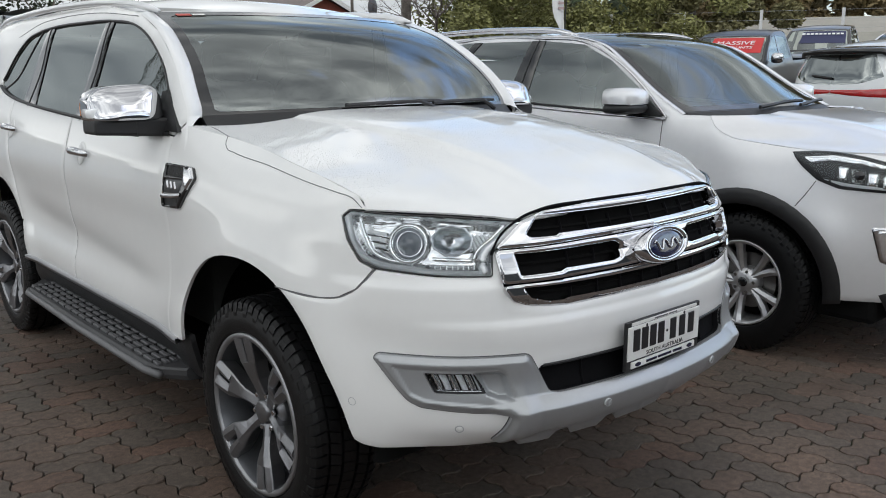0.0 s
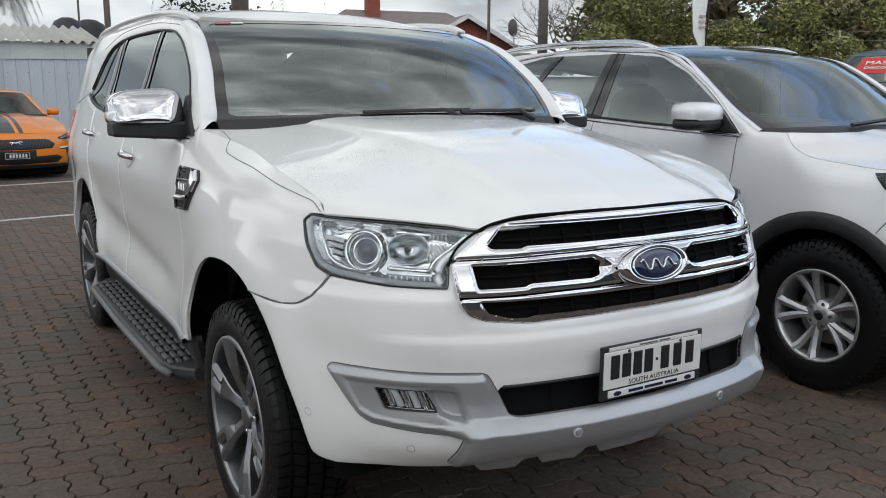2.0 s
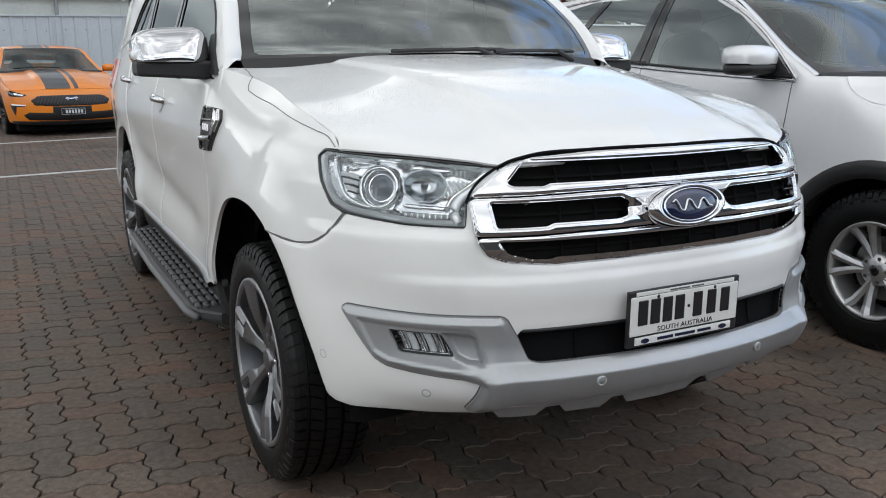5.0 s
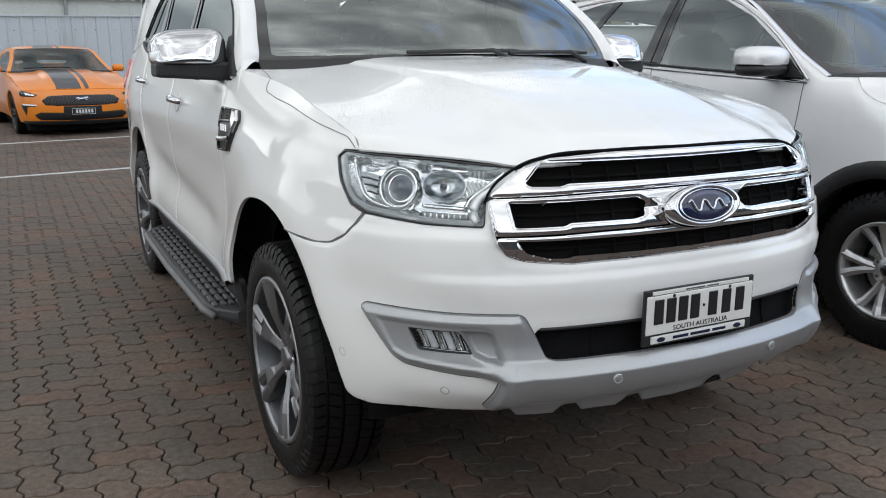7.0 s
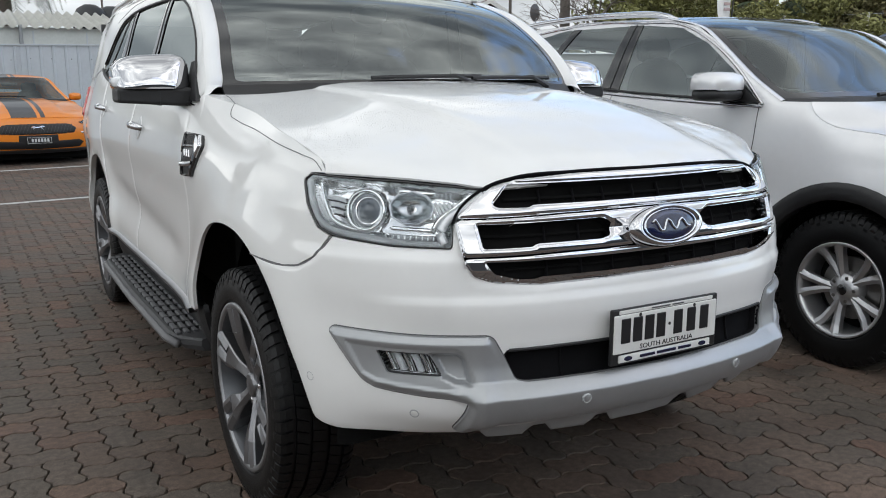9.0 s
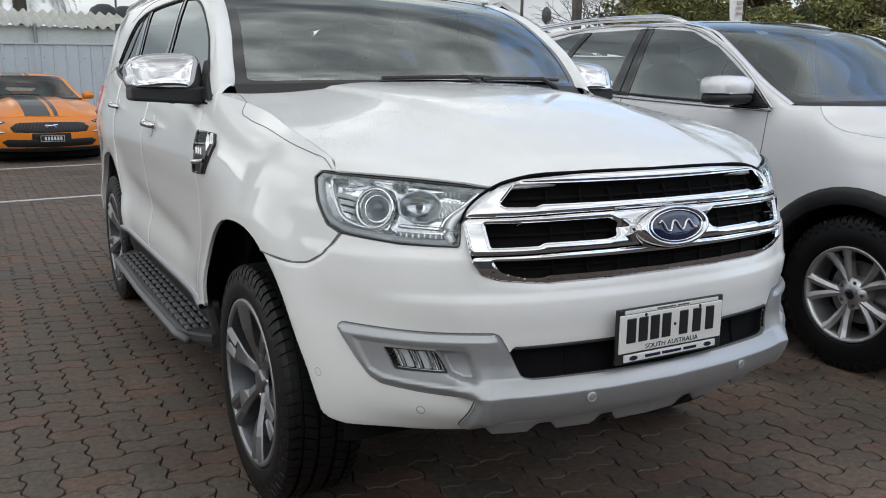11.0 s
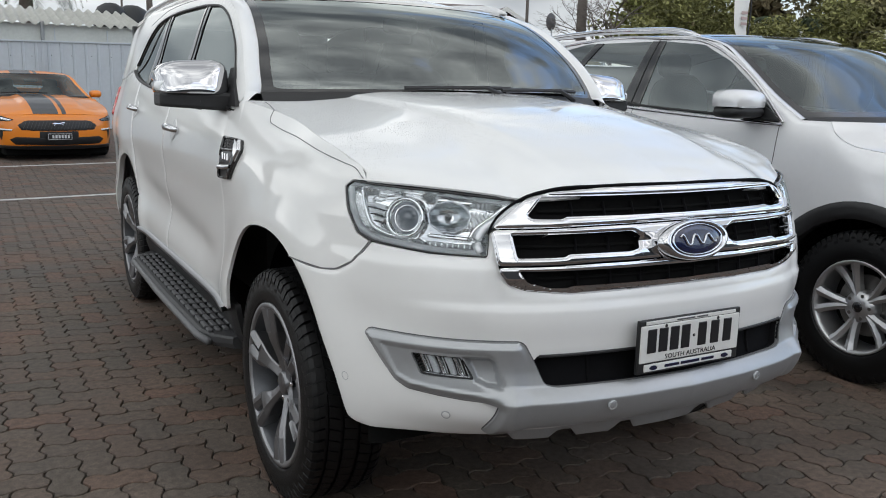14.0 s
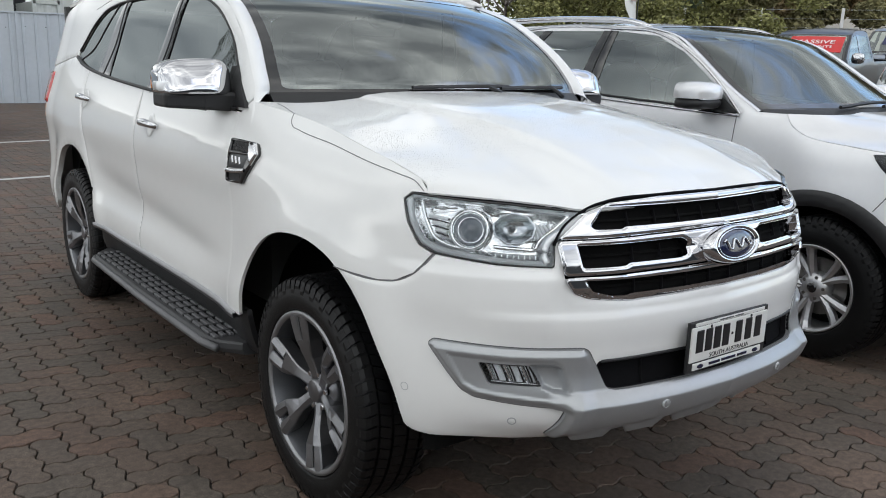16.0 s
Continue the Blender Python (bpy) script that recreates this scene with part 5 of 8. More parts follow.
def ev_cabin():
    cabin = hang("cabin", None, EV, "dark leather cabin")
    part("floor_tub", box(-0.72, 0.72, 1.5, 4.5, 0.5, 0.85), DASH, cabin)
    dash = shell([[(-0.70, y, z0), (0.70, y, z0), (0.70, y, z1), (0.35, y, z1 + 0.03), (-0.35, y, z1 + 0.03), (-0.70, y, z1)] for y, z0, z1 in ((1.42, 0.9, 1.19), (1.62, 0.85, 1.235), (1.78, 0.85, 1.225), (1.85, 0.85, 1.12))])
    part("dashboard", dash, DASH, cabin, smooth=True)
    part("dash_hood", shell([pill(-0.37, 1.235, 0.16, 0.045, 1.70), pill(-0.37, 1.24, 0.17, 0.055, 1.80), pill(-0.37, 1.235, 0.15, 0.045, 1.86)]), DASH, cabin, smooth=True)
    for x in (-0.37, 0.37):
        back = shell([[(p[0], y + (p[2] - z) * 0.0, p[2]) for p in pill(x, z, w, h, y)] for y, z, w, h in ((2.36, 1.12, 0.22, 0.28), (2.42, 1.14, 0.24, 0.32), (2.50, 1.16, 0.23, 0.31), (2.54, 1.16, 0.19, 0.27))])
        part("seat_back", back, SEAT, cabin, smooth=True)
        part("seat_base", box(x - 0.25, x + 0.25, 1.98, 2.48, 0.80, 0.95, 0.05), SEAT, cabin, smooth=True)
        part("headrest", shell([pill(x, 1.54, w, h, y) for y, w, h in ((2.44, 0.10, 0.07), (2.46, 0.13, 0.095), (2.52, 0.13, 0.095), (2.55, 0.10, 0.07))]), SEAT, cabin, smooth=True)
        for s in (-0.05, 0.05):
            part("headrest_post", tube([(x + s, 2.50, 1.40), (x + s, 2.50, 1.50)], 0.007, 8), CHROME, cabin)
    part("rear_bench", box(-0.62, 0.62, 3.25, 3.45, 0.9, 1.42, 0.06), SEAT, cabin, smooth=True)
    for x in (-0.38, 0.0, 0.38):
        part("rear_headrest", box(x - 0.12, x + 0.12, 3.32, 3.42, 1.42, 1.58, 0.04), SEAT, cabin, smooth=True)
    ring = [(-0.37 + 0.185 * math.cos(t), 1.90 - 0.06 * math.sin(t), 1.10 + 0.175 * math.sin(t)) for t in np.linspace(0, 2 * math.pi, 33)]
    part("steering_wheel", tube(ring, 0.016, 8), DASH, cabin, smooth=True)
    part("steering_boss", box(-0.45, -0.29, 1.86, 1.92, 1.05, 1.15, 0.03), DASH, cabin, smooth=True)
    part("camera_housing", shell([pill(0.02, 1.615, w, h, y) for y, w, h in ((1.80, 0.05, 0.02), (1.82, 0.07, 0.04), (1.90, 0.07, 0.035))]), BLACK, cabin, smooth=True)
    part("rear_view_mirror", box(-0.11, 0.13, 1.95, 1.975, 1.54, 1.61, 0.02), BLACK, cabin, smooth=True)
    part("headlining", box(-0.60, 0.60, 2.1, 4.5, 1.72, 1.735), mat("headlining", (0.45, 0.44, 0.42), 0.9, var=0.05), cabin)
    part("rear_bulkhead", box(-0.70, 0.70, 4.5, 4.55, 0.5, 1.70), DASH, cabin)
    patch("rego_label", ev_screen, [[(-0.90, 0.935), (-0.82, 0.935), (-0.82, 0.965), (-0.90, 0.965)]], mat("red_label", (0.5, 0.08, 0.06), 0.5, var=0.1), EV, d=0.004, edge=0, depth=0.001, res=0.02)
    patch("white_label", ev_screen, [[(-0.81, 0.938), (-0.74, 0.938), (-0.74, 0.962), (-0.81, 0.962)]], PLATE_WHITE, EV, d=0.004, edge=0, depth=0.001, res=0.02)
    for sg, a, b in ((-1, -0.34, 0.28), (1, 0.22, 0.80)):
        pts = [tuple(ev_screen(np.array([a + (b - a) * k / 8]), np.array([0.02 + 0.035 * math.sin(k / 8 * 1.6)]), 0.022)[0]) for k in range(9)]
        w = hang("wiper", None, EV, "black wiper arm and blade")
        part("blade", tube(pts, 0.008, 6), BLACK, w)
        p0, p1 = ev_screen(np.array([b - 0.05]), np.array([-0.05]), 0.02)[0], pts[4]
        part("arm", tube([tuple(p0), tuple((np.array(p0) + np.array(p1)) / 2 + (0, -0.015, 0.02)), p1], [0.012, 0.008, 0.006], 6), BLACK, w)




def ev_gaps():
    for sg in (-1, 1):
        side = lambda pts: [(sg * a, b) for a, b in pts]
        ribbon("bonnet_gap", ev, side([(1.0, 1.106), (1.035, 1.128), (1.10, 1.140), (1.19, 1.152), (1.45, 1.186), (1.68, 1.212), (1.73, 1.222), (1.755, 1.240), (1.765, 1.258)]), 0.0012, mat("bonnet_seam", (0.17, 0.17, 0.175), 0.7, var=0.1, scale=40), EV, d=0.0012, depth=0.004, n=10)
        ribbon("bonnet_gap", ev_hood, side([(0.998, 0.868), (0.975, 0.91), (0.95, 0.95), (0.935, 0.985)]), 0.0016, mat("bonnet_seam", (0.17, 0.17, 0.175), 0.7, var=0.1, scale=40), EV, d=0.0012, depth=0.004, n=6)
        ribbon("bumper_gap", ev, side([(0.945, 0.946), (1.0, 0.887), (1.06, 0.857), (1.12, 0.848), (1.31, 0.850)]), 0.0024, mat("bonnet_seam", (0.17, 0.17, 0.175), 0.7, var=0.1, scale=40), EV, d=-0.001, depth=0.004, n=8)
        ribbon("door_gap", ev, side([(2.06, 1.24), (2.062, 1.1), (2.047, 0.95), (2.062, 0.75), (2.067, 0.54)]), 0.0022, SEAM, EV, d=-0.003, depth=0.004, n=8)
        ribbon("door_gap", ev, side([(3.165, 1.277), (3.173, 1.1), (3.178, 0.8), (3.168, 0.54)]), 0.0022, SEAM, EV, d=-0.003, depth=0.004, n=8)


ev_gaps()
ev_body()
ev_top()
ev_wheels()
ev_grille()
ev_lamps()
ev_front_trim()
ev_plate()
ev_side()
ev_cabin()
# closed tail: glass and gate
for mir in (False, True):
    patch("tailgate", ev, [[(5.41, 0.45), (6.16, 0.45), (6.16, 1.3), (5.26, 1.3)]], WHITE, EV, res=0.06, mirror=mir)
    patch("rear_glass", ev, [[(5.36, 1.3), (6.16, 1.3), (6.16, 1.66), (5.34, 1.66)]], GLOSSBLACK, EV, res=0.06, d=-0.005, mirror=mir)
    patch("rear_spoiler", ev, [[(5.34, 1.66), (6.16, 1.66), (6.16, 1.76), (5.32, 1.745)]], WHITE, EV, res=0.05, d=0.02, mirror=mir)


# ---- other cars ----
def build_car(sp):
    """A whole car from a short specification; all lengths in its own frame, nose towards -y, y = 0 at the nose."""
    root = thing(sp["name"], sp["pose"], sp["label"], sp.get("category", "car"), sp.get("group", ""))
    skin0 = make_skin(sp["plan"], sp["front"], sp["doors"], sp["fender"], sp["split"])
    p = np.array(sp["plan"])
    c = np.r_[0, np.cumsum(np.hypot(*np.diff(p, axis=0).T))]
    dense = spline(np.c_[c, p])(np.linspace(0, c[-1], 800))
    s_of = np.linspace(0, c[-1], 800)
    keep = np.r_[True, np.diff(np.maximum.accumulate(dense[:, 1])) > 0]

    def sy(y):
        return float(np.interp(float(y), dense[keep, 1], s_of[keep]))

    def line(pts):
        return [(sy(y), h) for y, h in pts]

    hubs, r_arch = [(sy(y), z) for y, z in sp["hubs"]], sp["arch"]
    flare = sp.get("flare", 0.018)

    def skin(u, v, d=0.0):
        a = np.abs(u)
        for s, z in hubs:
            d = d + flare * np.exp(-(((np.hypot(a - s, v - z) - r_arch - 0.05) / 0.12) ** 2)) * smooth01((1.05 - v) / 0.3)
        return skin0(u, v, d)

    end, sill, res, paint = c[-1], sp["sill"], sp["res"], sp["paint"]
    arcs = []
    for s, z in hubs:
        a0 = math.asin(max(-1, (sill - z) / r_arch))
        arcs.append([(s + r_arch * math.cos(t), z + r_arch * math.sin(t)) for t in np.linspace(a0, math.pi - a0, 22)])
    nose = [(s, h) for s, h in sp["nose"]]
    edge_l, pillar_l, roof_l = line(sp["hood_edge"]), line(sp["pillar"]), line(sp["roof_edge"])
    half_line = nose + edge_l + pillar_l + roof_l + [(end, roof_l[-1][1]), (end, sill)] + arcs[1] + arcs[0] + [(arcs[0][-1][0] - 0.06, sp["bottom"]), (0.3, sp["bottom"]), (0, sp["bottom"])]
    dlo = line(sp["dlo"])
    dlo_r = rounded(dlo, 0.02)
    patch("body", skin, [half(half_line), dlo_r, dlo_r * (-1, 1)], paint, root, res=res, edge=min(0.006, res / 2), depth=0.03)
    for m in (False, True):
        patch("side_glass", skin, [dlo_r], sp.get("glass", TINT), root, d=-0.008, edge=0, depth=0, res=0.06, mirror=m)
    # bonnet
    k = spline([(i / (len(edge_l) - 1), *q) for i, q in enumerate(edge_l)])
    nose_h = spline([(0 if i == 0 else s / edge_l[0][0], h) for i, (s, h) in enumerate(nose)] + [(1.0, edge_l[0][1])])
    zb, yb = sp["hood_back"]
    rise = spline([(0, 0), (0.06, sp.get("blunt", 0.16)), (0.2, 0.42), (0.45, 0.70), (0.75, 0.91), (1, 1)])

    def hood_edge(v):
        q = np.asarray(k(v))
        return skin(q[..., 0], q[..., 1])

    def hood(u, v, d=0.0):
        u, v = np.asarray(u, float), np.asarray(v, float)
        e, a = hood_edge(v), np.abs(u)
        h = nose_h(a)
        f = skin0(a * edge_l[0][0], h)
        w = smooth01((a - 0.5) / 0.5)
        y = (f[..., 1] * (1 - v) + (yb + 0.12 * a**2) * v) * (1 - w) + (f[..., 1] + e[..., 1] - hood_edge(np.zeros_like(v))[..., 1]) * w
        z = h + (zb - h) * rise(v)
        q = smooth01((a - 0.3) / 0.7) ** 1.5
        z = z * (1 - q) + e[..., 2] * q + sp.get("dome", 0.012) * smooth01((0.55 - a) / 0.12) * smooth01(v / 0.4)
        x = u * (e[..., 0] * w + f[..., 0] / np.maximum(a, 1e-3) * (1 - w) * (1 - v) + e[..., 0] * (1 - w) * v)
        return np.stack([x, y - 0.4 * d * np.clip(1 - 4 * v, 0, 1), z + d], -1)

    patch("bonnet", hood, [[(-0.996, 0.004), (0.996, 0.004), (0.996, 1), (-0.996, 1)]], paint, root, res=(res * 1.2, res), edge=0, depth=0.02)
    pk = spline([(i / (len(pillar_l) - 1), *q) for i, q in enumerate(pillar_l)])

    def pillar_edge(v):
        q = np.asarray(pk(np.clip(v, 0, 1)))
        return skin(q[..., 0], q[..., 1])

    inset = sp.get("inset", 0.05)

    def screen_edge(v):
        low = np.minimum(np.asarray(v, float), 0)
        return pillar_edge(v) + np.stack([-inset + 0 * low, 0.012 + 0.5 * low, 0.004 + 0.4 * low], -1)

    def screen(u, v, d=0.0):
        e, b = screen_edge(v), 1 - np.abs(u) ** 2.2
        return np.stack([u * e[..., 0], e[..., 1] - sp.get("bow", 0.17) * (1 - 0.3 * v) * b - 0.55 * d, e[..., 2] + 0.015 * b + 0.8 * d], -1)

    def pillar(u, v, d=0.0):
        a, b, u = pillar_edge(v), screen_edge(v), np.asarray(u, float)[..., None]
        return a * (1 - u) + b * u + np.array((0.75, -0.62, 0.25)) * (0.012 * np.sin(np.pi * np.clip(u, 0, 1)) + np.reshape(d, (-1, 1)) * np.ones_like(u))

    patch("windscreen", screen, [[(-1, -0.25), (1, -0.25), (1, 1), (-1, 1)]], sp.get("screen", SCREEN), root, res=0.05, edge=0, depth=0)
    patch("screen_frame", screen, [[(-1, 0), (1, 0), (1, 1), (-1, 1)], rounded([(-0.95, 0.06), (0.95, 0.06), (0.955, 0.95), (-0.955, 0.95)], 0.07)], GLOSSBLACK, root, d=0.002, res=0.025, edge=0, depth=0.003)
    patch("cowl", screen, [[(-1, -0.2), (1, -0.2), (1, 0.01), (-1, 0.01)]], BLACK, root, d=0.003, res=0.05, edge=0, depth=0.02)
    strip = [(0, -0.0), (1, -0.0), (1, 1), (0, 1)]
    patch("windscreen_pillar", pillar, [strip], paint, root, res=(0.25, 0.05), edge=0, depth=0.01)
    patch("windscreen_pillar", lambda u, v, d=0.0: pillar(u, v, d) * (-1, 1, 1), [strip], paint, root, res=(0.25, 0.05), edge=0, depth=0.01)
    rk = spline([(q[0], q[1]) for q in [pillar_l[-1]] + roof_l])
    y_end = sp["roof_end"]

    def roof(u, v, d=0.0):
        u, v = np.asarray(u, float), np.asarray(v, float)
        y0 = screen(u, np.ones_like(v))[..., 1]
        y = y0 + (y_end - y0) * v
        s = np.interp(y, dense[keep, 1], s_of[keep])
        h = np.minimum(np.asarray(rk(s)), max(q[1] for q in sp["roof_edge"]))
        x = np.minimum(skin(s, h)[..., 0], screen_edge(np.ones_like(v))[..., 0] + 0.35 * np.maximum(y - y0.max(), 0))
        return np.stack([u * x, y, h + sp.get("roof_crown", 0.04) * (1 - np.abs(u) ** 2.4) * smooth01(0.3 + v * 4) + d], -1)

    patch("roof", roof, [[(-1, 0), (1, 0), (1, 1), (-1, 1)]], sp.get("roof_paint", paint), root, res=(0.06, 0.03), edge=0, depth=0.02)
    # wheels, wells, floor
    R, tw, rim_r = sp["tyre"]
    for (s, _), (y, z) in zip(hubs, sp["hubs"]):
        half_w = float(skin0(np.array([s]), np.array([0.6]))[0][0])
        for sg in (-1, 1):
            turn = Matrix.Rotation(math.pi, 4, "Z") if sg > 0 else Matrix.Identity(4)
            x = sg * (half_w - tw / 2 - 0.015)
            sp["wheel"](root, Matrix.Translation((x, y, R)) @ turn @ Matrix.Rotation(y * 1.3, 4, "X"), R, rim_r, tw)
            part("wheel_well", upper_half(lathe([(r_arch + 0.0, 0.03), (r_arch + 0.02, 0.06), (r_arch + 0.02, 0.35), (0.0, 0.35)], 32)), VOID, root, m=Matrix.Translation((sg * (half_w - 0.09), y, z + 0.01)) @ turn, smooth=True)
    part("underbody", box(-half_w + 0.17, half_w - 0.17, 0.3, p[-1][1] - 0.25, sill - 0.16, sill + 0.12, 0.03), VOID, root)
    part("cabin_floor", box(-half_w + 0.2, half_w - 0.2, sp["pillar"][0][0] + 0.1, sp["roof_end"] - 0.1, 0.45, sp["dlo"][0][1] - 0.35), DASH, root)
    part("dashboard", box(-half_w + 0.22, half_w - 0.22, sp["pillar"][0][0] + 0.02, sp["pillar"][0][0] + 0.40, 0.6, sp["pillar"][0][1] - 0.06, 0.06), DASH, root, smooth=True)
    top = sp["pillar"][-1][1]
    for x in (-0.37, 0.37):
        ys = sp["pillar"][-1][0] + sp.get("seat_back", 0.35)
        part("seat_back", shell([pill(x, top - 0.52, w, h, y) for y, w, h in ((ys, 0.21, 0.27), (ys + 0.06, 0.23, 0.31), (ys + 0.15, 0.20, 0.28))]), SEAT, root, smooth=True)
        part("headrest", shell([pill(x, top - 0.16, w, h, y) for y, w, h in ((ys + 0.08, 0.10, 0.07), (ys + 0.11, 0.13, 0.09), (ys + 0.16, 0.12, 0.08))]), SEAT, root, smooth=True)
    return root, skin, hood, screen, roof, sy, line, hubs


def plain_wheel(spokes, mt, twin=False):
    def fn(parent, m, R, rim_r, tw):
        def rim(w, r, h):
            part("rim", lathe([(r * 0.90, h * 0.7), (r * 0.93, -h * 0.6), (r * 0.95, -h * 0.88), (r * 1.0, -h * 0.95), (r * 1.03, -h * 0.94), (r * 1.03, -h * 0.85)], 48), mt, w, smooth=True)
            part("brake_disc", lathe([(0.0, -0.01), (0.15, -0.01), (0.15, 0.01), (0.0, 0.01)], 32), DISC, w)
            part("barrel_back", lathe([(0.0, 0.05), (r * 0.9, 0.05)], 32), VOID, w)
            part("hub", lathe([(0.0, -h * 0.70), (0.030, -h * 0.70), (0.036, -h * 0.66), (0.075, -h * 0.60), (0.08, 0.0)], 32), mt, w, smooth=True)
            part("centre_cap", lathe([(0.0, -h * 0.735), (0.024, -h * 0.73), (0.027, -h * 0.68)], 24), GLOSSBLACK, w, smooth=True)
            for j in range(5):
                a = 2 * math.pi * (j + 0.5) / 5
                part("wheel_nut", lathe([(0.0, -h * 0.66), (0.009, -h * 0.66), (0.011, -h * 0.5)], 6), DISC, w, m=Matrix.Translation((0, 0.057 * math.cos(a), 0.057 * math.sin(a))))
            for j in range(spokes):
                a = 2 * math.pi * j / spokes
                for off in ((-0.13, 0.13) if twin else (0.0,)):
                    rows = []
                    bm = bmesh.new()
                    for rr, hw, x, o in ((0.05, 0.016, -h * 0.58, 0.35), (0.11, 0.017, -h * 0.66, 0.7), (0.17, 0.020, -h * 0.76, 0.95), (r * 0.955, 0.026, -h * 0.90, 1.2)):
                        c = off * rr * o * 1.6
                        rows.append([bm.verts.new((x + 0.005, rr, c - hw)), bm.verts.new((x - 0.005, rr, c)), bm.verts.new((x + 0.005, rr, c + hw)), bm.verts.new((x + 0.045, rr, c + hw * 0.7)), bm.verts.new((x + 0.045, rr, c - hw * 0.7))])
                    for p, q in zip(rows, rows[1:]):
                        for i in range(5):
                            bm.faces.new((p[i], p[(i + 1) % 5], q[(i + 1) % 5], q[i]))
                    bm.faces.new(rows[-1])
                    bmesh.ops.recalc_face_normals(bm, faces=bm.faces[:])
                    part("spoke", bm, mt, w, m=Matrix.Rotation(a, 4, "X"))

        wheel("wheel", R, rim_r, tw, rim, "alloy wheel", parent, m)

    return fn


ALLOY = mat("silver_alloy", (0.52, 0.52, 0.53), 0.3, metal=0.8, var=0.05, scale=30)
KIA = dict(
    name="silver_suv", label="silver mid-size wagon with black arch cladding and roof rails", pose=Matrix.Translation((2.81, -0.16, 0)), paint=SILVER, res=0.016,
    plan=[(0, 0.0), (0.3, 0.02), (0.55, 0.085), (0.72, 0.20), (0.82, 0.37), (0.88, 0.58), (0.915, 0.85), (0.93, 1.3), (0.935, 2.4), (0.925, 3.4), (0.90, 4.1), (0.8, 4.55), (0.6, 4.72), (0, 4.76)],
    front=[(0.2, -0.14), (0.35, -0.04), (0.5, 0.0), (0.7, -0.01), (0.9, -0.05), (1.05, -0.12), (1.2, -0.25)],
    doors=[(0.25, -0.06), (0.45, -0.02), (0.6, 0), (0.75, -0.012), (0.95, 0.0), (1.1, -0.012), (1.2, -0.035), (1.4, -0.095), (1.6, -0.16), (1.68, -0.20), (1.76, -0.30)],
    fender=[(0.25, -0.06), (0.45, -0.02), (0.6, 0), (0.8, 0.002), (0.95, -0.005), (1.05, -0.025), (1.12, -0.06), (1.2, -0.13), (1.3, -0.26)],
    split=(0.5, 1.0, 1.45, 1.75), hubs=[(0.932, 0.37), (3.71, 0.37)], arch=0.44, tyre=(0.368, 0.235, 0.222), sill=0.40, bottom=0.36,
    nose=[(0, 0.99), (0.3, 1.0), (0.6, 1.04)], hood_edge=[(0.40, 1.083), (0.60, 1.086), (0.80, 1.10), (1.02, 1.125), (1.13, 1.175), (1.18, 1.235)],
    pillar=[(1.34, 1.235), (1.57, 1.36), (1.86, 1.55), (2.03, 1.635), (2.30, 1.69)], roof_edge=[(2.8, 1.70), (3.2, 1.70), (3.8, 1.67), (4.3, 1.58)],
    dlo=[(1.46, 1.215), (1.95, 1.232), (2.65, 1.265), (3.3, 1.32), (3.75, 1.39), (3.95, 1.46), (3.72, 1.59), (3.25, 1.668), (2.50, 1.665), (2.15, 1.632), (1.91, 1.535), (1.64, 1.36)],
    hood_back=(1.235, 1.02), roof_end=4.35, wheel=plain_wheel(5, ALLOY, True), blunt=0.2, glass=glass("side_glass", (0.86, 0.93, 0.89), 2.5), screen=glass("blue_glass", (0.88, 0.95, 0.95), 2.1))


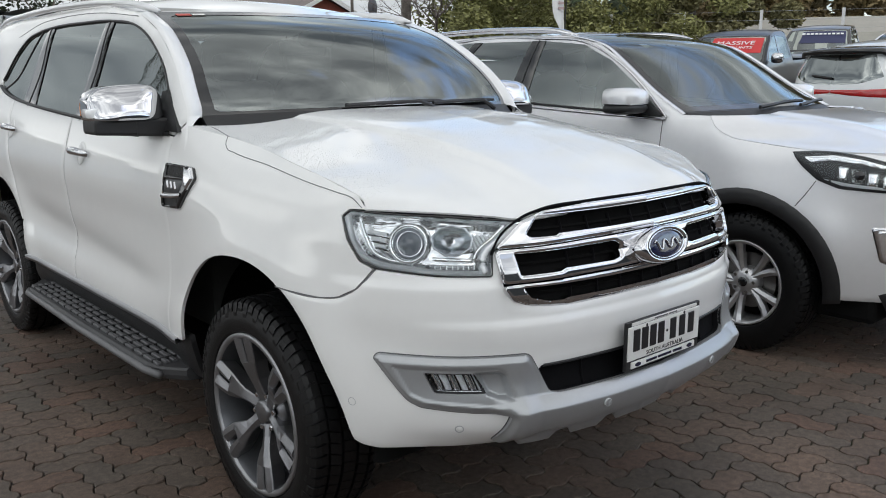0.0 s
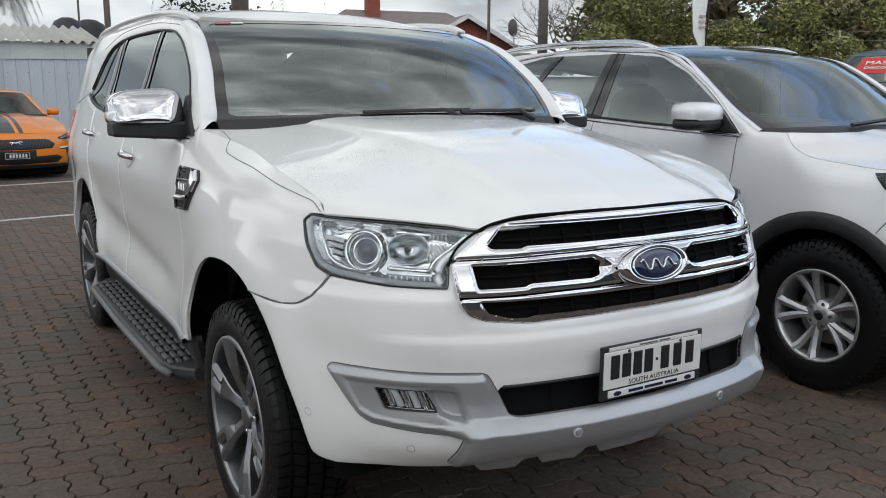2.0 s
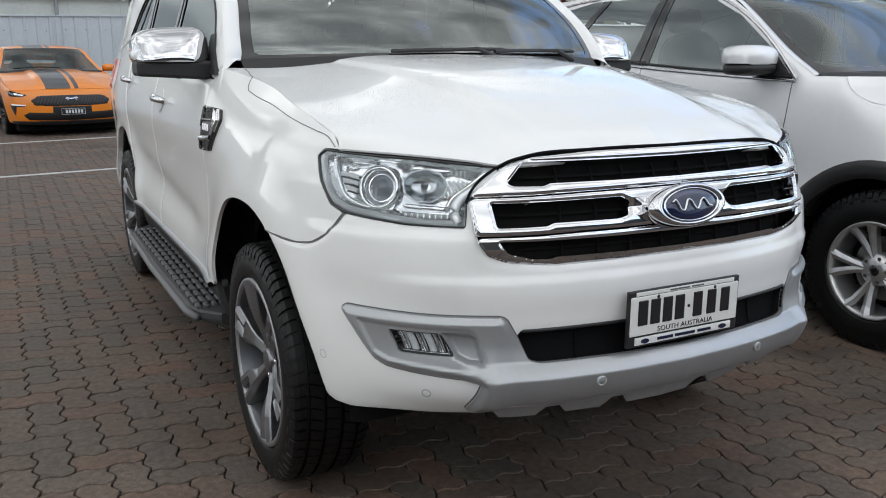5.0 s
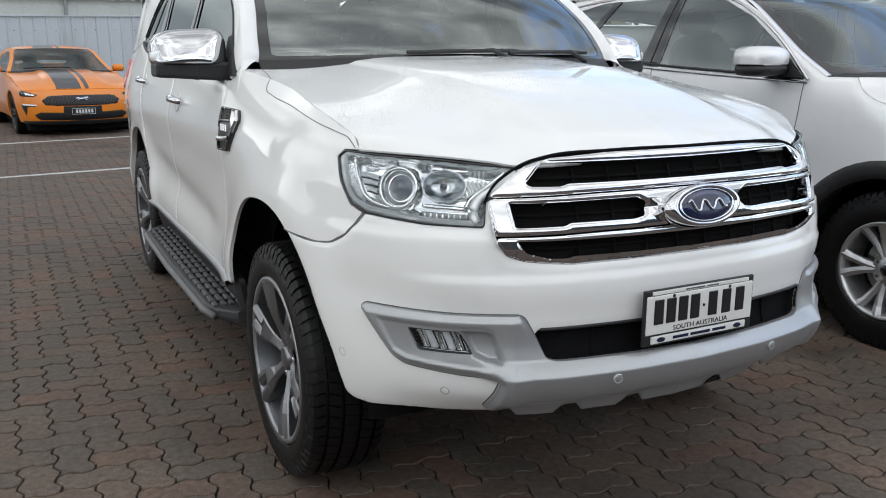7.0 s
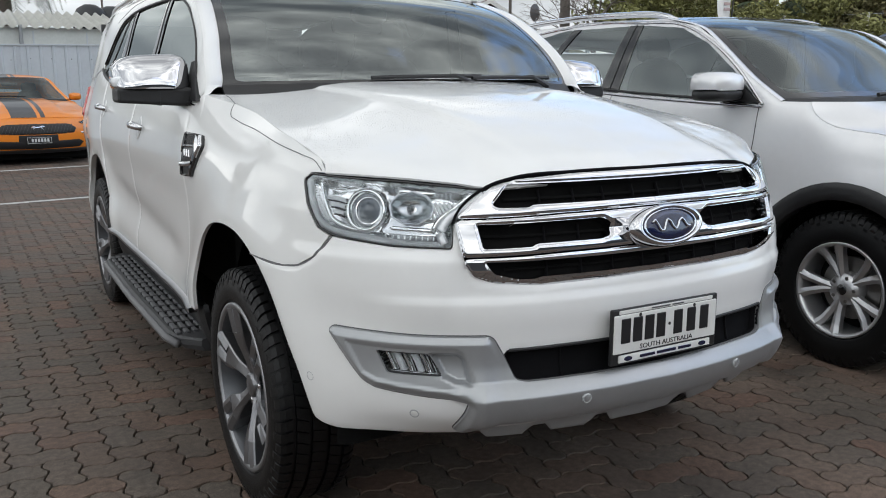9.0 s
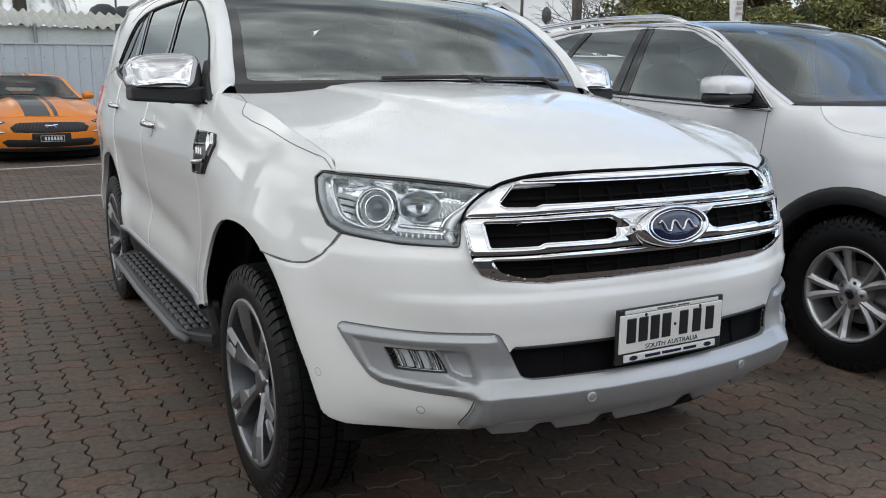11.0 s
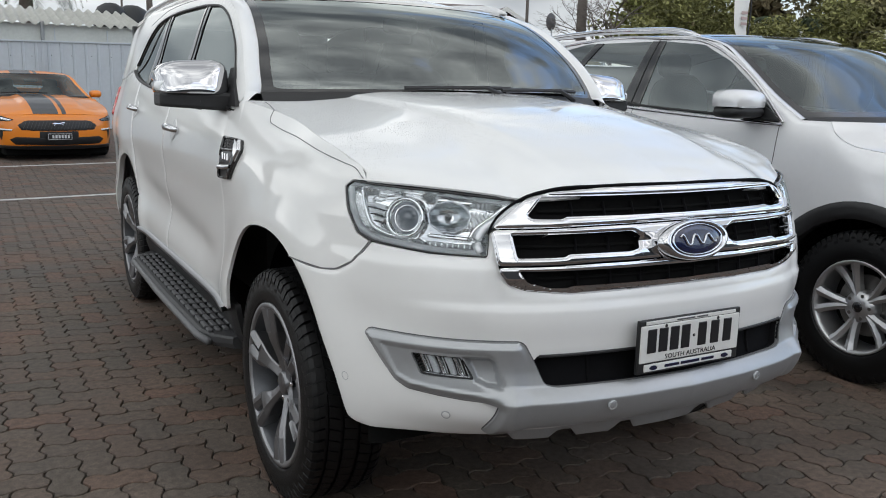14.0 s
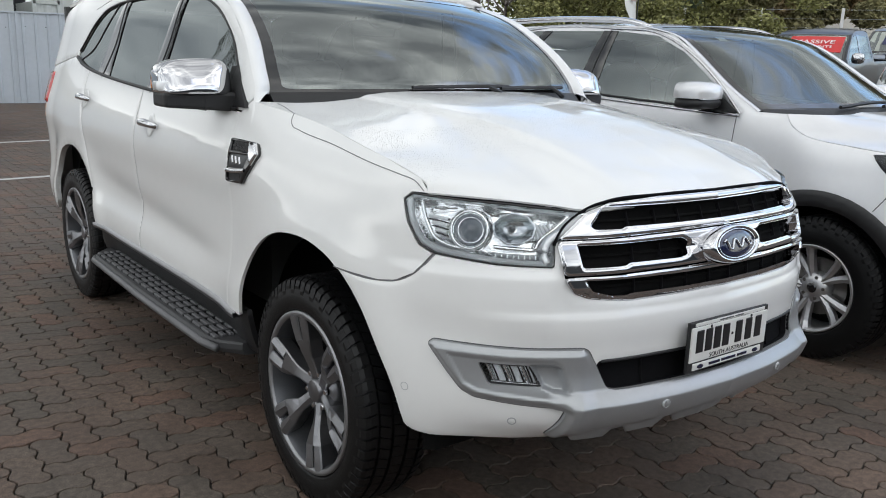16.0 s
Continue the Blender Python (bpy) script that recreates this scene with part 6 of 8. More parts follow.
def kia():
    root, skin, hood, screen, roof, sy, line, hubs = build_car(KIA)
    for sg in (-1, 1):
        side = lambda pts: [(sg * a, b) for a, b in line(pts)]
        for s, z in hubs:
            arc = lambda r, t0, t1: [(sg * (s + r * math.cos(t)), z + r * math.sin(t)) for t in np.linspace(t0, t1, 26)]
            patch("arch_cladding", skin, [arc(0.508, -0.05, math.pi + 0.05) + arc(0.425, math.pi + 0.10, -0.10)], BLACK, root, d=0.014, edge=0.01, depth=0.04, res=0.016, label="black plastic wheel arch cladding")
        patch("sill_cladding", skin, [side([(1.35, 0.44), (3.3, 0.44), (3.3, 0.28), (1.35, 0.28)])], BLACK, root, d=0.012, edge=0.01, depth=0.03, res=0.03)
        for seam in ([(1.46, 1.21), (1.455, 1.05), (1.47, 0.9), (1.455, 0.6), (1.44, 0.45)], [(2.58, 1.262), (2.60, 1.0), (2.61, 0.7), (2.60, 0.45)], [(3.55, 1.36), (3.60, 1.1), (3.5, 0.9), (3.28, 0.75), (3.22, 0.5)], [(0.585, 0.940), (0.62, 0.88), (0.665, 0.812)]):
            ribbon("panel_gap", skin, side(seam), 0.0022, INK, root, d=0.0012, depth=0.002, n=10)
        ribbon("window_trim", skin, side([(1.44, 1.205), (1.95, 1.222), (2.65, 1.255), (3.3, 1.31), (3.8, 1.39)]), 0.008, CHROME, root, d=0.008, depth=0.012, n=12)
        ribbon("window_trim", skin, side([(1.44, 1.215), (1.62, 1.37), (1.89, 1.545), (2.13, 1.642), (2.50, 1.678), (3.25, 1.682), (3.74, 1.60), (3.98, 1.47)]), 0.008, CHROME, root, d=0.008, depth=0.012, n=10)
        ribbon("window_seal", skin, side([(1.48, 1.232), (1.95, 1.246), (2.65, 1.28), (3.3, 1.335)]), 0.007, BLACK, root, d=0.002, depth=0.01, n=12)
        for poly in ([(2.54, 1.262), (2.72, 1.27), (2.60, 1.666), (2.48, 1.664)], [(3.38, 1.33), (3.44, 1.335), (3.16, 1.668), (3.08, 1.668)]):
            patch("door_pillar", skin, [side(poly)], GLOSSBLACK, root, d=-0.002, edge=0.002, depth=0.008, res=0.02)
        ribbon("pillar_gap", skin, side([(2.62, 1.265), (2.585, 1.45), (2.535, 1.668)]), 0.004, INK, root, d=0.002, depth=0.004)
        patch("mirror_sail", skin, [side([(1.46, 1.222), (1.64, 1.232), (1.63, 1.33)])], BLACK, root, d=0.006, edge=0.003, depth=0.012, res=0.015)
        # headlight
        lamp = hang("headlight", None, root, "clear swept-back headlight")
        outl = [(0.72, 1.072), (0.60, 1.083), (0.50, 1.082), (0.38, 1.065), (0.22, 1.02), (0.12, 0.96), (0.14, 0.90), (0.30, 0.90), (0.48, 0.91), (0.58, 0.945), (0.66, 1.01)]
        op = rounded(side(outl), 0.012)
        patch("lamp_bowl", skin, [op], INK, lamp, d=0.003, edge=0, depth=0.003, res=0.02)
        for inner, mt in (([(0.655, 1.052), (0.52, 1.066), (0.40, 1.052), (0.24, 1.008), (0.25, 0.995), (0.40, 1.030), (0.52, 1.042), (0.62, 1.030)], LAMP_GREY),
                          ([(0.56, 0.955), (0.47, 0.925), (0.30, 0.912), (0.16, 0.912), (0.16, 0.922), (0.30, 0.924), (0.46, 0.940)], LAMP_WHITE)):
            patch("reflector", skin, [rounded(side(inner), 0.006)], mt, lamp, d=0.008, edge=0.004, depth=0.004, res=0.010)
        for k in range(5):
            y, h = 0.47 - 0.062 * k, 0.985 - 0.012 * k
            patch("light_cell", skin, [rounded(side([(y + 0.026, h + 0.032), (y - 0.024, h + 0.028), (y - 0.020, h - 0.034), (y + 0.022, h - 0.030)]), 0.006)], LAMP_CHROME, lamp, d=0.012, edge=0.007, depth=0.008, res=0.007)
        disc_on("projector", skin, sg * sy(0.40), 0.978, [(0.0, 0.012), (0.02, 0.010), (0.028, 0.004), (0.031, 0.008), (0.034, 0.0)], GLOSSBLACK, lamp, d=0.014)
        patch("lens", skin, [op], CLEAR, lamp, d=0.024, edge=0.018, depth=0.004, res=0.016)
        # fog lamp
        fo = [(0.335, 0.735), (0.20, 0.740), (0.16, 0.56), (0.20, 0.53), (0.29, 0.57)]
        patch("fog_frame", skin, [rounded(side(fo), 0.012)], CHROME, root, d=0.008, edge=0.006, depth=0.012, res=0.008, label="chrome fog lamp frame")
        fi = [(0.24 + (a - 0.24) * 0.74, 0.64 + (b - 0.64) * 0.84) for a, b in fo]
        patch("fog_lamp", skin, [rounded(side(fi), 0.01)], LAMP_GREY, root, d=0.010, edge=0.002, depth=0.004, res=0.008)
        # mirror
        mir = hang("wing_mirror", None, root, "silver wing mirror with black base")
        X = lambda x: sg * x
        BACK = Matrix.Translation((0, 0.05, 0))
        cap = shell([pill(X(1.0), 1.315, 0.03, 0.02, 1.49), pill(X(1.0), 1.315, 0.095, 0.050, 1.505), pill(X(1.0), 1.314, 0.115, 0.062, 1.54), pill(X(1.0), 1.313, 0.12, 0.066, 1.60), pill(X(1.0), 1.313, 0.115, 0.064, 1.67)])
        bmesh.ops.bisect_plane(cap, geom=cap.verts[:] + cap.edges[:] + cap.faces[:], plane_co=(0, 0, 1.288), plane_no=(0, 0, -1), clear_outer=True)
        part("mirror_cap", cap, SILVER, mir, m=BACK, smooth=True)
        part("mirror_base", shell([pill(X(0.997), 1.265, 0.08, 0.018, 1.50), pill(X(0.997), 1.264, 0.112, 0.030, 1.53), pill(X(0.992), 1.262, 0.120, 0.036, 1.60), pill(X(0.992), 1.262, 0.11, 0.034, 1.67)]), BLACK, mir, m=BACK, smooth=True)
        part("mirror_arm", shell([pill(X(0.93), 1.258, 0.06, 0.02, 1.53), pill(X(0.92), 1.255, 0.07, 0.024, 1.58), pill(X(0.92), 1.255, 0.06, 0.02, 1.64)]), BLACK, mir, m=BACK, smooth=True)
        part("turn_signal", box(min(X(1.08), X(0.96)), max(X(1.08), X(0.96)), 1.500, 1.53, 1.284, 1.292, 0.002), LAMP_WHITE, mir, m=BACK)
        rail = [(sg * 0.665, 2.28, 1.685), (sg * 0.66, 2.42, 1.718), (sg * 0.655, 2.8, 1.742), (sg * 0.65, 3.3, 1.746), (sg * 0.64, 3.9, 1.718), (sg * 0.62, 4.3, 1.665)]
        part("roof_rail", tube(curve3(rail, 5), [0.010] + [0.019] * 24 + [0.010], 8), CHROME, root, "bright roof rail", smooth=True)
        patch("tail_light", skin, [side([(4.25, 1.15), (4.62, 1.15), (4.62, 0.95), (4.35, 0.97)])], RED, root, d=0.01, edge=0.008, depth=0.02, res=0.02)
        for y, h in ((2.42, 1.11), (3.42, 1.15)):
            f = frame_on(skin, sg * sy(y), h)
            part("door_handle", tube(curve3([(-0.10, 0, 0.0), (-0.09, 0, 0.03), (0, 0, 0.038), (0.09, 0, 0.03), (0.10, 0, 0.0)], 5), 0.011, 8), SILVER, root, m=f, smooth=True)
    lower = [(0, 0.46), (0.45, 0.46), (0.75, 0.44), (0.86, 0.40), (0.80, 0.30), (0, 0.26)]
    patch("lower_bumper", skin, [half(lower)], BLACK, root, d=0.010, edge=0.008, depth=0.03, res=0.02)
    patch("grille", skin, [rounded(half([(0, 0.94), (0.38, 0.93), (0.44, 0.86), (0.36, 0.78), (0, 0.77)]), 0.02)], GLOSSBLACK, root, d=0.008, edge=0.008, depth=0.02, res=0.02)
    for a, b in ((-0.42, 0.22), (0.1, 0.78)):
        pts = [tuple(screen(np.array([a + (b - a) * k / 8]), np.array([-0.02 + 0.05 * math.sin(k / 8 * 1.8)]), 0.025)[0]) for k in range(9)]
        part("wiper", tube(pts, 0.011, 6), BLACK, root)
    patch("glass_label", screen, [[(-0.70, 0.62), (-0.62, 0.62), (-0.62, 0.70), (-0.70, 0.70)]], PLATE_WHITE, root, d=-0.003, edge=0, depth=0.001, res=0.02)
    part("headlining", box(-0.58, 0.58, 2.45, 4.2, 1.655, 1.665), MATS["headlining"], root)


kia()


ORANGE = mat("orange_paint", (0.72, 0.21, 0.010), 0.35, coat=0.6, var=0.02, scale=4)
STRIPE = mat("black_stripe", (0.03, 0.03, 0.034), 0.35, coat=0.6, var=0.08, scale=6)
NAVY = mat("dark_blue_paint", (0.008, 0.011, 0.018), 0.3, coat=0.3, var=0.06, scale=4)
PEARL = mat("pearl_paint", (0.74, 0.76, 0.77), 0.3, coat=1.0, var=0.015, scale=4)
MUSTANG = dict(
    name="coupe", label="orange two-door coupe with black bonnet stripes by the fence", pose=pose(-0.50, 13.25, 0, 0, 0, 6), paint=ORANGE, res=0.03,
    plan=[(0, 0.0), (0.35, 0.03), (0.62, 0.10), (0.80, 0.24), (0.89, 0.5), (0.93, 0.8), (0.945, 1.3), (0.93, 2.4), (0.95, 3.4), (0.93, 4.2), (0.8, 4.65), (0, 4.78)],
    front=[(0.12, -0.12), (0.3, -0.02), (0.45, 0), (0.6, -0.01), (0.72, -0.05), (0.85, -0.16)],
    doors=[(0.2, -0.05), (0.4, -0.01), (0.6, 0), (0.8, -0.01), (0.95, -0.04), (1.0, -0.07), (1.2, -0.17), (1.37, -0.25), (1.47, -0.38)],
    fender=[(0.2, -0.05), (0.4, -0.01), (0.6, 0), (0.75, -0.01), (0.85, -0.04), (0.93, -0.09), (1.05, -0.25)],
    split=(0.5, 1.0, 1.6, 2.1), hubs=[(0.95, 0.345), (3.67, 0.345)], arch=0.37, tyre=(0.345, 0.26, 0.245), sill=0.24, bottom=0.22,
    nose=[(0, 0.745), (0.4, 0.745), (0.7, 0.735)], hood_edge=[(0.30, 0.735), (0.6, 0.82), (1.0, 0.90), (1.4, 0.955), (1.6, 0.975)],
    pillar=[(1.68, 1.0), (1.95, 1.14), (2.2, 1.275), (2.42, 1.375)], roof_edge=[(2.7, 1.405), (3.1, 1.395), (3.6, 1.29), (4.1, 1.11)],
    dlo=[(1.82, 0.99), (3.2, 1.02), (3.5, 1.09), (3.3, 1.25), (2.8, 1.34), (2.45, 1.32), (2.1, 1.18)],
    hood_back=(1.0, 1.45), roof_end=4.0, wheel=plain_wheel(5, RIM_DARK, True), blunt=0.2, dome=0.03, inset=0.06, bow=0.2, seat_back=0.1, screen=glass("clear_screen", (0.42, 0.50, 0.47), 1.7))


def mustang():
    root, skin, hood, screen, roof, sy, line, hubs = build_car(MUSTANG)
    black = mat("coupe_black", (0.008, 0.008, 0.009), 0.45, var=0.1)
    grille = hang("grille", None, root, "black honeycomb grille")
    patch("grille_panel", skin, [rounded(half([(0, 0.665), (0.50, 0.655), (0.615, 0.575), (0.545, 0.49), (0, 0.478)]), 0.02)], black, grille, d=0.006, edge=0.01, depth=0.02, res=0.02)
    for k in range(-10, 11):
        ribbon("grille_bar", skin, [(k * 0.05 - 0.03, 0.50), (k * 0.05, 0.57), (k * 0.05 + 0.03, 0.64)], 0.004, STRIPE, grille, d=0.010, depth=0.004, n=3)
    patch("centre_panel", skin, [half([(0, 0.478), (0.29, 0.482), (0.30, 0.27), (0, 0.265)])], black, root, d=0.004, edge=0.003, depth=0.01, res=0.03)
    patch("lower_intake", skin, [half([(0, 0.372), (0.64, 0.392), (0.74, 0.345), (0.66, 0.270), (0, 0.255)])], black, root, d=0.007, edge=0.004, depth=0.01, res=0.03)
    patch("splitter", skin, [half([(0, 0.25), (0.6, 0.25), (1.0, 0.255), (1.0, 0.215), (0, 0.20)])], black, root, d=0.035, edge=0.004, depth=0.06, res=0.03)
    horse = [(-0.105, 0.004, 0), (-0.07, 0.018, 0), (-0.03, 0.010, 0), (0.02, 0.012, 0), (0.06, 0.026, 0), (0.10, 0.016, 0)]
    f = frame_on(skin, 0, 0.59, 0.02)
    badge = hang("badge", None, root, "bright metal grille badge")
    part("badge_bar", tube(curve3(horse, 4), [0.004] + [0.011] * 19 + [0.003], 6), CHROME, badge, m=f)
    for x, dx in ((-0.05, -0.03), (0.04, 0.035)):
        part("badge_stroke", tube([(x, 0.008, 0), (x + dx, -0.022, 0)], [0.007, 0.004], 6), CHROME, badge, m=f)
    plate = hang("number_plate", None, root, "black number plate with pale border")
    part("plate_panel", box(-0.185, 0.185, -0.035, -0.012, 0.345, 0.452, 0.004), black, plate)
    rim = mat("plate_border", (0.55, 0.56, 0.57), 0.5, var=0.05)
    for x0, x1, z0, z1 in ((-0.178, 0.178, 0.441, 0.446), (-0.178, 0.178, 0.351, 0.356), (-0.178, -0.173, 0.351, 0.446), (0.173, 0.178, 0.351, 0.446)):
        part("plate_edge", box(x0, x1, -0.038, -0.03, z0, z1), rim, plate)
    for k in range(6):
        part("plate_bar", box(-0.118 + 0.046 * k, -0.088 + 0.046 * k, -0.038, -0.03, 0.372, 0.426, 0.002), rim, plate)
    for poly in ([(-0.40, 0.01), (0.02, 0.01), (0.02, 0.995), (-0.40, 0.995)], [(0.08, 0.01), (0.15, 0.01), (0.15, 0.995), (0.08, 0.995)]):
        patch("bonnet_stripe", hood, [[(a, b) for a, b in poly]], STRIPE, root, d=0.003, edge=0, depth=0.003, res=0.03)
        patch("roof_stripe", roof, [[(a * 1.2, b) for a, b in poly]], STRIPE, root, d=0.004, edge=0, depth=0.004, res=0.05)
    for sg in (-1, 1):
        side = lambda pts: [(sg * a, b) for a, b in pts]
        lamp = hang("headlight", None, root, "narrow angry headlight")
        lp = rounded(side([(0.66, 0.665), (0.80, 0.70), (0.98, 0.735), (1.06, 0.70), (1.0, 0.64), (0.72, 0.635)]), 0.01)
        patch("lamp_bowl", skin, [lp], INK, lamp, d=0.004, edge=0, depth=0.004, res=0.02)
        patch("reflector", skin, [rounded(side([(0.70, 0.662), (0.82, 0.69), (0.97, 0.715), (0.99, 0.66), (0.74, 0.645)]), 0.01)], LAMP_GREY, lamp, d=0.008, edge=0.003, depth=0.003, res=0.015)
        patch("lens", skin, [lp], CLEAR, lamp, d=0.018, edge=0.012, depth=0.002, res=0.02)
        patch("fog_slot", skin, [side([(0.68, 0.50), (0.98, 0.515), (1.0, 0.49), (0.90, 0.33), (0.86, 0.40), (0.84, 0.475), (0.70, 0.48)])], black, root, d=0.004, edge=0.003, depth=0.006, res=0.02)
        patch("fog_strip", skin, [side([(0.68, 0.512), (0.96, 0.525), (0.95, 0.502), (0.69, 0.492)])], LAMP_WHITE, root, d=0.010, edge=0.004, depth=0.006, res=0.012)
        ribbon("bonnet_crease", skin, side([(1.1, 0.79), (1.5, 0.87), (1.9, 0.93)]), 0.003, INK, root, d=0.001, depth=0.002)
        mir = hang("wing_mirror", None, root, "orange wing mirror")
        part("mirror_cap", shell([pill(sg * 1.02, 1.05, w, h, y) for y, w, h in ((1.86, 0.03, 0.02), (1.88, 0.09, 0.055), (1.95, 0.105, 0.068), (2.0, 0.10, 0.065))]), ORANGE, mir, smooth=True)
        part("mirror_arm", box(min(sg * 0.86, sg * 0.98), max(sg * 0.86, sg * 0.98), 1.93, 1.99, 0.985, 1.015, 0.01), GLOSSBLACK, mir)
    pts = [tuple(screen(np.array([-0.75 + 0.9 * k / 8]), np.array([0.04 + 0.03 * math.sin(k / 8 * 3.0)]), 0.03)[0]) for k in range(9)]
    part("wiper", tube(pts, 0.012, 6), BLACK, root)
    ring = [(-0.37 + 0.18 * math.cos(t), 2.25 - 0.07 * math.sin(t), 0.98 + 0.16 * math.sin(t)) for t in np.linspace(0, 2 * math.pi, 25)]
    part("steering_wheel", tube(ring, 0.016, 6), DASH, root)
    part("rear_view_mirror", box(-0.12, 0.12, 2.32, 2.35, 1.24, 1.30, 0.02), BLACK, root)


mustang()

WAGON = dict(
    name="white_suv", label="white crossover with black roof spoiler parked tail-on", pose=pose(13.56, 2.41, 0.42, -3.3, 0, 73.8), paint=PEARL, res=0.03,
    plan=[(0, 0.0), (0.3, 0.02), (0.55, 0.085), (0.72, 0.20), (0.82, 0.37), (0.88, 0.58), (0.91, 0.85), (0.92, 1.3), (0.925, 2.4), (0.915, 3.2), (0.89, 3.9), (0.82, 4.25), (0.62, 4.42), (0, 4.48)],
    front=KIA["front"], doors=[(0.25, -0.06), (0.45, -0.02), (0.6, 0), (0.75, -0.012), (0.95, 0.0), (1.1, -0.02), (1.2, -0.05), (1.4, -0.14), (1.55, -0.22), (1.62, -0.27), (1.7, -0.36)],
    fender=KIA["fender"], split=KIA["split"], glass=glass("pale_glass", (0.80, 0.85, 0.84), 1.5), hubs=[(0.9, 0.36), (3.57, 0.36)], arch=0.42, tyre=(0.358, 0.225, 0.22), sill=0.36, bottom=0.32,
    nose=[(0, 0.95), (0.3, 0.96), (0.6, 1.0)], hood_edge=[(0.40, 1.04), (0.60, 1.05), (0.80, 1.07), (1.02, 1.10), (1.13, 1.14), (1.18, 1.19)],
    pillar=[(1.36, 1.19), (1.62, 1.32), (1.95, 1.50), (2.15, 1.575), (2.40, 1.61)], roof_edge=[(2.8, 1.63), (3.2, 1.63), (3.8, 1.58), (4.2, 1.50)],
    dlo=[(1.5, 1.16), (1.95, 1.17), (2.65, 1.20), (3.3, 1.26), (3.75, 1.34), (3.6, 1.50), (3.2, 1.585), (2.55, 1.59), (2.25, 1.56), (1.97, 1.45), (1.68, 1.28)],
    hood_back=(1.19, 1.02), roof_end=4.25, wheel=plain_wheel(5, ALLOY, True), blunt=0.2)


def white_suv():
    root, skin, hood, screen, roof, sy, line, hubs = build_car(WAGON)
    end = float(np.hypot(*np.diff(np.array(WAGON["plan"]), axis=0).T).sum())
    for m in (False, True):
        patch("rear_glass", skin, [rounded([(end - 0.74, 1.22), (end - 0.4, 1.14), (end, 1.12), (end, 1.50), (end - 0.60, 1.50)], 0.03)], TINT, root, d=0.006, edge=0.004, depth=0.01, res=0.03, mirror=m)
        patch("tail_light", skin, [rounded([(end - 1.05, 1.08), (end - 0.2, 1.06), (end, 1.055), (end, 1.015), (end - 0.3, 0.99), (end - 1.0, 0.95)], 0.02)], RED, root, d=0.012, edge=0.008, depth=0.02, res=0.02, mirror=m, label="red tail light")
    part("wiper", tube([tuple(skin(np.array([end]), np.array([1.2]), 0.03)[0]), tuple(skin(np.array([end - 0.3]), np.array([1.23]), 0.03)[0])], 0.015, 6), BLACK, root)
    rows = []
    for x, lift in ((-0.66, -0.05), (-0.60, -0.012), (-0.3, 0.0), (0.0, 0.004), (0.3, 0.0), (0.60, -0.012), (0.66, -0.05)):
        y = 4.40 - 0.35 * x * x
        rows.append([(x, y - 0.32, 1.600 + lift), (x, y, 1.585 + lift), (x, y + 0.03, 1.570 + lift), (x, y + 0.02, 1.520 + lift), (x, y - 0.12, 1.500 + lift), (x, y - 0.32, 1.53 + lift)])
    part("spoiler", shell(rows), GLOSSBLACK, root, "gloss black roof spoiler", smooth=True)
    for sg in (-1, 1):
        for y, h in ((2.42, 1.05), (3.35, 1.10)):
            part("door_handle", tube(curve3([(-0.10, 0, 0.0), (-0.09, 0, 0.03), (0, 0, 0.038), (0.09, 0, 0.03), (0.10, 0, 0.0)], 5), 0.011, 8), PEARL, root, m=frame_on(skin, sg * sy(y), h), smooth=True)
        for seam in ([(1.46, 1.15), (1.455, 1.0), (1.455, 0.6), (1.44, 0.45)], [(2.58, 1.19), (2.60, 0.9), (2.60, 0.45)]):
            ribbon("panel_gap", skin, [(sg * a, b) for a, b in line(seam)], 0.003, INK, root, d=0.0015, depth=0.002, n=8)
        mir = part("wing_mirror", shell([pill(sg * 1.0, 1.24, w, h, y) for y, w, h in ((1.50, 0.03, 0.02), (1.52, 0.09, 0.055), (1.58, 0.105, 0.068), (1.66, 0.10, 0.065))]), PEARL, root, smooth=True)
    return root


tail_on = white_suv()
facing = copy_thing(tail_on, pose(15.0, 5.2, 0.51, 3.3, 0, -82))
tagged(facing, "white crossover parked facing out beside the trucks")
beside = copy_thing(tail_on, pose(5.85, 2.1, 0))
tagged(beside, "white crossover parked beside the silver wagon")

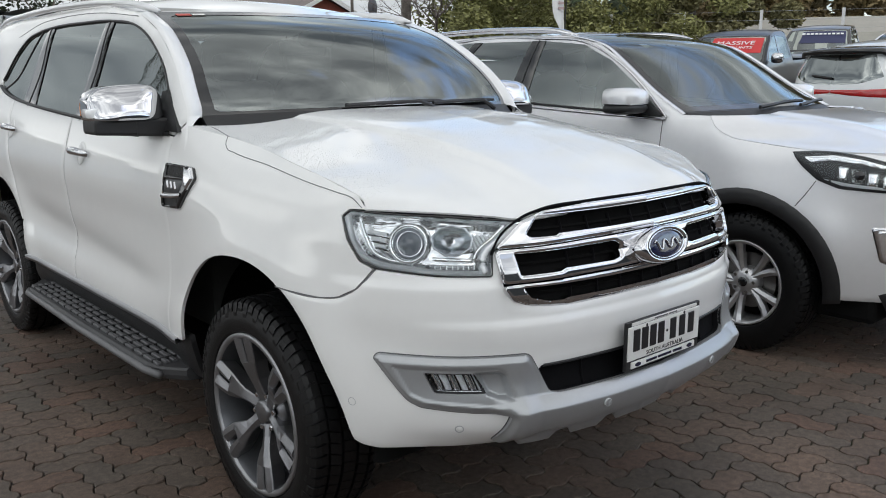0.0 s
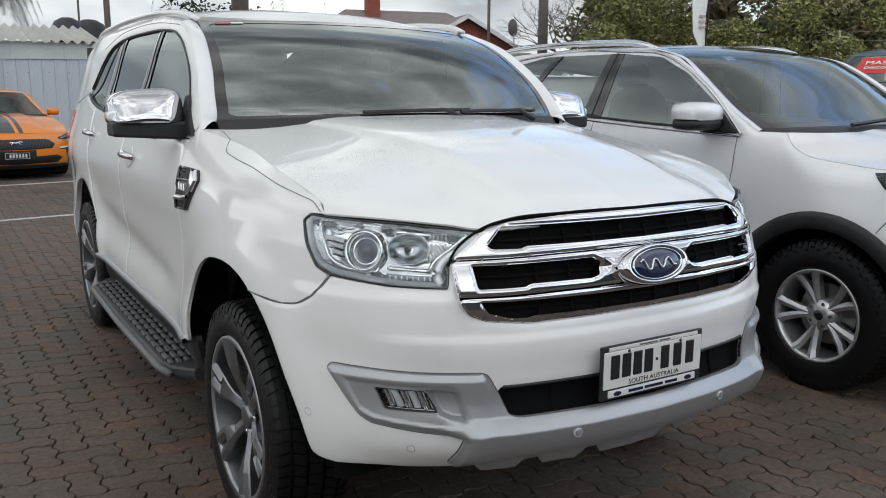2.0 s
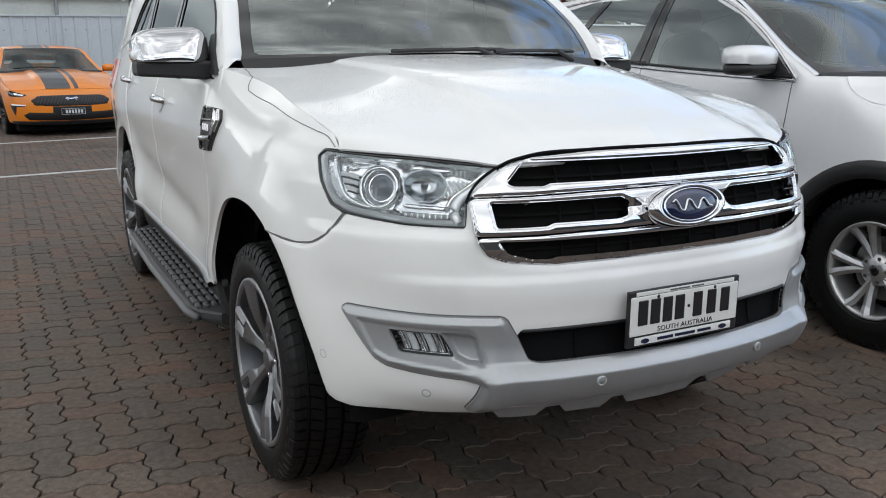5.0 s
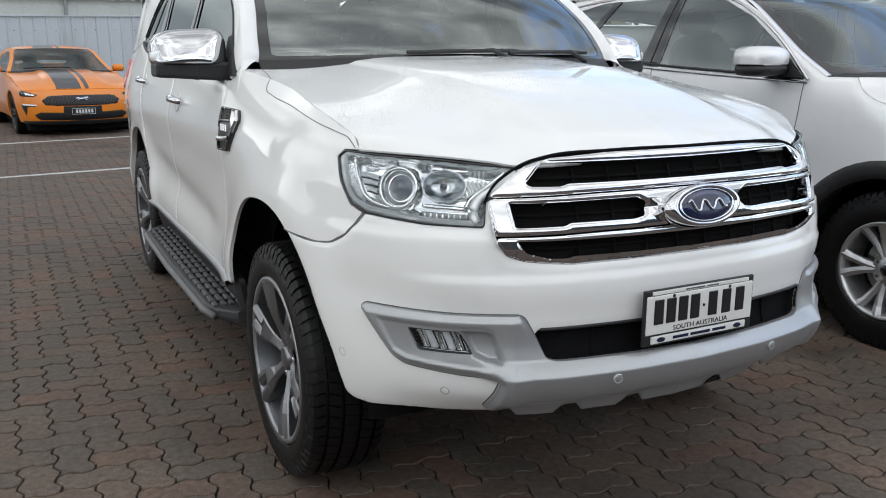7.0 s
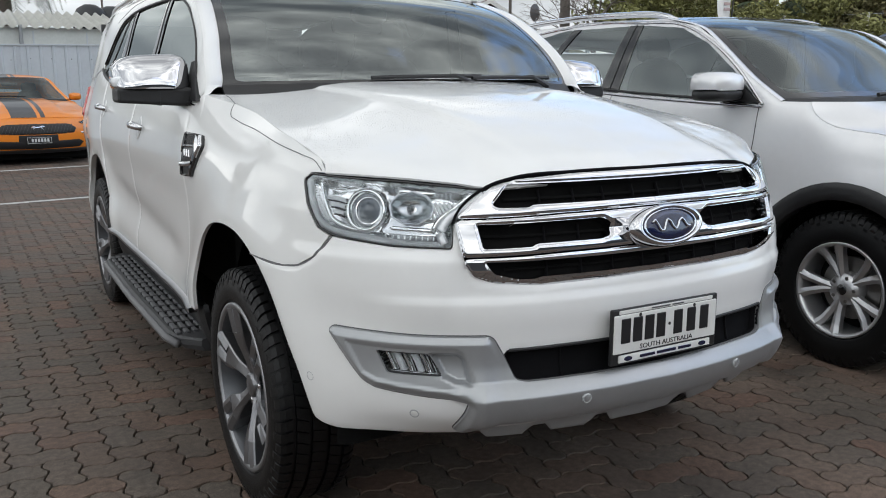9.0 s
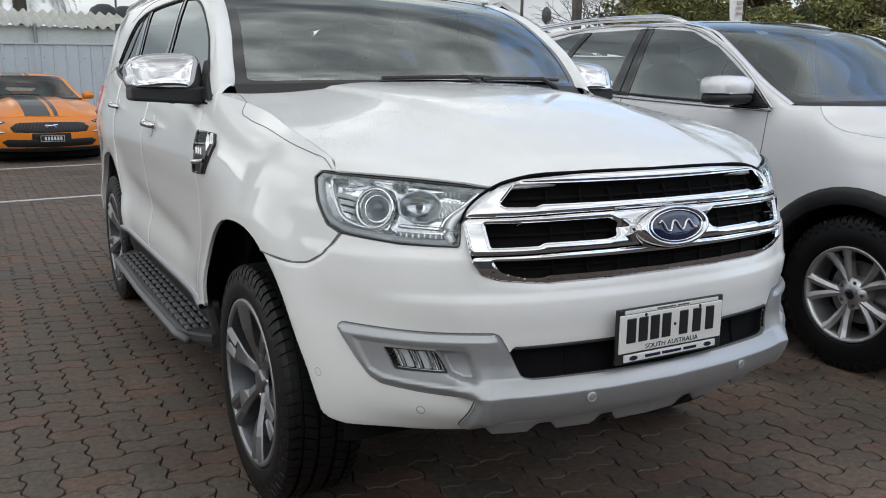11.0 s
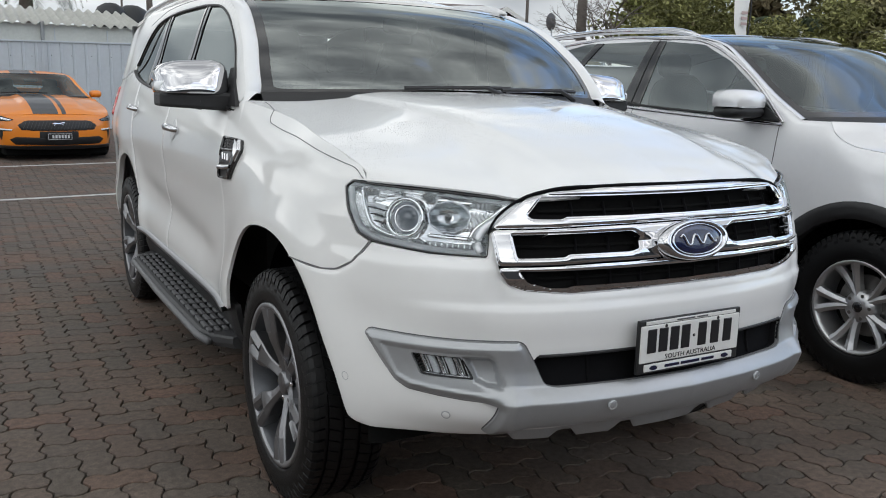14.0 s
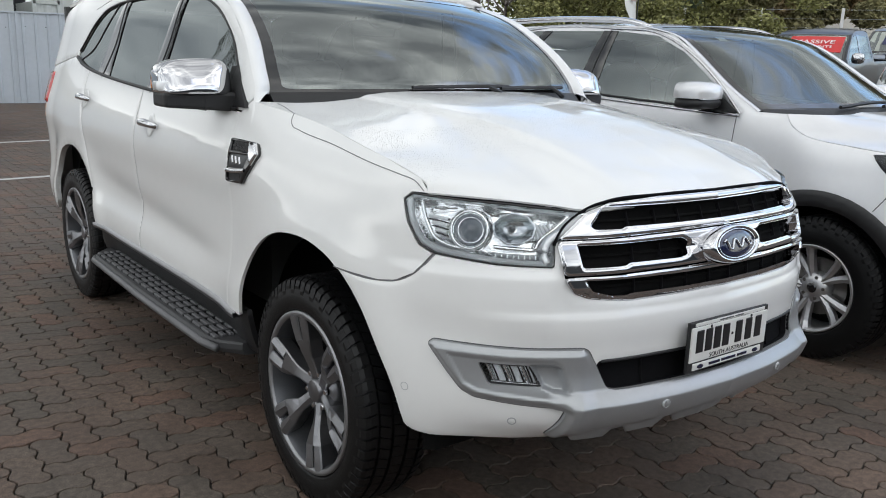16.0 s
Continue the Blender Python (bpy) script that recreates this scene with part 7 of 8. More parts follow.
UTE = dict(
    name="utility_truck", label="dark blue dual-cab utility with a sale banner in the windscreen", category="truck", pose=pose(15.6, 8.2, 0.30, 0, 0, -40), paint=NAVY, res=0.045,
    plan=[(0, 0.0), (0.35, 0.02), (0.6, 0.09), (0.76, 0.22), (0.85, 0.42), (0.89, 0.7), (0.91, 1.3), (0.92, 2.4), (0.92, 3.6), (0.91, 4.8), (0.88, 5.15), (0.7, 5.25), (0, 5.27)],
    front=[(0.3, -0.12), (0.45, -0.02), (0.6, 0.0), (0.8, -0.01), (1.0, -0.04), (1.15, -0.12)],
    doors=[(0.3, -0.05), (0.6, 0), (0.9, -0.005), (1.1, -0.02), (1.2, -0.04), (1.45, -0.12), (1.7, -0.20), (1.78, -0.25), (1.85, -0.34)],
    fender=[(0.3, -0.05), (0.6, 0), (0.9, -0.005), (1.05, -0.03), (1.15, -0.09), (1.3, -0.26)],
    split=(0.5, 1.0, 1.5, 1.9), hubs=[(0.92, 0.38), (4.14, 0.38)], arch=0.46, tyre=(0.38, 0.255, 0.225), sill=0.48, bottom=0.40,
    nose=[(0, 1.05), (0.3, 1.05), (0.6, 1.06)], hood_edge=[(0.40, 1.08), (0.7, 1.11), (1.0, 1.14), (1.25, 1.17)],
    pillar=[(1.35, 1.20), (1.6, 1.36), (1.9, 1.55), (2.15, 1.70)], roof_edge=[(2.6, 1.78), (3.1, 1.78), (3.30, 1.73), (3.42, 1.15), (4.2, 1.13), (5.1, 1.13)],
    dlo=[(1.55, 1.20), (2.4, 1.21), (3.25, 1.23), (3.2, 1.66), (2.5, 1.71), (2.2, 1.66), (1.9, 1.48)],
    hood_back=(1.21, 1.15), roof_end=3.3, wheel=plain_wheel(6, ALLOY), blunt=0.3, glass=glass("ute_glass", (0.25, 0.30, 0.33), 1.7))
BANNER_RED = mat("banner_red", (0.55, 0.03, 0.03), 0.5, var=0.05, scale=10)
BANNER_BLUE = mat("banner_blue", (0.022, 0.026, 0.085), 0.5, var=0.05, scale=10)
BANNER_WHITE = mat("banner_white", (0.8, 0.8, 0.8), 0.5, var=0.03, scale=10)


def ute(pose_m, name, label, paint, banner, words):
    sp = dict(UTE, pose=pose_m, label=label, paint=paint, name=name)
    root, skin, hood, screen, roof, sy, line, hubs = build_car(sp)
    part("tray", box(-0.78, 0.78, 3.45, 5.15, 0.75, 0.80), BLACK, root)
    patch("grille", skin, [rounded(half([(0, 0.98), (0.5, 0.97), (0.5, 0.75), (0, 0.72)]), 0.03)], CHROME, root, d=0.01, edge=0.01, depth=0.02, res=0.04)
    sign = hang("banner", None, root, "sale banner in the windscreen")
    patch("banner_sheet", screen, [[(-0.50, 0.36), (0.90, 0.36), (0.92, 0.90), (-0.52, 0.90)]], banner, sign, d=0.006, edge=0, depth=0.002, res=0.08)
    f = frame_on(screen, 0.20, 0.60, 0.016)
    for k, w in enumerate(words):
        if w.startswith("#"):
            for j in range(int(w[1:])):
                part("banner_bar", box(-0.5 + 0.1 * j, -0.43 + 0.1 * j, 0.10 - 0.2 * k, 0.17 - 0.2 * k, 0.0, 0.004), BANNER_WHITE, sign, m=f)
        else:
            letters("banner_words", w, 0.18 - 0.065 * k, BANNER_WHITE, sign, f @ Matrix.Translation((0, 0.01 - 0.15 * k, 0.0)), 1.15, 0.002)
    for sg in (-1, 1):
        patch("headlight", skin, [rounded([(sg * a, b) for a, b in ((0.58, 0.99), (1.0, 1.02), (1.02, 0.88), (0.62, 0.84))], 0.02)], LAMP_GREY, root, d=0.01, edge=0.01, depth=0.02, res=0.04)
        patch("door_pillar", skin, [[(sg * a, b) for a, b in line([(2.42, 1.21), (2.56, 1.212), (2.52, 1.70), (2.44, 1.70)])]], GLOSSBLACK, root, d=-0.002, edge=0, depth=0.006, res=0.06)
        part("wing_mirror", shell([pill(sg * 1.02, 1.28, w, h, y) for y, w, h in ((1.55, 0.05, 0.04), (1.58, 0.11, 0.10), (1.66, 0.11, 0.10))]), CHROME, root, smooth=True)


ute(pose(12.35, 7.6, 0.35, 3.3, 0, -77), "utility_truck", UTE["label"], NAVY, BANNER_RED, ("MASSIVE", "DISCOUNTS"))
ute(pose(18.1, 8.34, 0.68, 3.3, 0, -73), "utility_truck", "black dual-cab utility with a blue windscreen banner", mat("black_paint", (0.012, 0.013, 0.016), 0.3, coat=1.0, var=0.06, scale=4), BANNER_BLUE, ("#10",))


# ---- ground ----
def rise(x, y):
    """The yard climbs gently past the parked row."""
    return 0.06 * max(0.0, x - 6.5)


def ground():
    xs = [-400, -120, -40, -15, -5, 0, 6.5, 10, 15, 25, 40, 120, 400]
    ys = [-400, -100, -30, -10, -3.45, 0, 10, 25, 60, 150, 400]
    verts = [(x, y, -0.0105 + rise(min(x, 40), y)) for y in ys for x in xs]
    n = len(xs)
    faces = [(j * n + i, j * n + i + 1, (j + 1) * n + i + 1, (j + 1) * n + i) for j in range(len(ys) - 1) for i in range(n - 1)]
    m = bpy.data.materials.new("jointing_sand")
    m.use_nodes = True
    nt = m.node_tree
    nn, l = nt.nodes, nt.links
    b = nn["Principled BSDF"]
    b.inputs["Roughness"].default_value = 0.9
    co, t1, t2, r1, mix = (nn.new(k) for k in ("ShaderNodeTexCoord", "ShaderNodeTexNoise", "ShaderNodeTexNoise", "ShaderNodeValToRGB", "ShaderNodeMix"))
    mix.data_type = "RGBA"
    t1.inputs["Scale"].default_value, t1.inputs["Detail"].default_value = 1.3, 6
    t2.inputs["Scale"].default_value, t2.inputs["Detail"].default_value = 60, 4
    l.new(co.outputs["Object"], t1.inputs[0])
    l.new(co.outputs["Object"], t2.inputs[0])
    r1.color_ramp.elements[0].position, r1.color_ramp.elements[1].position = 0.56, 0.70
    l.new(t1.outputs[0], r1.inputs[0])
    l.new(r1.outputs[0], mix.inputs[0])
    mix.inputs[6].default_value, mix.inputs[7].default_value = (0.016, 0.013, 0.010, 1), (0.024, 0.026, 0.010, 1)
    l.new(mix.outputs[2], b.inputs["Base Color"])
    far = mat("far_paving", (0.075, 0.063, 0.055), 0.85, var=0.18, scale=1.5, bump=0.4, bump_scale=30)
    me = mesh_of("ground", verts, faces, m, False)
    me.materials.append(far)
    for p in me.polygons:
        c = p.center
        near = -5 < c.x < 6.5 and -3.5 < c.y < 25
        p.material_index = 0 if near else 1
    tagged(hang("ground", me, None), "paved car yard of worn brown interlocking pavers", "ground", kind="structure")


def paver_material():
    m = bpy.data.materials.new("worn_pavers")
    m.use_nodes = True
    nt = m.node_tree
    n, l = nt.nodes, nt.links
    b = n["Principled BSDF"]
    co, geo, oi = n.new("ShaderNodeTexCoord"), n.new("ShaderNodeNewGeometry"), n.new("ShaderNodeObjectInfo")
    add = n.new("ShaderNodeMath")
    add.operation = "ADD"
    l.new(geo.outputs["Random Per Island"], add.inputs[0])
    l.new(oi.outputs["Random"], add.inputs[1])
    fr = n.new("ShaderNodeMath")
    fr.operation = "FRACT"
    l.new(add.outputs[0], fr.inputs[0])
    ramp = n.new("ShaderNodeValToRGB")
    cr = ramp.color_ramp
    cr.elements[0].position, cr.elements[0].color = 0.0, (0.076, 0.062, 0.050, 1)
    cr.elements[1].position, cr.elements[1].color = 1.0, (0.114, 0.069, 0.051, 1)
    for p, c in ((0.25, (0.092, 0.072, 0.058, 1)), (0.5, (0.102, 0.070, 0.053, 1)), (0.7, (0.086, 0.068, 0.055, 1)), (0.85, (0.108, 0.071, 0.053, 1))):
        e = cr.elements.new(p)
        e.color = c
    l.new(fr.outputs[0], ramp.inputs[0])
    pos = geo.outputs["Position"]
    grit, stain, speck = n.new("ShaderNodeTexNoise"), n.new("ShaderNodeTexNoise"), n.new("ShaderNodeTexNoise")
    for t, s, d in ((grit, 260, 3), (stain, 1.7, 6), (speck, 38, 5)):
        t.inputs["Scale"].default_value, t.inputs["Detail"].default_value = s, d
        l.new(pos, t.inputs[0])
    last = ramp.outputs[0]
    for t, lo, hi in ((grit, 0.55, 1.45), (stain, 0.62, 1.38), (speck, 0.70, 1.30)):
        mr, sc = n.new("ShaderNodeMapRange"), n.new("ShaderNodeVectorMath")
        mr.inputs[1].default_value, mr.inputs[2].default_value, mr.inputs[3].default_value, mr.inputs[4].default_value = 0.3, 0.7, lo, hi
        sc.operation = "SCALE"
        l.new(t.outputs[0], mr.inputs[0])
        l.new(last, sc.inputs[0])
        l.new(mr.outputs[0], sc.inputs[3])
        last = sc.outputs[0]
    l.new(last, b.inputs["Base Color"])
    rr = n.new("ShaderNodeMapRange")
    rr.inputs[1].default_value, rr.inputs[2].default_value, rr.inputs[3].default_value, rr.inputs[4].default_value = 0.35, 0.65, 0.62, 0.9
    l.new(stain.outputs[0], rr.inputs[0])
    l.new(rr.outputs[0], b.inputs["Roughness"])
    bp = n.new("ShaderNodeBump")
    bp.inputs["Strength"].default_value, bp.inputs["Distance"].default_value = 0.6, 0.0012
    l.new(grit.outputs[0], bp.inputs["Height"])
    l.new(bp.outputs[0], b.inputs["Normal"])
    return m


def zig(t):
    """The stepped edge of the interlocking shape over one unit."""
    k = t % 1.0
    return 0.0100 * np.interp(k, (0, 0.16, 0.34, 0.66, 0.84, 1.0), (0, 0.75, 1.0, -1.0, -0.75, 0))


def paver_shape(upright):
    """Top outline, chamfer and skirt of one paver, centred; two units long."""
    M = 0.11
    w, h = (1, 2) if upright else (2, 1)
    ts = (0.0, 0.16, 0.34, 0.66, 0.84)
    ring = [((t + i) * M, zig(t)) for i in range(w) for t in ts]
    ring += [(w * M + zig(t), (t + i) * M) for i in range(h) for t in ts]
    top = [((t + i) * M, h * M + zig(t)) for i in range(w) for t in ts] + [(w * M, h * M)]
    ring += top[:0:-1]
    lef = [(zig(t), (t + i) * M) for i in range(h) for t in ts] + [(0.0, h * M)]
    ring += lef[:0:-1]
    r = np.array(ring) - np.array((w * M / 2, h * M / 2))
    a, b = r - np.roll(r, 1, 0), np.roll(r, -1, 0) - r
    a, b = a / np.linalg.norm(a, axis=1, keepdims=True), b / np.linalg.norm(b, axis=1, keepdims=True)
    inward = np.c_[-(a + b)[:, 1], (a + b)[:, 0]]
    inward /= np.maximum((inward * np.c_[-b[:, 1], b[:, 0]]).sum(1, keepdims=True), 0.25)
    rows = []
    for inset, z in ((0.0052, 0.0), (0.0036, -0.0016), (0.0028, -0.0045), (0.0026, -0.012)):
        rows.append(np.c_[r + inward * inset, np.full(len(r), z)])
    n = len(r)
    faces = [tuple(range(n))] + [(k * n + i, (k + 1) * n + i, (k + 1) * n + (i + 1) % n, k * n + (i + 1) % n) for k in range(3) for i in range(n)]
    return np.concatenate(rows), faces


def pavers():
    M, mt = 0.11, paver_material()
    shapes = {k: paver_shape(k) for k in (False, True)}
    meshes = {k: mesh_of("paver", *shapes[k], mt, False) for k in shapes}
    floor = thing("paving", label="herringbone paving of brown zigzag pavers", category="paving", kind="structure")
    rng = random.Random(5)
    verts, faces, count = [], [], 0
    near = lambda x, y: (-2.05 < x < -0.98 and 0.55 < y < 2.25) or (0.45 < x < 1.55 and -0.25 < y < 1.0) or (-0.2 < x < 0.45 and -0.42 < y < 0.1)

    def regions(x, y):
        return (-5.0 < x < 6.5 and -3.5 < y < 9.5) or (-4.5 < x < 4.0 and 9.5 <= y < 22.4)

    for j in range(-33, 205):
        for i in range(-48, 62):
            t = (i - j + 3) % 4
            if t not in (0, 3):
                continue
            up = t == 3
            cx, cy = (i + (0.5 if up else 1.0)) * M - 0.015, (j + (1.0 if up else 0.5)) * M + 0.07
            if not regions(cx, cy):
                continue
            dz, ax, ay = rng.uniform(-0.0015, 0.0012), rng.uniform(-0.009, 0.009), rng.uniform(-0.009, 0.009)
            if near(cx, cy):
                ob = new("paver", meshes[up])
                ob.parent = floor
                ob.matrix_basis = Matrix.Translation((cx, cy, dz)) @ Euler((ax, ay, rng.uniform(-0.01, 0.01))).to_matrix().to_4x4()
                count += 1
                continue
            v, f = shapes[up]
            base = len(verts)
            if cy > 9.5:
                v, f = v[:len(v) // 2], f[:1 + (len(f) - 1) // 3]
            verts.extend((cx + a, cy + b, c + dz + a * ay + b * ax) for a, b, c in v)
            faces.extend(tuple(k + base for k in q) for q in f)
    me = bpy.data.meshes.new("paver_field")
    me.from_pydata(verts, [], faces)
    me.update()
    me.materials.append(mt)
    tagged(hang("paver_field", me, floor), kind="stuff")


def ribbons_on_ground():
    paint = mat("line_paint", (0.46, 0.46, 0.45), 0.7, var=0.25, scale=18, bump=0.2, bump_scale=120)
    for name, x0, y0, x1, y1 in (("bay_line", -4.2, 8.28, 3.6, 9.42), ("bay_line", -4.2, 12.0, 3.8, 13.45)):
        a, b = Vector((x0, y0, 0.0025)), Vector((x1, y1, 0.0025))
        t = (b - a).normalized()
        s = Vector((-t.y, t.x, 0)) * 0.05
        bm = bmesh.new()
        n = 40
        rows = [[bm.verts.new(a + (b - a) * k / n + s * w + Vector((0, 0, z))) for w, z in ((-1, -0.004), (-0.9, 0.0), (0.9, 0.0), (1, -0.004))] for k in range(n + 1)]
        for p, q in zip(rows, rows[1:]):
            for i in range(3):
                bm.faces.new((p[i], q[i], q[i + 1], p[i + 1]))
        bmesh.ops.recalc_face_normals(bm, faces=bm.faces[:])
        tagged(part(name, bm, paint, None), "thin worn white parking bay line", "road marking", kind="structure")


# ---- fence, sheds and houses ----
STEEL = mat("grey_steel_sheet", (0.46, 0.50, 0.54), 0.5, metal=0.1, var=0.06, scale=1.5, rough_var=0.08)
PALE = mat("pale_sheet", (0.50, 0.52, 0.50), 0.6, var=0.1, scale=2)


def fence():
    f = thing("fence", label="tall grey ribbed steel sheet fence", category="fence")
    y, top = 22.45, 2.22
    for k in range(11):
        x0 = -11.9 + 2.37 * k
        verts, faces = [], []
        prof = [(0.0, 0), (0.11, 0), (0.125, -0.03), (0.165, -0.03), (0.18, 0), (0.2965, 0)]
        xs = [(x0 + 0.2965 * i + a, d) for i in range(8) for a, d in prof[:-1]] + [(x0 + 2.37, 0)]
        for x, d in xs:
            zt = top + 0.016 * x
            verts += [(x, y + d, 0.0), (x, y + d, zt)]
        faces = [(2 * i, 2 * i + 2, 2 * i + 3, 2 * i + 1) for i in range(len(xs) - 1)]
        hang("sheet", mesh_of("sheet", verts, faces, STEEL, False), f)
        part("post", box(x0 - 0.03, x0 + 0.03, y - 0.045, y + 0.03, 0, top + 0.016 * x0 + 0.01, 0.004), STEEL, f)
        bm = box(0, 2.37, -0.045, 0.03, -0.02, 0.02, 0.005)
        for v in bm.verts:
            v.co.z += 0.016 * v.co.x
        part("top_rail", bm, STEEL, f, m=Matrix.Translation((x0, y, top + 0.016 * x0)))
        for i in range(5):
            part("screw", lathe([(0.0, -0.012), (0.011, -0.010), (0.013, 0.0)], 8), INK, f, m=Matrix.Translation((x0 + 0.2 + 0.48 * i, y - 0.032, top - 0.34 + 0.016 * x0)) @ Matrix.Rotation(math.pi / 2, 4, "Z"))


def corrugated(x0, x1, y0, z0, y1, z1, pitch, amp, n_per=8):
    n = int((x1 - x0) / pitch * n_per)
    verts = []
    for i in range(n + 1):
        x = x0 + (x1 - x0) * i / n
        w = amp * math.sin(2 * math.pi * (x - x0) / pitch)
        verts += [(x, y0, z0 + w), (x, y1, z1 + w), (x, y0, z0 + w - 0.012), (x, y1, z1 + w - 0.012)]
    faces = []
    for i in range(n):
        a, b = 4 * i, 4 * i + 4
        faces += [(a, b, b + 1, a + 1), (a + 2, a + 3, b + 3, b + 2), (a, a + 2, b + 2, b)]
    return verts, faces


def sheds():
    s = thing("shed", label="low shed with corrugated cement roof behind the fence", category="shed")
    roof = mat("cement_sheet", (0.43, 0.43, 0.40), 0.85, var=0.18, scale=1.2, bump=0.3, bump_scale=40)
    v, f = corrugated(-9.0, 2.55, 23.0, 2.70, 26.5, 3.32, 0.262, 0.052)
    hang("roof", mesh_of("roof", v, f, roof), s)
    part("wall", box(-8.9, 2.42, 23.15, 26.4, 0, 2.70), PALE, s)
    part("downpipe", tube([(0.02, 23.06, 2.2), (0.02, 23.06, 2.75)], 0.05, 8), mat("downpipe", (0.25, 0.26, 0.27), 0.6, var=0.1), s)
    for k in range(9):
        part("rib", box(-8.8 + 1.3 * k, -8.77 + 1.3 * k, 23.12, 23.16, 0, 2.6), STEEL, s)
    for x0, x1, y, z, c in ((3.0, 3.62, 23.6, 2.66, PALE), (3.75, 4.45, 24.2, 3.02, PALE), (4.5, 7.4, 24.8, 3.06, STEEL)):
        t = thing("storage_container", label="grey ribbed steel storage container behind the fence", category="container", group="storage containers")
        verts, faces = [], []
        n = int((x1 - x0) / 0.07)
        for i in range(n + 1):
            d = 0.03 if (i // 2) % 2 else 0.0
            x = x0 + (x1 - x0) * i / n
            verts += [(x, y + d, 0.0), (x, y + d, z - 0.1)]
        faces = [(2 * i, 2 * i + 2, 2 * i + 3, 2 * i + 1) for i in range(n)]
        hang("front_wall", mesh_of("front_wall", verts, faces, c, False), t)
        part("shell", box(x0, x1, y + 0.04, y + 2.4, 0, z - 0.05), c, t)
        part("top_beam", box(x0 - 0.03, x1 + 0.03, y - 0.03, y + 0.06, z - 0.12, z, 0.01), c, t)
        for x in (x0, x1):
            part("corner_post", box(x - 0.05, x + 0.05, y - 0.03, y + 0.08, 0, z, 0.01), c, t)
    dark = mat("black_tank", (0.02, 0.022, 0.025), 0.5, var=0.2, scale=6)
    for x, y, r in ((2.25, 26.9, 0.5), (2.95, 27.3, 0.55)):
        b = thing("water_tank", label="black domed plastic water tank behind the sheds", category="water tank", group="water tanks")
        part("tank", lathe([(0.0, 0.62), (r * 0.35, 0.60), (r * 0.75, 0.48), (r, 0.25), (r * 1.02, 0.0), (r, -3.0)], 28), dark, b, m=Matrix.Translation((x, y, 3.02)) @ TO_Z, smooth=True)
        part("rib_band", lathe([(r * 1.02, -0.03), (r * 1.05, 0.0), (r * 1.02, 0.03)], 28), dark, b, m=Matrix.Translation((x, y, 2.95)) @ TO_Z, smooth=True)
    for x, y, r in ((3.6, 27.5, 0.9), (5.0, 28.0, 1.0), (6.3, 28.2, 1.1)):
        b = thing("carport", label="dark arched canopy roof behind the containers", category="canopy", group="canopies")
        vv = [(x + r * math.cos(t), y + k, 2.9 + 0.55 * r * math.sin(t)) for k in (0, 3) for t in np.linspace(0, math.pi, 17)]
        hang("canopy_roof", mesh_of("canopy_roof", vv, [(i, i + 1, i + 18, i + 17) for i in range(16)], mat("canopy_sheet", (0.12, 0.13, 0.13), 0.7, var=0.2, scale=2)), b)
        for k in (-1, 1):
            part("canopy_post", tube([(x + k * r * 0.98, y, 0), (x + k * r * 0.98, y, 2.95)], 0.05, 8), STEEL, b)


def pole(x, y, h, r, label, arm=False):
    p = thing("power_pole", Matrix.Translation((x, y, rise(x, y))), label, "pole")
    wood = mat("grey_timber", (0.16, 0.14, 0.125), 0.85, var=0.25, scale=8, bump=0.5, bump_scale=60)
    part("shaft", tube([(0, 0, 0), (0, 0, h * 0.5), (0, 0, h)], [r, r * 0.9, r * 0.8], 12), wood, p, smooth=True)
    part("cap", lathe([(0.0, 0.02), (r * 0.6, 0.015), (r * 0.82, 0.0)], 12), STEEL, p, m=Matrix.Translation((0, 0, h)) @ TO_Z)
    if arm:
        part("cross_arm", box(-0.9, 0.9, -0.05, 0.05, h - 0.6, h - 0.5), wood, p)


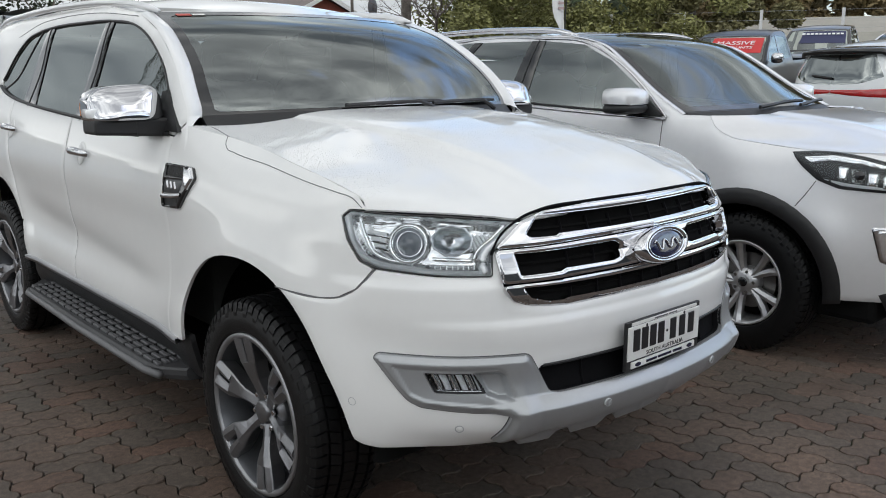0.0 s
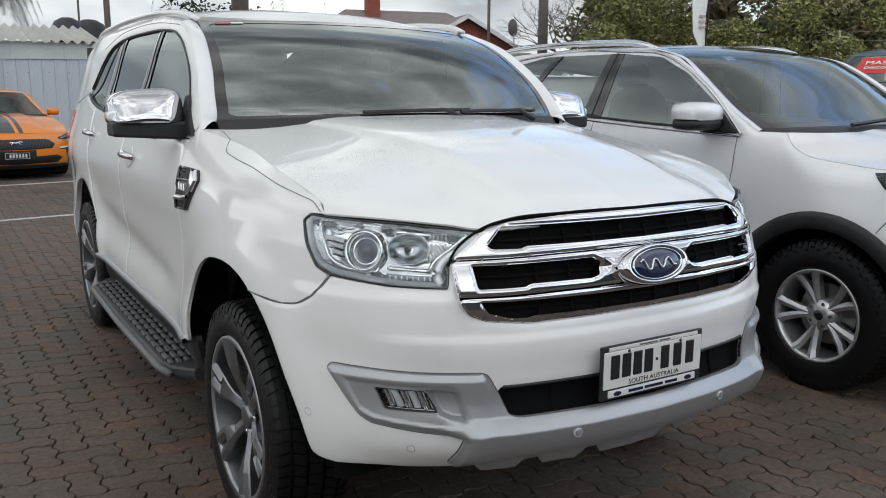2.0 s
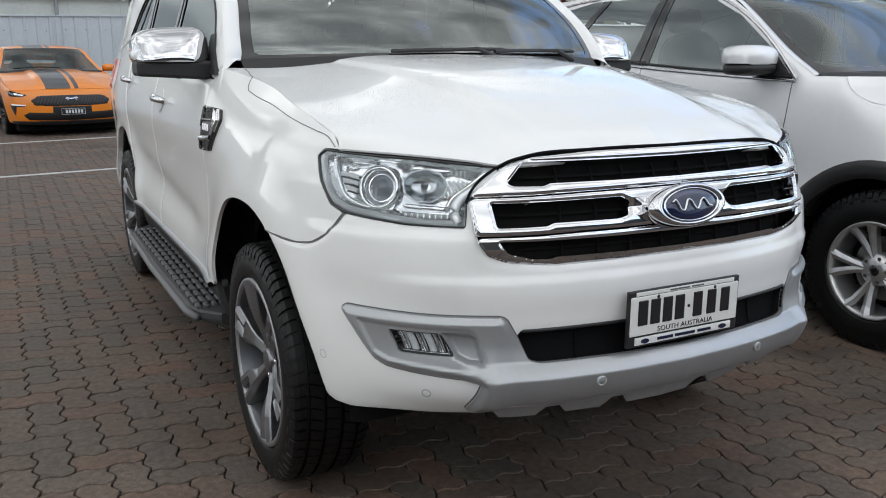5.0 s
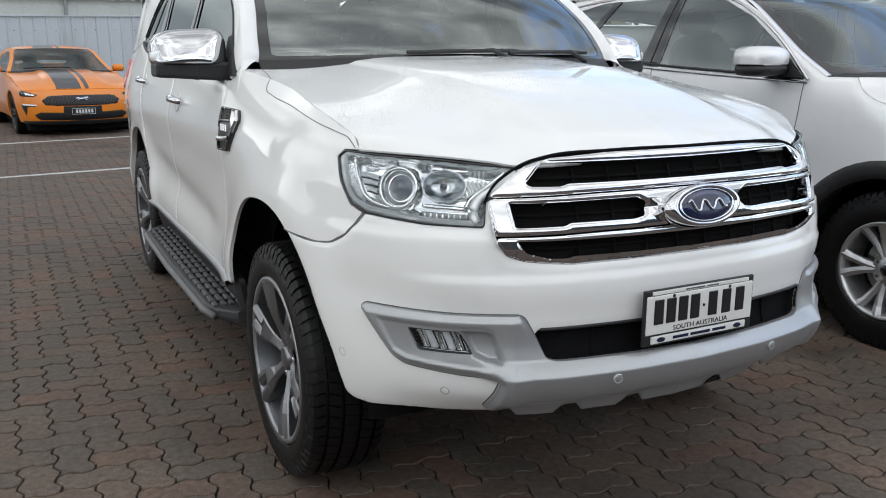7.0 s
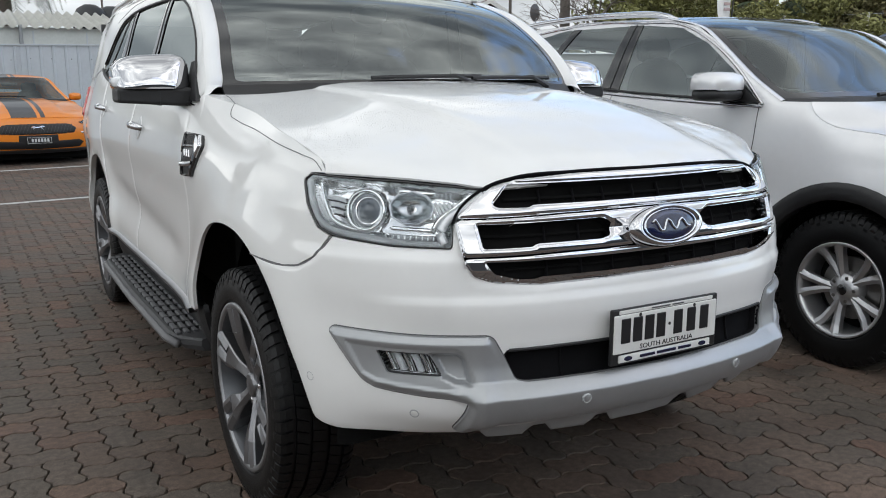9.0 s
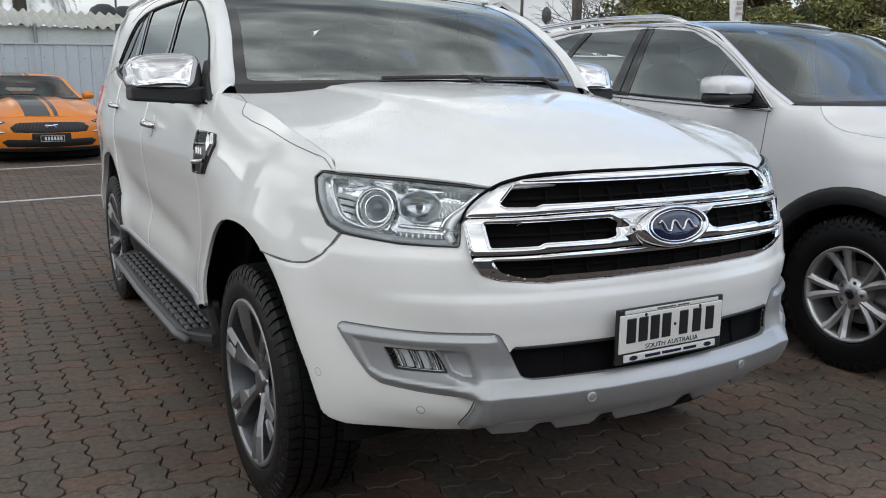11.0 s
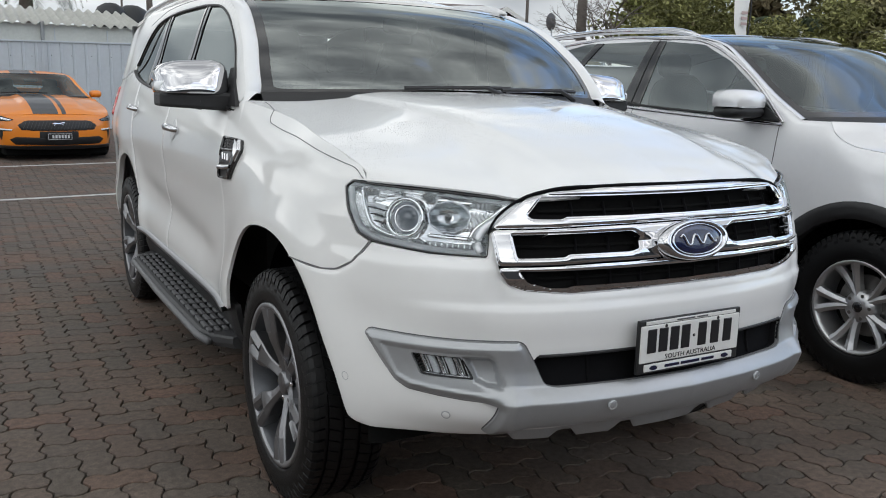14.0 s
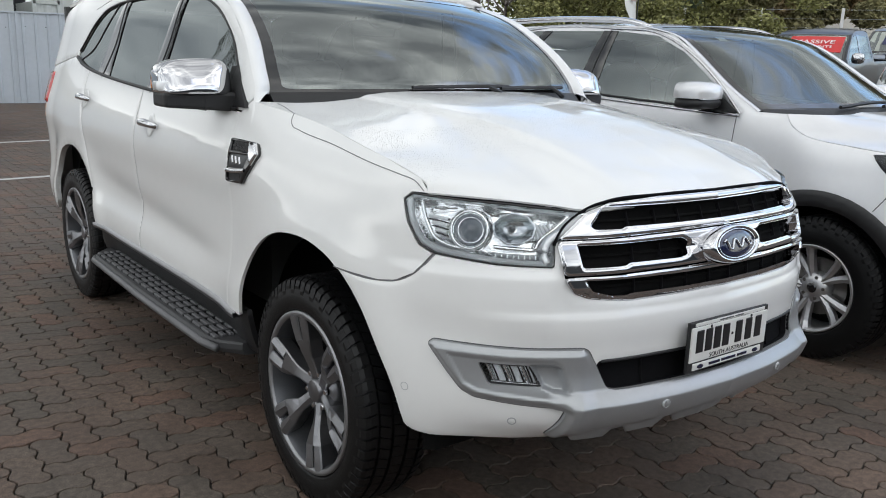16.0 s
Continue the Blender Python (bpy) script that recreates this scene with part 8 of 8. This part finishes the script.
def house():
    h = thing("house", pose(19.5, 36.5, 0.35, 0, 0, -14), "red brick house with grey tiled gable roof and white trim", "house")
    brick = mat("red_brick", (0.26, 0.075, 0.05), 0.85, var=0.2, scale=3, bump=0.4, bump_scale=30)
    tile = mat("grey_roof_tile", (0.20, 0.17, 0.16), 0.8, var=0.2, scale=3, bump=0.5, bump_scale=20)
    trim = mat("white_trim", (0.7, 0.7, 0.68), 0.6, var=0.05)
    part("wall", box(-5.0, 5.2, 0, 6, 0, 3.6), brick, h)
    gab = shell([[(0.4, -0.9, 0), (5.2, -0.9, 0), (5.2, -0.9, 3.5), (2.8, -0.9, 4.75), (0.4, -0.9, 3.5)], [(0.4, 0.3, 0), (5.2, 0.3, 0), (5.2, 0.3, 3.5), (2.8, 0.3, 4.75), (0.4, 0.3, 3.5)]])
    part("gable", gab, brick, h)
    for a, b in (((0.1, 3.36), (2.8, 4.85)), ((5.5, 3.36), (2.8, 4.85))):
        part("gable_roof", shell([[(a[0], -1.3, a[1]), (b[0], -1.3, b[1]), (b[0], -1.3, b[1] + 0.12), (a[0], -1.3, a[1] + 0.12)], [(a[0], 3.5, a[1]), (b[0], 3.5, b[1]), (b[0], 3.5, b[1] + 0.12), (a[0], 3.5, a[1] + 0.12)]]), tile, h)
        part("barge_board", shell([[(a[0], -1.34, a[1] - 0.1), (b[0], -1.34, b[1] - 0.1), (b[0], -1.34, b[1] + 0.13), (a[0], -1.34, a[1] + 0.13)], [(a[0], -1.30, a[1] - 0.1), (b[0], -1.30, b[1] - 0.1), (b[0], -1.30, b[1] + 0.13), (a[0], -1.30, a[1] + 0.13)]]), trim, h)
    part("roof", shell([[(-5.6, -0.6, 3.5), (5.6, -0.6, 3.5), (5.6, 6.6, 3.5), (-5.6, 6.6, 3.5)], [(-2.6, 3.0, 5.4), (3.0, 3.0, 5.4), (3.0, 3.1, 5.4), (-2.6, 3.1, 5.4)]]), tile, h)
    for x in (-4.0, 1.6):
        w = hang("window", None, h)
        yy = 0.0 if x < 0 else -0.9
        part("frame", box(x, x + 2.2, yy - 0.05, yy, 1.3, 2.9), trim, w)
        for k in (0, 1):
            part("pane", box(x + 0.08 + 1.07 * k, x + 1.05 + 1.07 * k, yy - 0.06, yy - 0.045, 1.4, 2.8), GLOSSBLACK, w)
    part("chimney", box(-1.6, -0.9, 2.2, 2.9, 4.6, 6.2), brick, h)
    dish = thing("satellite_dish", pose(24.25, 33.9, 0.5), "dark satellite dish on a mast", "antenna")
    part("mast", tube([(0, 0, 0), (0, 0, 4.3)], 0.04, 8), STEEL, dish)
    part("dish", lathe([(0.0, 0.0), (0.2, 0.03), (0.42, 0.14), (0.44, 0.14)], 24), mat("dish_grey", (0.10, 0.10, 0.11), 0.6, var=0.1), dish, m=Matrix.Translation((0, -0.1, 4.2)) @ Matrix.Rotation(radians(110), 4, "Z"))
    # low shed roof and post-and-rail in front of the house
    t = thing("low_roof", pose(17.5, 26.5, 0.3, 0, 0, -14), "weathered olive shed roof by the boundary", "shed")
    part("roof", shell([[(-2.2, 0, 1.9), (3.8, 0, 1.9), (3.8, 0, 2.0), (-2.2, 0, 2.0)], [(-1.4, 2.6, 2.75), (3.0, 2.6, 2.75), (3.0, 2.6, 2.85), (-1.4, 2.6, 2.85)]]), mat("olive_roof", (0.17, 0.155, 0.095), 0.85, var=0.2, scale=2), t)
    part("wall", box(-1.9, 3.5, 0.3, 4.0, 0, 1.95), PALE, t)
    r = thing("rail_fence", label="grey steel post and rail barrier", category="fence")
    for k in range(9):
        part("post", box(8.0 + 1.8 * k, 8.1 + 1.8 * k, 21.0 - 0.55 * k, 21.1 - 0.55 * k, 0, 2.25 + 0.05 * k, 0.01), STEEL, r)
    for z in (1.2, 1.65, 2.1):
        part("rail", tube([(8.0, 20.95, z), (22.5, 16.5, z + 0.42)], 0.05, 8), STEEL, r)
    # cream wall with mesh posts behind the trucks
    wall = thing("boundary_wall", label="cream rendered boundary wall with white steel posts", category="wall")
    cream = mat("cream_render", (0.55, 0.53, 0.47), 0.85, var=0.08, scale=2)
    part("wall", box(-9, 14, -0.1, 0.1, -0.4, 1.70), cream, wall, m=pose(27.5, 11.5, 1.05, 0, 0, -62))
    for k in range(8):
        part("post", box(-8.0 + 2.6 * k, -7.9 + 2.6 * k, -0.2, -0.1, 0, 2.5), mat("white_post", (0.7, 0.7, 0.7), 0.5, var=0.05), wall, m=pose(27.5, 11.5, 1.05, 0, 0, -62))
    for z in (1.85, 2.15, 2.45):
        part("wire", tube([(-9, -0.15, z), (14, -0.15, z)], 0.004, 5), STEEL, wall, m=pose(27.5, 11.5, 1.05, 0, 0, -62))
    far = thing("cottage", pose(38.5, 18.0, 0.65, 0, 0, -60), "pale roofed cottage beyond the wall", "house")
    part("wall", box(-4.5, 4.5, 0, 6, -0.3, 2.4), cream, far)
    part("roof", shell([[(-5.2, -0.6, 2.3), (5.2, -0.6, 2.3), (5.2, 6.6, 2.3), (-5.2, 6.6, 2.3)], [(-3.6, 2.9, 3.5), (4.4, 2.9, 3.5), (4.4, 3.1, 3.5), (-3.6, 3.1, 3.5)]]), mat("pale_roof", (0.40, 0.38, 0.34), 0.85, var=0.12, scale=2), far)
    # plain unseen wall added behind the camera for dark reflections in the chrome
    sh = thing("showroom_wall", label="plain dark unseen wall added behind the camera for reflections", category="building", kind="structure")
    part("wall", box(-22, 26, -15.3, -15, 0, 4.4), mat("reflection_wall_dark", (0.05, 0.055, 0.06), 0.35, var=0.2, scale=0.6), sh)


def flag():
    f = thing("feather_flag", pose(19.0, 16.7, 0.39), "white feather flag on a dark pole", "flag")
    part("flag_pole", tube(curve3([(0, 0, 0), (0, 0, 2.6), (0.03, 0, 3.8), (-0.12, 0, 4.5), (-0.5, 0, 4.75)], 6), 0.022, 8), BLACK, f)
    verts, faces = [], []
    n = 16
    for k in range(n + 1):
        t = k / n
        z = 2.35 + 2.35 * t
        w = 0.62 * (0.25 + 0.75 * smooth01(t * 3)) * (1 - 0.5 * smooth01((t - 0.8) / 0.2))
        for j in range(7):
            s = j / 6
            verts.append((-0.02 - w * s, 0.05 * math.sin(5 * t + 4 * s), z - 0.25 * s * (1 - t)))
    faces = [(k * 7 + j, k * 7 + j + 1, k * 7 + j + 8, k * 7 + j + 7) for k in range(n) for j in range(6)]
    hang("flag_cloth", mesh_of("flag_cloth", verts, faces, mat("flag_cloth", (0.75, 0.75, 0.74), 0.7, var=0.04, scale=6)), f)
    for k in range(3):
        part("flag_bar", box(-0.42, -0.16, -0.085, -0.075, 3.0 + 0.16 * k, 3.08 + 0.16 * k), mat("flag_print", (0.45, 0.34, 0.33), 0.7, var=0.1), f)


# ---- plants ----
def leafy(name, color, var=0.35):
    return mat(name, color, 0.6, var=var, scale=0.8, island=0.45, spec=0.3)


def leaves(blobs, n, size, rng, hang_down=0.0, keep=None):
    """Leaves as small bent quads strewn through the outer part of round clumps."""
    verts, faces = [], []
    total = sum(b[3] ** 2 for b in blobs)
    for x, y, z, r in blobs:
        for _ in range(int(n * r * r / total)):
            d = Vector((rng.gauss(0, 1), rng.gauss(0, 1), rng.gauss(0, 1))).normalized()
            rr = r * (0.30 + 0.75 * rng.random() ** 0.6)
            p = Vector((x, y, z)) + Vector((d.x * rr, d.y * rr, d.z * rr * 0.85))
            if p.z < 0.05:
                continue
            a = Vector((rng.gauss(0, 1), rng.gauss(0, 1), rng.gauss(0, 0.6) - hang_down)).normalized()
            b = a.cross(Vector((rng.gauss(0, 1), rng.gauss(0, 1), rng.gauss(0, 1)))).normalized()
            s = size * rng.uniform(0.6, 1.3)
            k = len(verts)
            verts += [p - a * s, p + b * s * 0.45, p + a * s, p - b * s * 0.45]
            faces.append((k, k + 1, k + 2, k + 3))
    return verts, faces


def tree(x, y, h, spread, color, seed, label, n=5000, size=0.11, trunk_r=0.18, base=0.25, name="tree"):
    rng = random.Random(seed)
    t = thing(name, Matrix.Translation((x, y, rise(min(x, 40), y))), label, "tree")
    bark = mat("bark", (0.10, 0.08, 0.065), 0.9, var=0.3, scale=6, bump=0.6, bump_scale=40)
    bm = tube([(0, 0, 0), (0.1, 0.05, h * 0.3), (0.0, 0.1, h * 0.62), (0.05, 0.05, h * 0.8)], [trunk_r, trunk_r * 0.75, trunk_r * 0.45, trunk_r * 0.2], 9)
    blobs = []
    for k in range(11):
        a = 2 * math.pi * k / 11 + rng.uniform(-0.3, 0.3)
        r = spread * rng.uniform(0.35, 0.8)
        zz = h * rng.uniform(base + 0.1, 0.9)
        tip = (r * math.cos(a), r * math.sin(a), zz)
        join(bm, tube([(0.05, 0.05, h * rng.uniform(0.2, 0.5)), (tip[0] * 0.5, tip[1] * 0.5, zz * 0.8), tip], [trunk_r * 0.4, trunk_r * 0.22, trunk_r * 0.08], 6))
        blobs.append((*tip, spread * rng.uniform(0.28, 0.48)))
    blobs += [(rng.uniform(-0.3, 0.3) * spread, rng.uniform(-0.3, 0.3) * spread, h * rng.uniform(base + 0.05, 0.95), spread * rng.uniform(0.3, 0.5)) for _ in range(8)]
    part("trunk", bm, bark, t, smooth=True)
    v, f = leaves(blobs, n, size, rng)
    hang("crown", mesh_of("crown", v, f, leafy("leaf_%d" % seed, color), False), t)


def hedge(p0, p1, depth, height, color, seed, n, label, size=0.10, name="hedge"):
    rng = random.Random(seed)
    a, b = Vector((*p0, 0)), Vector((*p1, 0))
    steps = int((b - a).length / 0.8)
    blobs = []
    for k in range(steps + 1):
        for row in range(3):
            q = a + (b - a) * (k / steps) + Vector((rng.uniform(-0.3, 0.3), rng.uniform(-0.5, 0.5) * depth, 0))
            hh = height * (0.75 + 0.5 * noise.noise(Vector((q.x * 0.35, q.y * 0.35, seed))) + 0.12 * rng.random())
            z = rise(min(q.x, 40), q.y) + hh * (0.25 + 0.32 * row)
            blobs.append((q.x, q.y, z, 0.55 + 0.35 * rng.random()))
    v, f = leaves(blobs, n, size, rng)
    me = mesh_of(name, v, f, leafy("hedge_%d" % seed, color), False)
    ob = tagged(hang(name, me, None), label, "hedge", kind="stuff")
    return ob


def bare_tree(x, y, h, seed):
    rng = random.Random(seed)
    t = thing("bare_tree", Matrix.Translation((x, y, rise(min(x, 40), y))), "leafless grey winter tree with fine twigs", "tree")
    bm = bmesh.new()

    def grow(p, d, length, r, depth):
        q = p + d * length
        join(bm, tube([tuple(p), tuple((p + q) / 2 + Vector((rng.uniform(-1, 1), rng.uniform(-1, 1), 0)) * length * 0.06), tuple(q)], [r, r * 0.8, r * 0.6], 5 if depth < 3 else 3))
        if depth >= 6:
            return
        for _ in range(3 if depth < 5 else 2):
            e = (d + Vector((rng.gauss(0, 0.65), rng.gauss(0, 0.65), rng.gauss(0.05, 0.35)))).normalized()
            grow(q, e, length * rng.uniform(0.6, 0.85), r * 0.58, depth + 1)

    grow(Vector((0, 0, 0)), Vector((0, 0, 1)), h * 0.30, h * 0.022, 0)
    part("limb", bm, mat("grey_bark", (0.13, 0.11, 0.10), 0.9, var=0.2, scale=8), t)


def palm(x, y, h, seed, label, fronds=40, reach=2.6, trunk_r=0.2, lift=0.0):
    rng = random.Random(seed)
    t = thing("palm", Matrix.Translation((x, y, 0)), label, "palm tree")
    bark = mat("palm_bark", (0.12, 0.10, 0.085), 0.9, var=0.3, scale=5, bump=0.8, bump_scale=25)
    prof = []
    for k in range(40):
        z = h * k / 39
        prof.append((trunk_r * (1.15 - 0.25 * k / 39) * (1.0 + 0.05 * (k % 2)), z))
    part("trunk", lathe(prof, 14), bark, t, m=TO_Z, smooth=True)
    green = leafy("palm_leaf", (0.035, 0.05, 0.022), 0.3)
    for k in range(fronds):
        a = 2.39996 * k + rng.uniform(-0.2, 0.2)
        up = 1.0 - 1.7 * k / fronds + lift
        L = reach * rng.uniform(0.85, 1.1)
        d = Vector((math.cos(a), math.sin(a), 0))
        pts = []
        for i in range(13):
            s = i / 12
            pts.append(d * (L * (s * (1 - 0.25 * s * s))) + Vector((0, 0, L * (0.55 * up * s - 0.75 * s * s * (1.0 - 0.25 * up)))))
        verts, faces = [], []
        side = Vector((-d.y, d.x, 0))
        for i in range(1, 13):
            for sub in range(4):
                p = pts[i - 1].lerp(pts[i], sub / 4)
                tang = (pts[i] - pts[i - 1]).normalized()
                ln = L * 0.23 * math.sin(math.pi * min(1, (i + sub / 4) / 13.5) ** 0.7) + 0.05
                for sg in (-1, 1):
                    tip = p + side * sg * ln * 0.8 + tang * ln * 0.5 + Vector((0, 0, -ln * rng.uniform(0.35, 0.65)))
                    w = tang * 0.024
                    n = len(verts)
                    verts += [p - w, p + w, tip]
                    faces.append((n, n + 1, n + 2))
        for i in range(12):
            n = len(verts)
            w = side * (0.03 * (1 - i / 13))
            verts += [pts[i] - w, pts[i] + w, pts[i + 1] + w * 0.9, pts[i + 1] - w * 0.9]
            faces.append((n, n + 1, n + 2, n + 3))
        ob = hang("frond", mesh_of("frond", verts, faces, green, False), t, m=Matrix.Translation((0, 0, h)))


def plants():
    hedge((17.0, 19.5), (25.5, 16.0), 2.2, 4.0, (0.221, 0.221, 0.085), 3, 34000, "tall clipped green hedge along the boundary", 0.085)
    hedge((25.5, 17.5), (29.5, 16.0), 3.0, 4.4, (0.221, 0.204, 0.102), 4, 30000, "tall dense dark green shrubs along the boundary", 0.115, "shrubs")
    hedge((39.0, 26.5), (53.0, 13.0), 4.0, 7.0, (0.255, 0.196, 0.102), 6, 26000, "tall olive and brown shrubs beyond the wall", 0.24, "shrubs")
    tree(31.5, 22.0, 9.0, 4.2, (0.204, 0.187, 0.102), 11, "dark olive tree beyond the boundary", 18000, 0.15)
    hedge((33.0, 36.0), (64.0, 14.0), 6.0, 13.0, (0.204, 0.170, 0.102), 7, 36000, "far belt of tall dark trees", 0.62, "shrubs")
    tree(45.0, 26.0, 12.0, 5.5, (0.270, 0.212, 0.093), 12, "large olive-brown tree beyond the boundary", 8000, 0.18)
    tree(53.0, 21.0, 13.0, 6.0, (0.221, 0.178, 0.085), 13, "large dark tree beyond the boundary", 8000, 0.20)
    tree(22.5, 24.5, 6.5, 3.0, (0.170, 0.178, 0.060), 14, "green garden tree behind the hedge", 5000, 0.13)
    tree(10.0, 38.0, 5.5, 3.0, (0.03, 0.04, 0.02), 15, "small dark tree behind the sheds", 3500, 0.13)
    bare_tree(18.0, 21.8, 5.2, 21)
    palm(6.55, 23.4, 7.6, 31, "palm with a thick ringed trunk behind the fence", reach=3.4, trunk_r=0.24)
    palm(0.4, 36.0, 6.4, 32, "shaggy palm behind the shed", reach=2.8, trunk_r=0.25)
    palm(34.0, 24.5, 8.0, 33, "tall palm beyond the hedge", reach=2.2, trunk_r=0.2)
    palm(-7.2, 15.2, 5.9, 34, "palm beside the yard", reach=2.7, trunk_r=0.22, lift=0.3)
    palm(27.5, 22.0, 4.2, 35, "drooping palm among the shrubs", reach=2.6, trunk_r=0.2)
    pole(4.6, 33.5, 11.0, 0.13, "grey timber power pole behind the sheds", True)
    pole(4.25, 38.0, 10.0, 0.05, "thin steel mast behind the sheds")
    pole(17.9, 23.4, 9.0, 0.20, "thick grey timber pole by the hedge")
    pole(27.6, 17.6, 9.0, 0.17, "grey timber pole among the shrubs", True)
    pole(15.9, 24.0, 9.5, 0.06, "thin steel mast by the house")


ground()
ribbons_on_ground()
fence()
sheds()
house()
flag()
plants()
pavers()
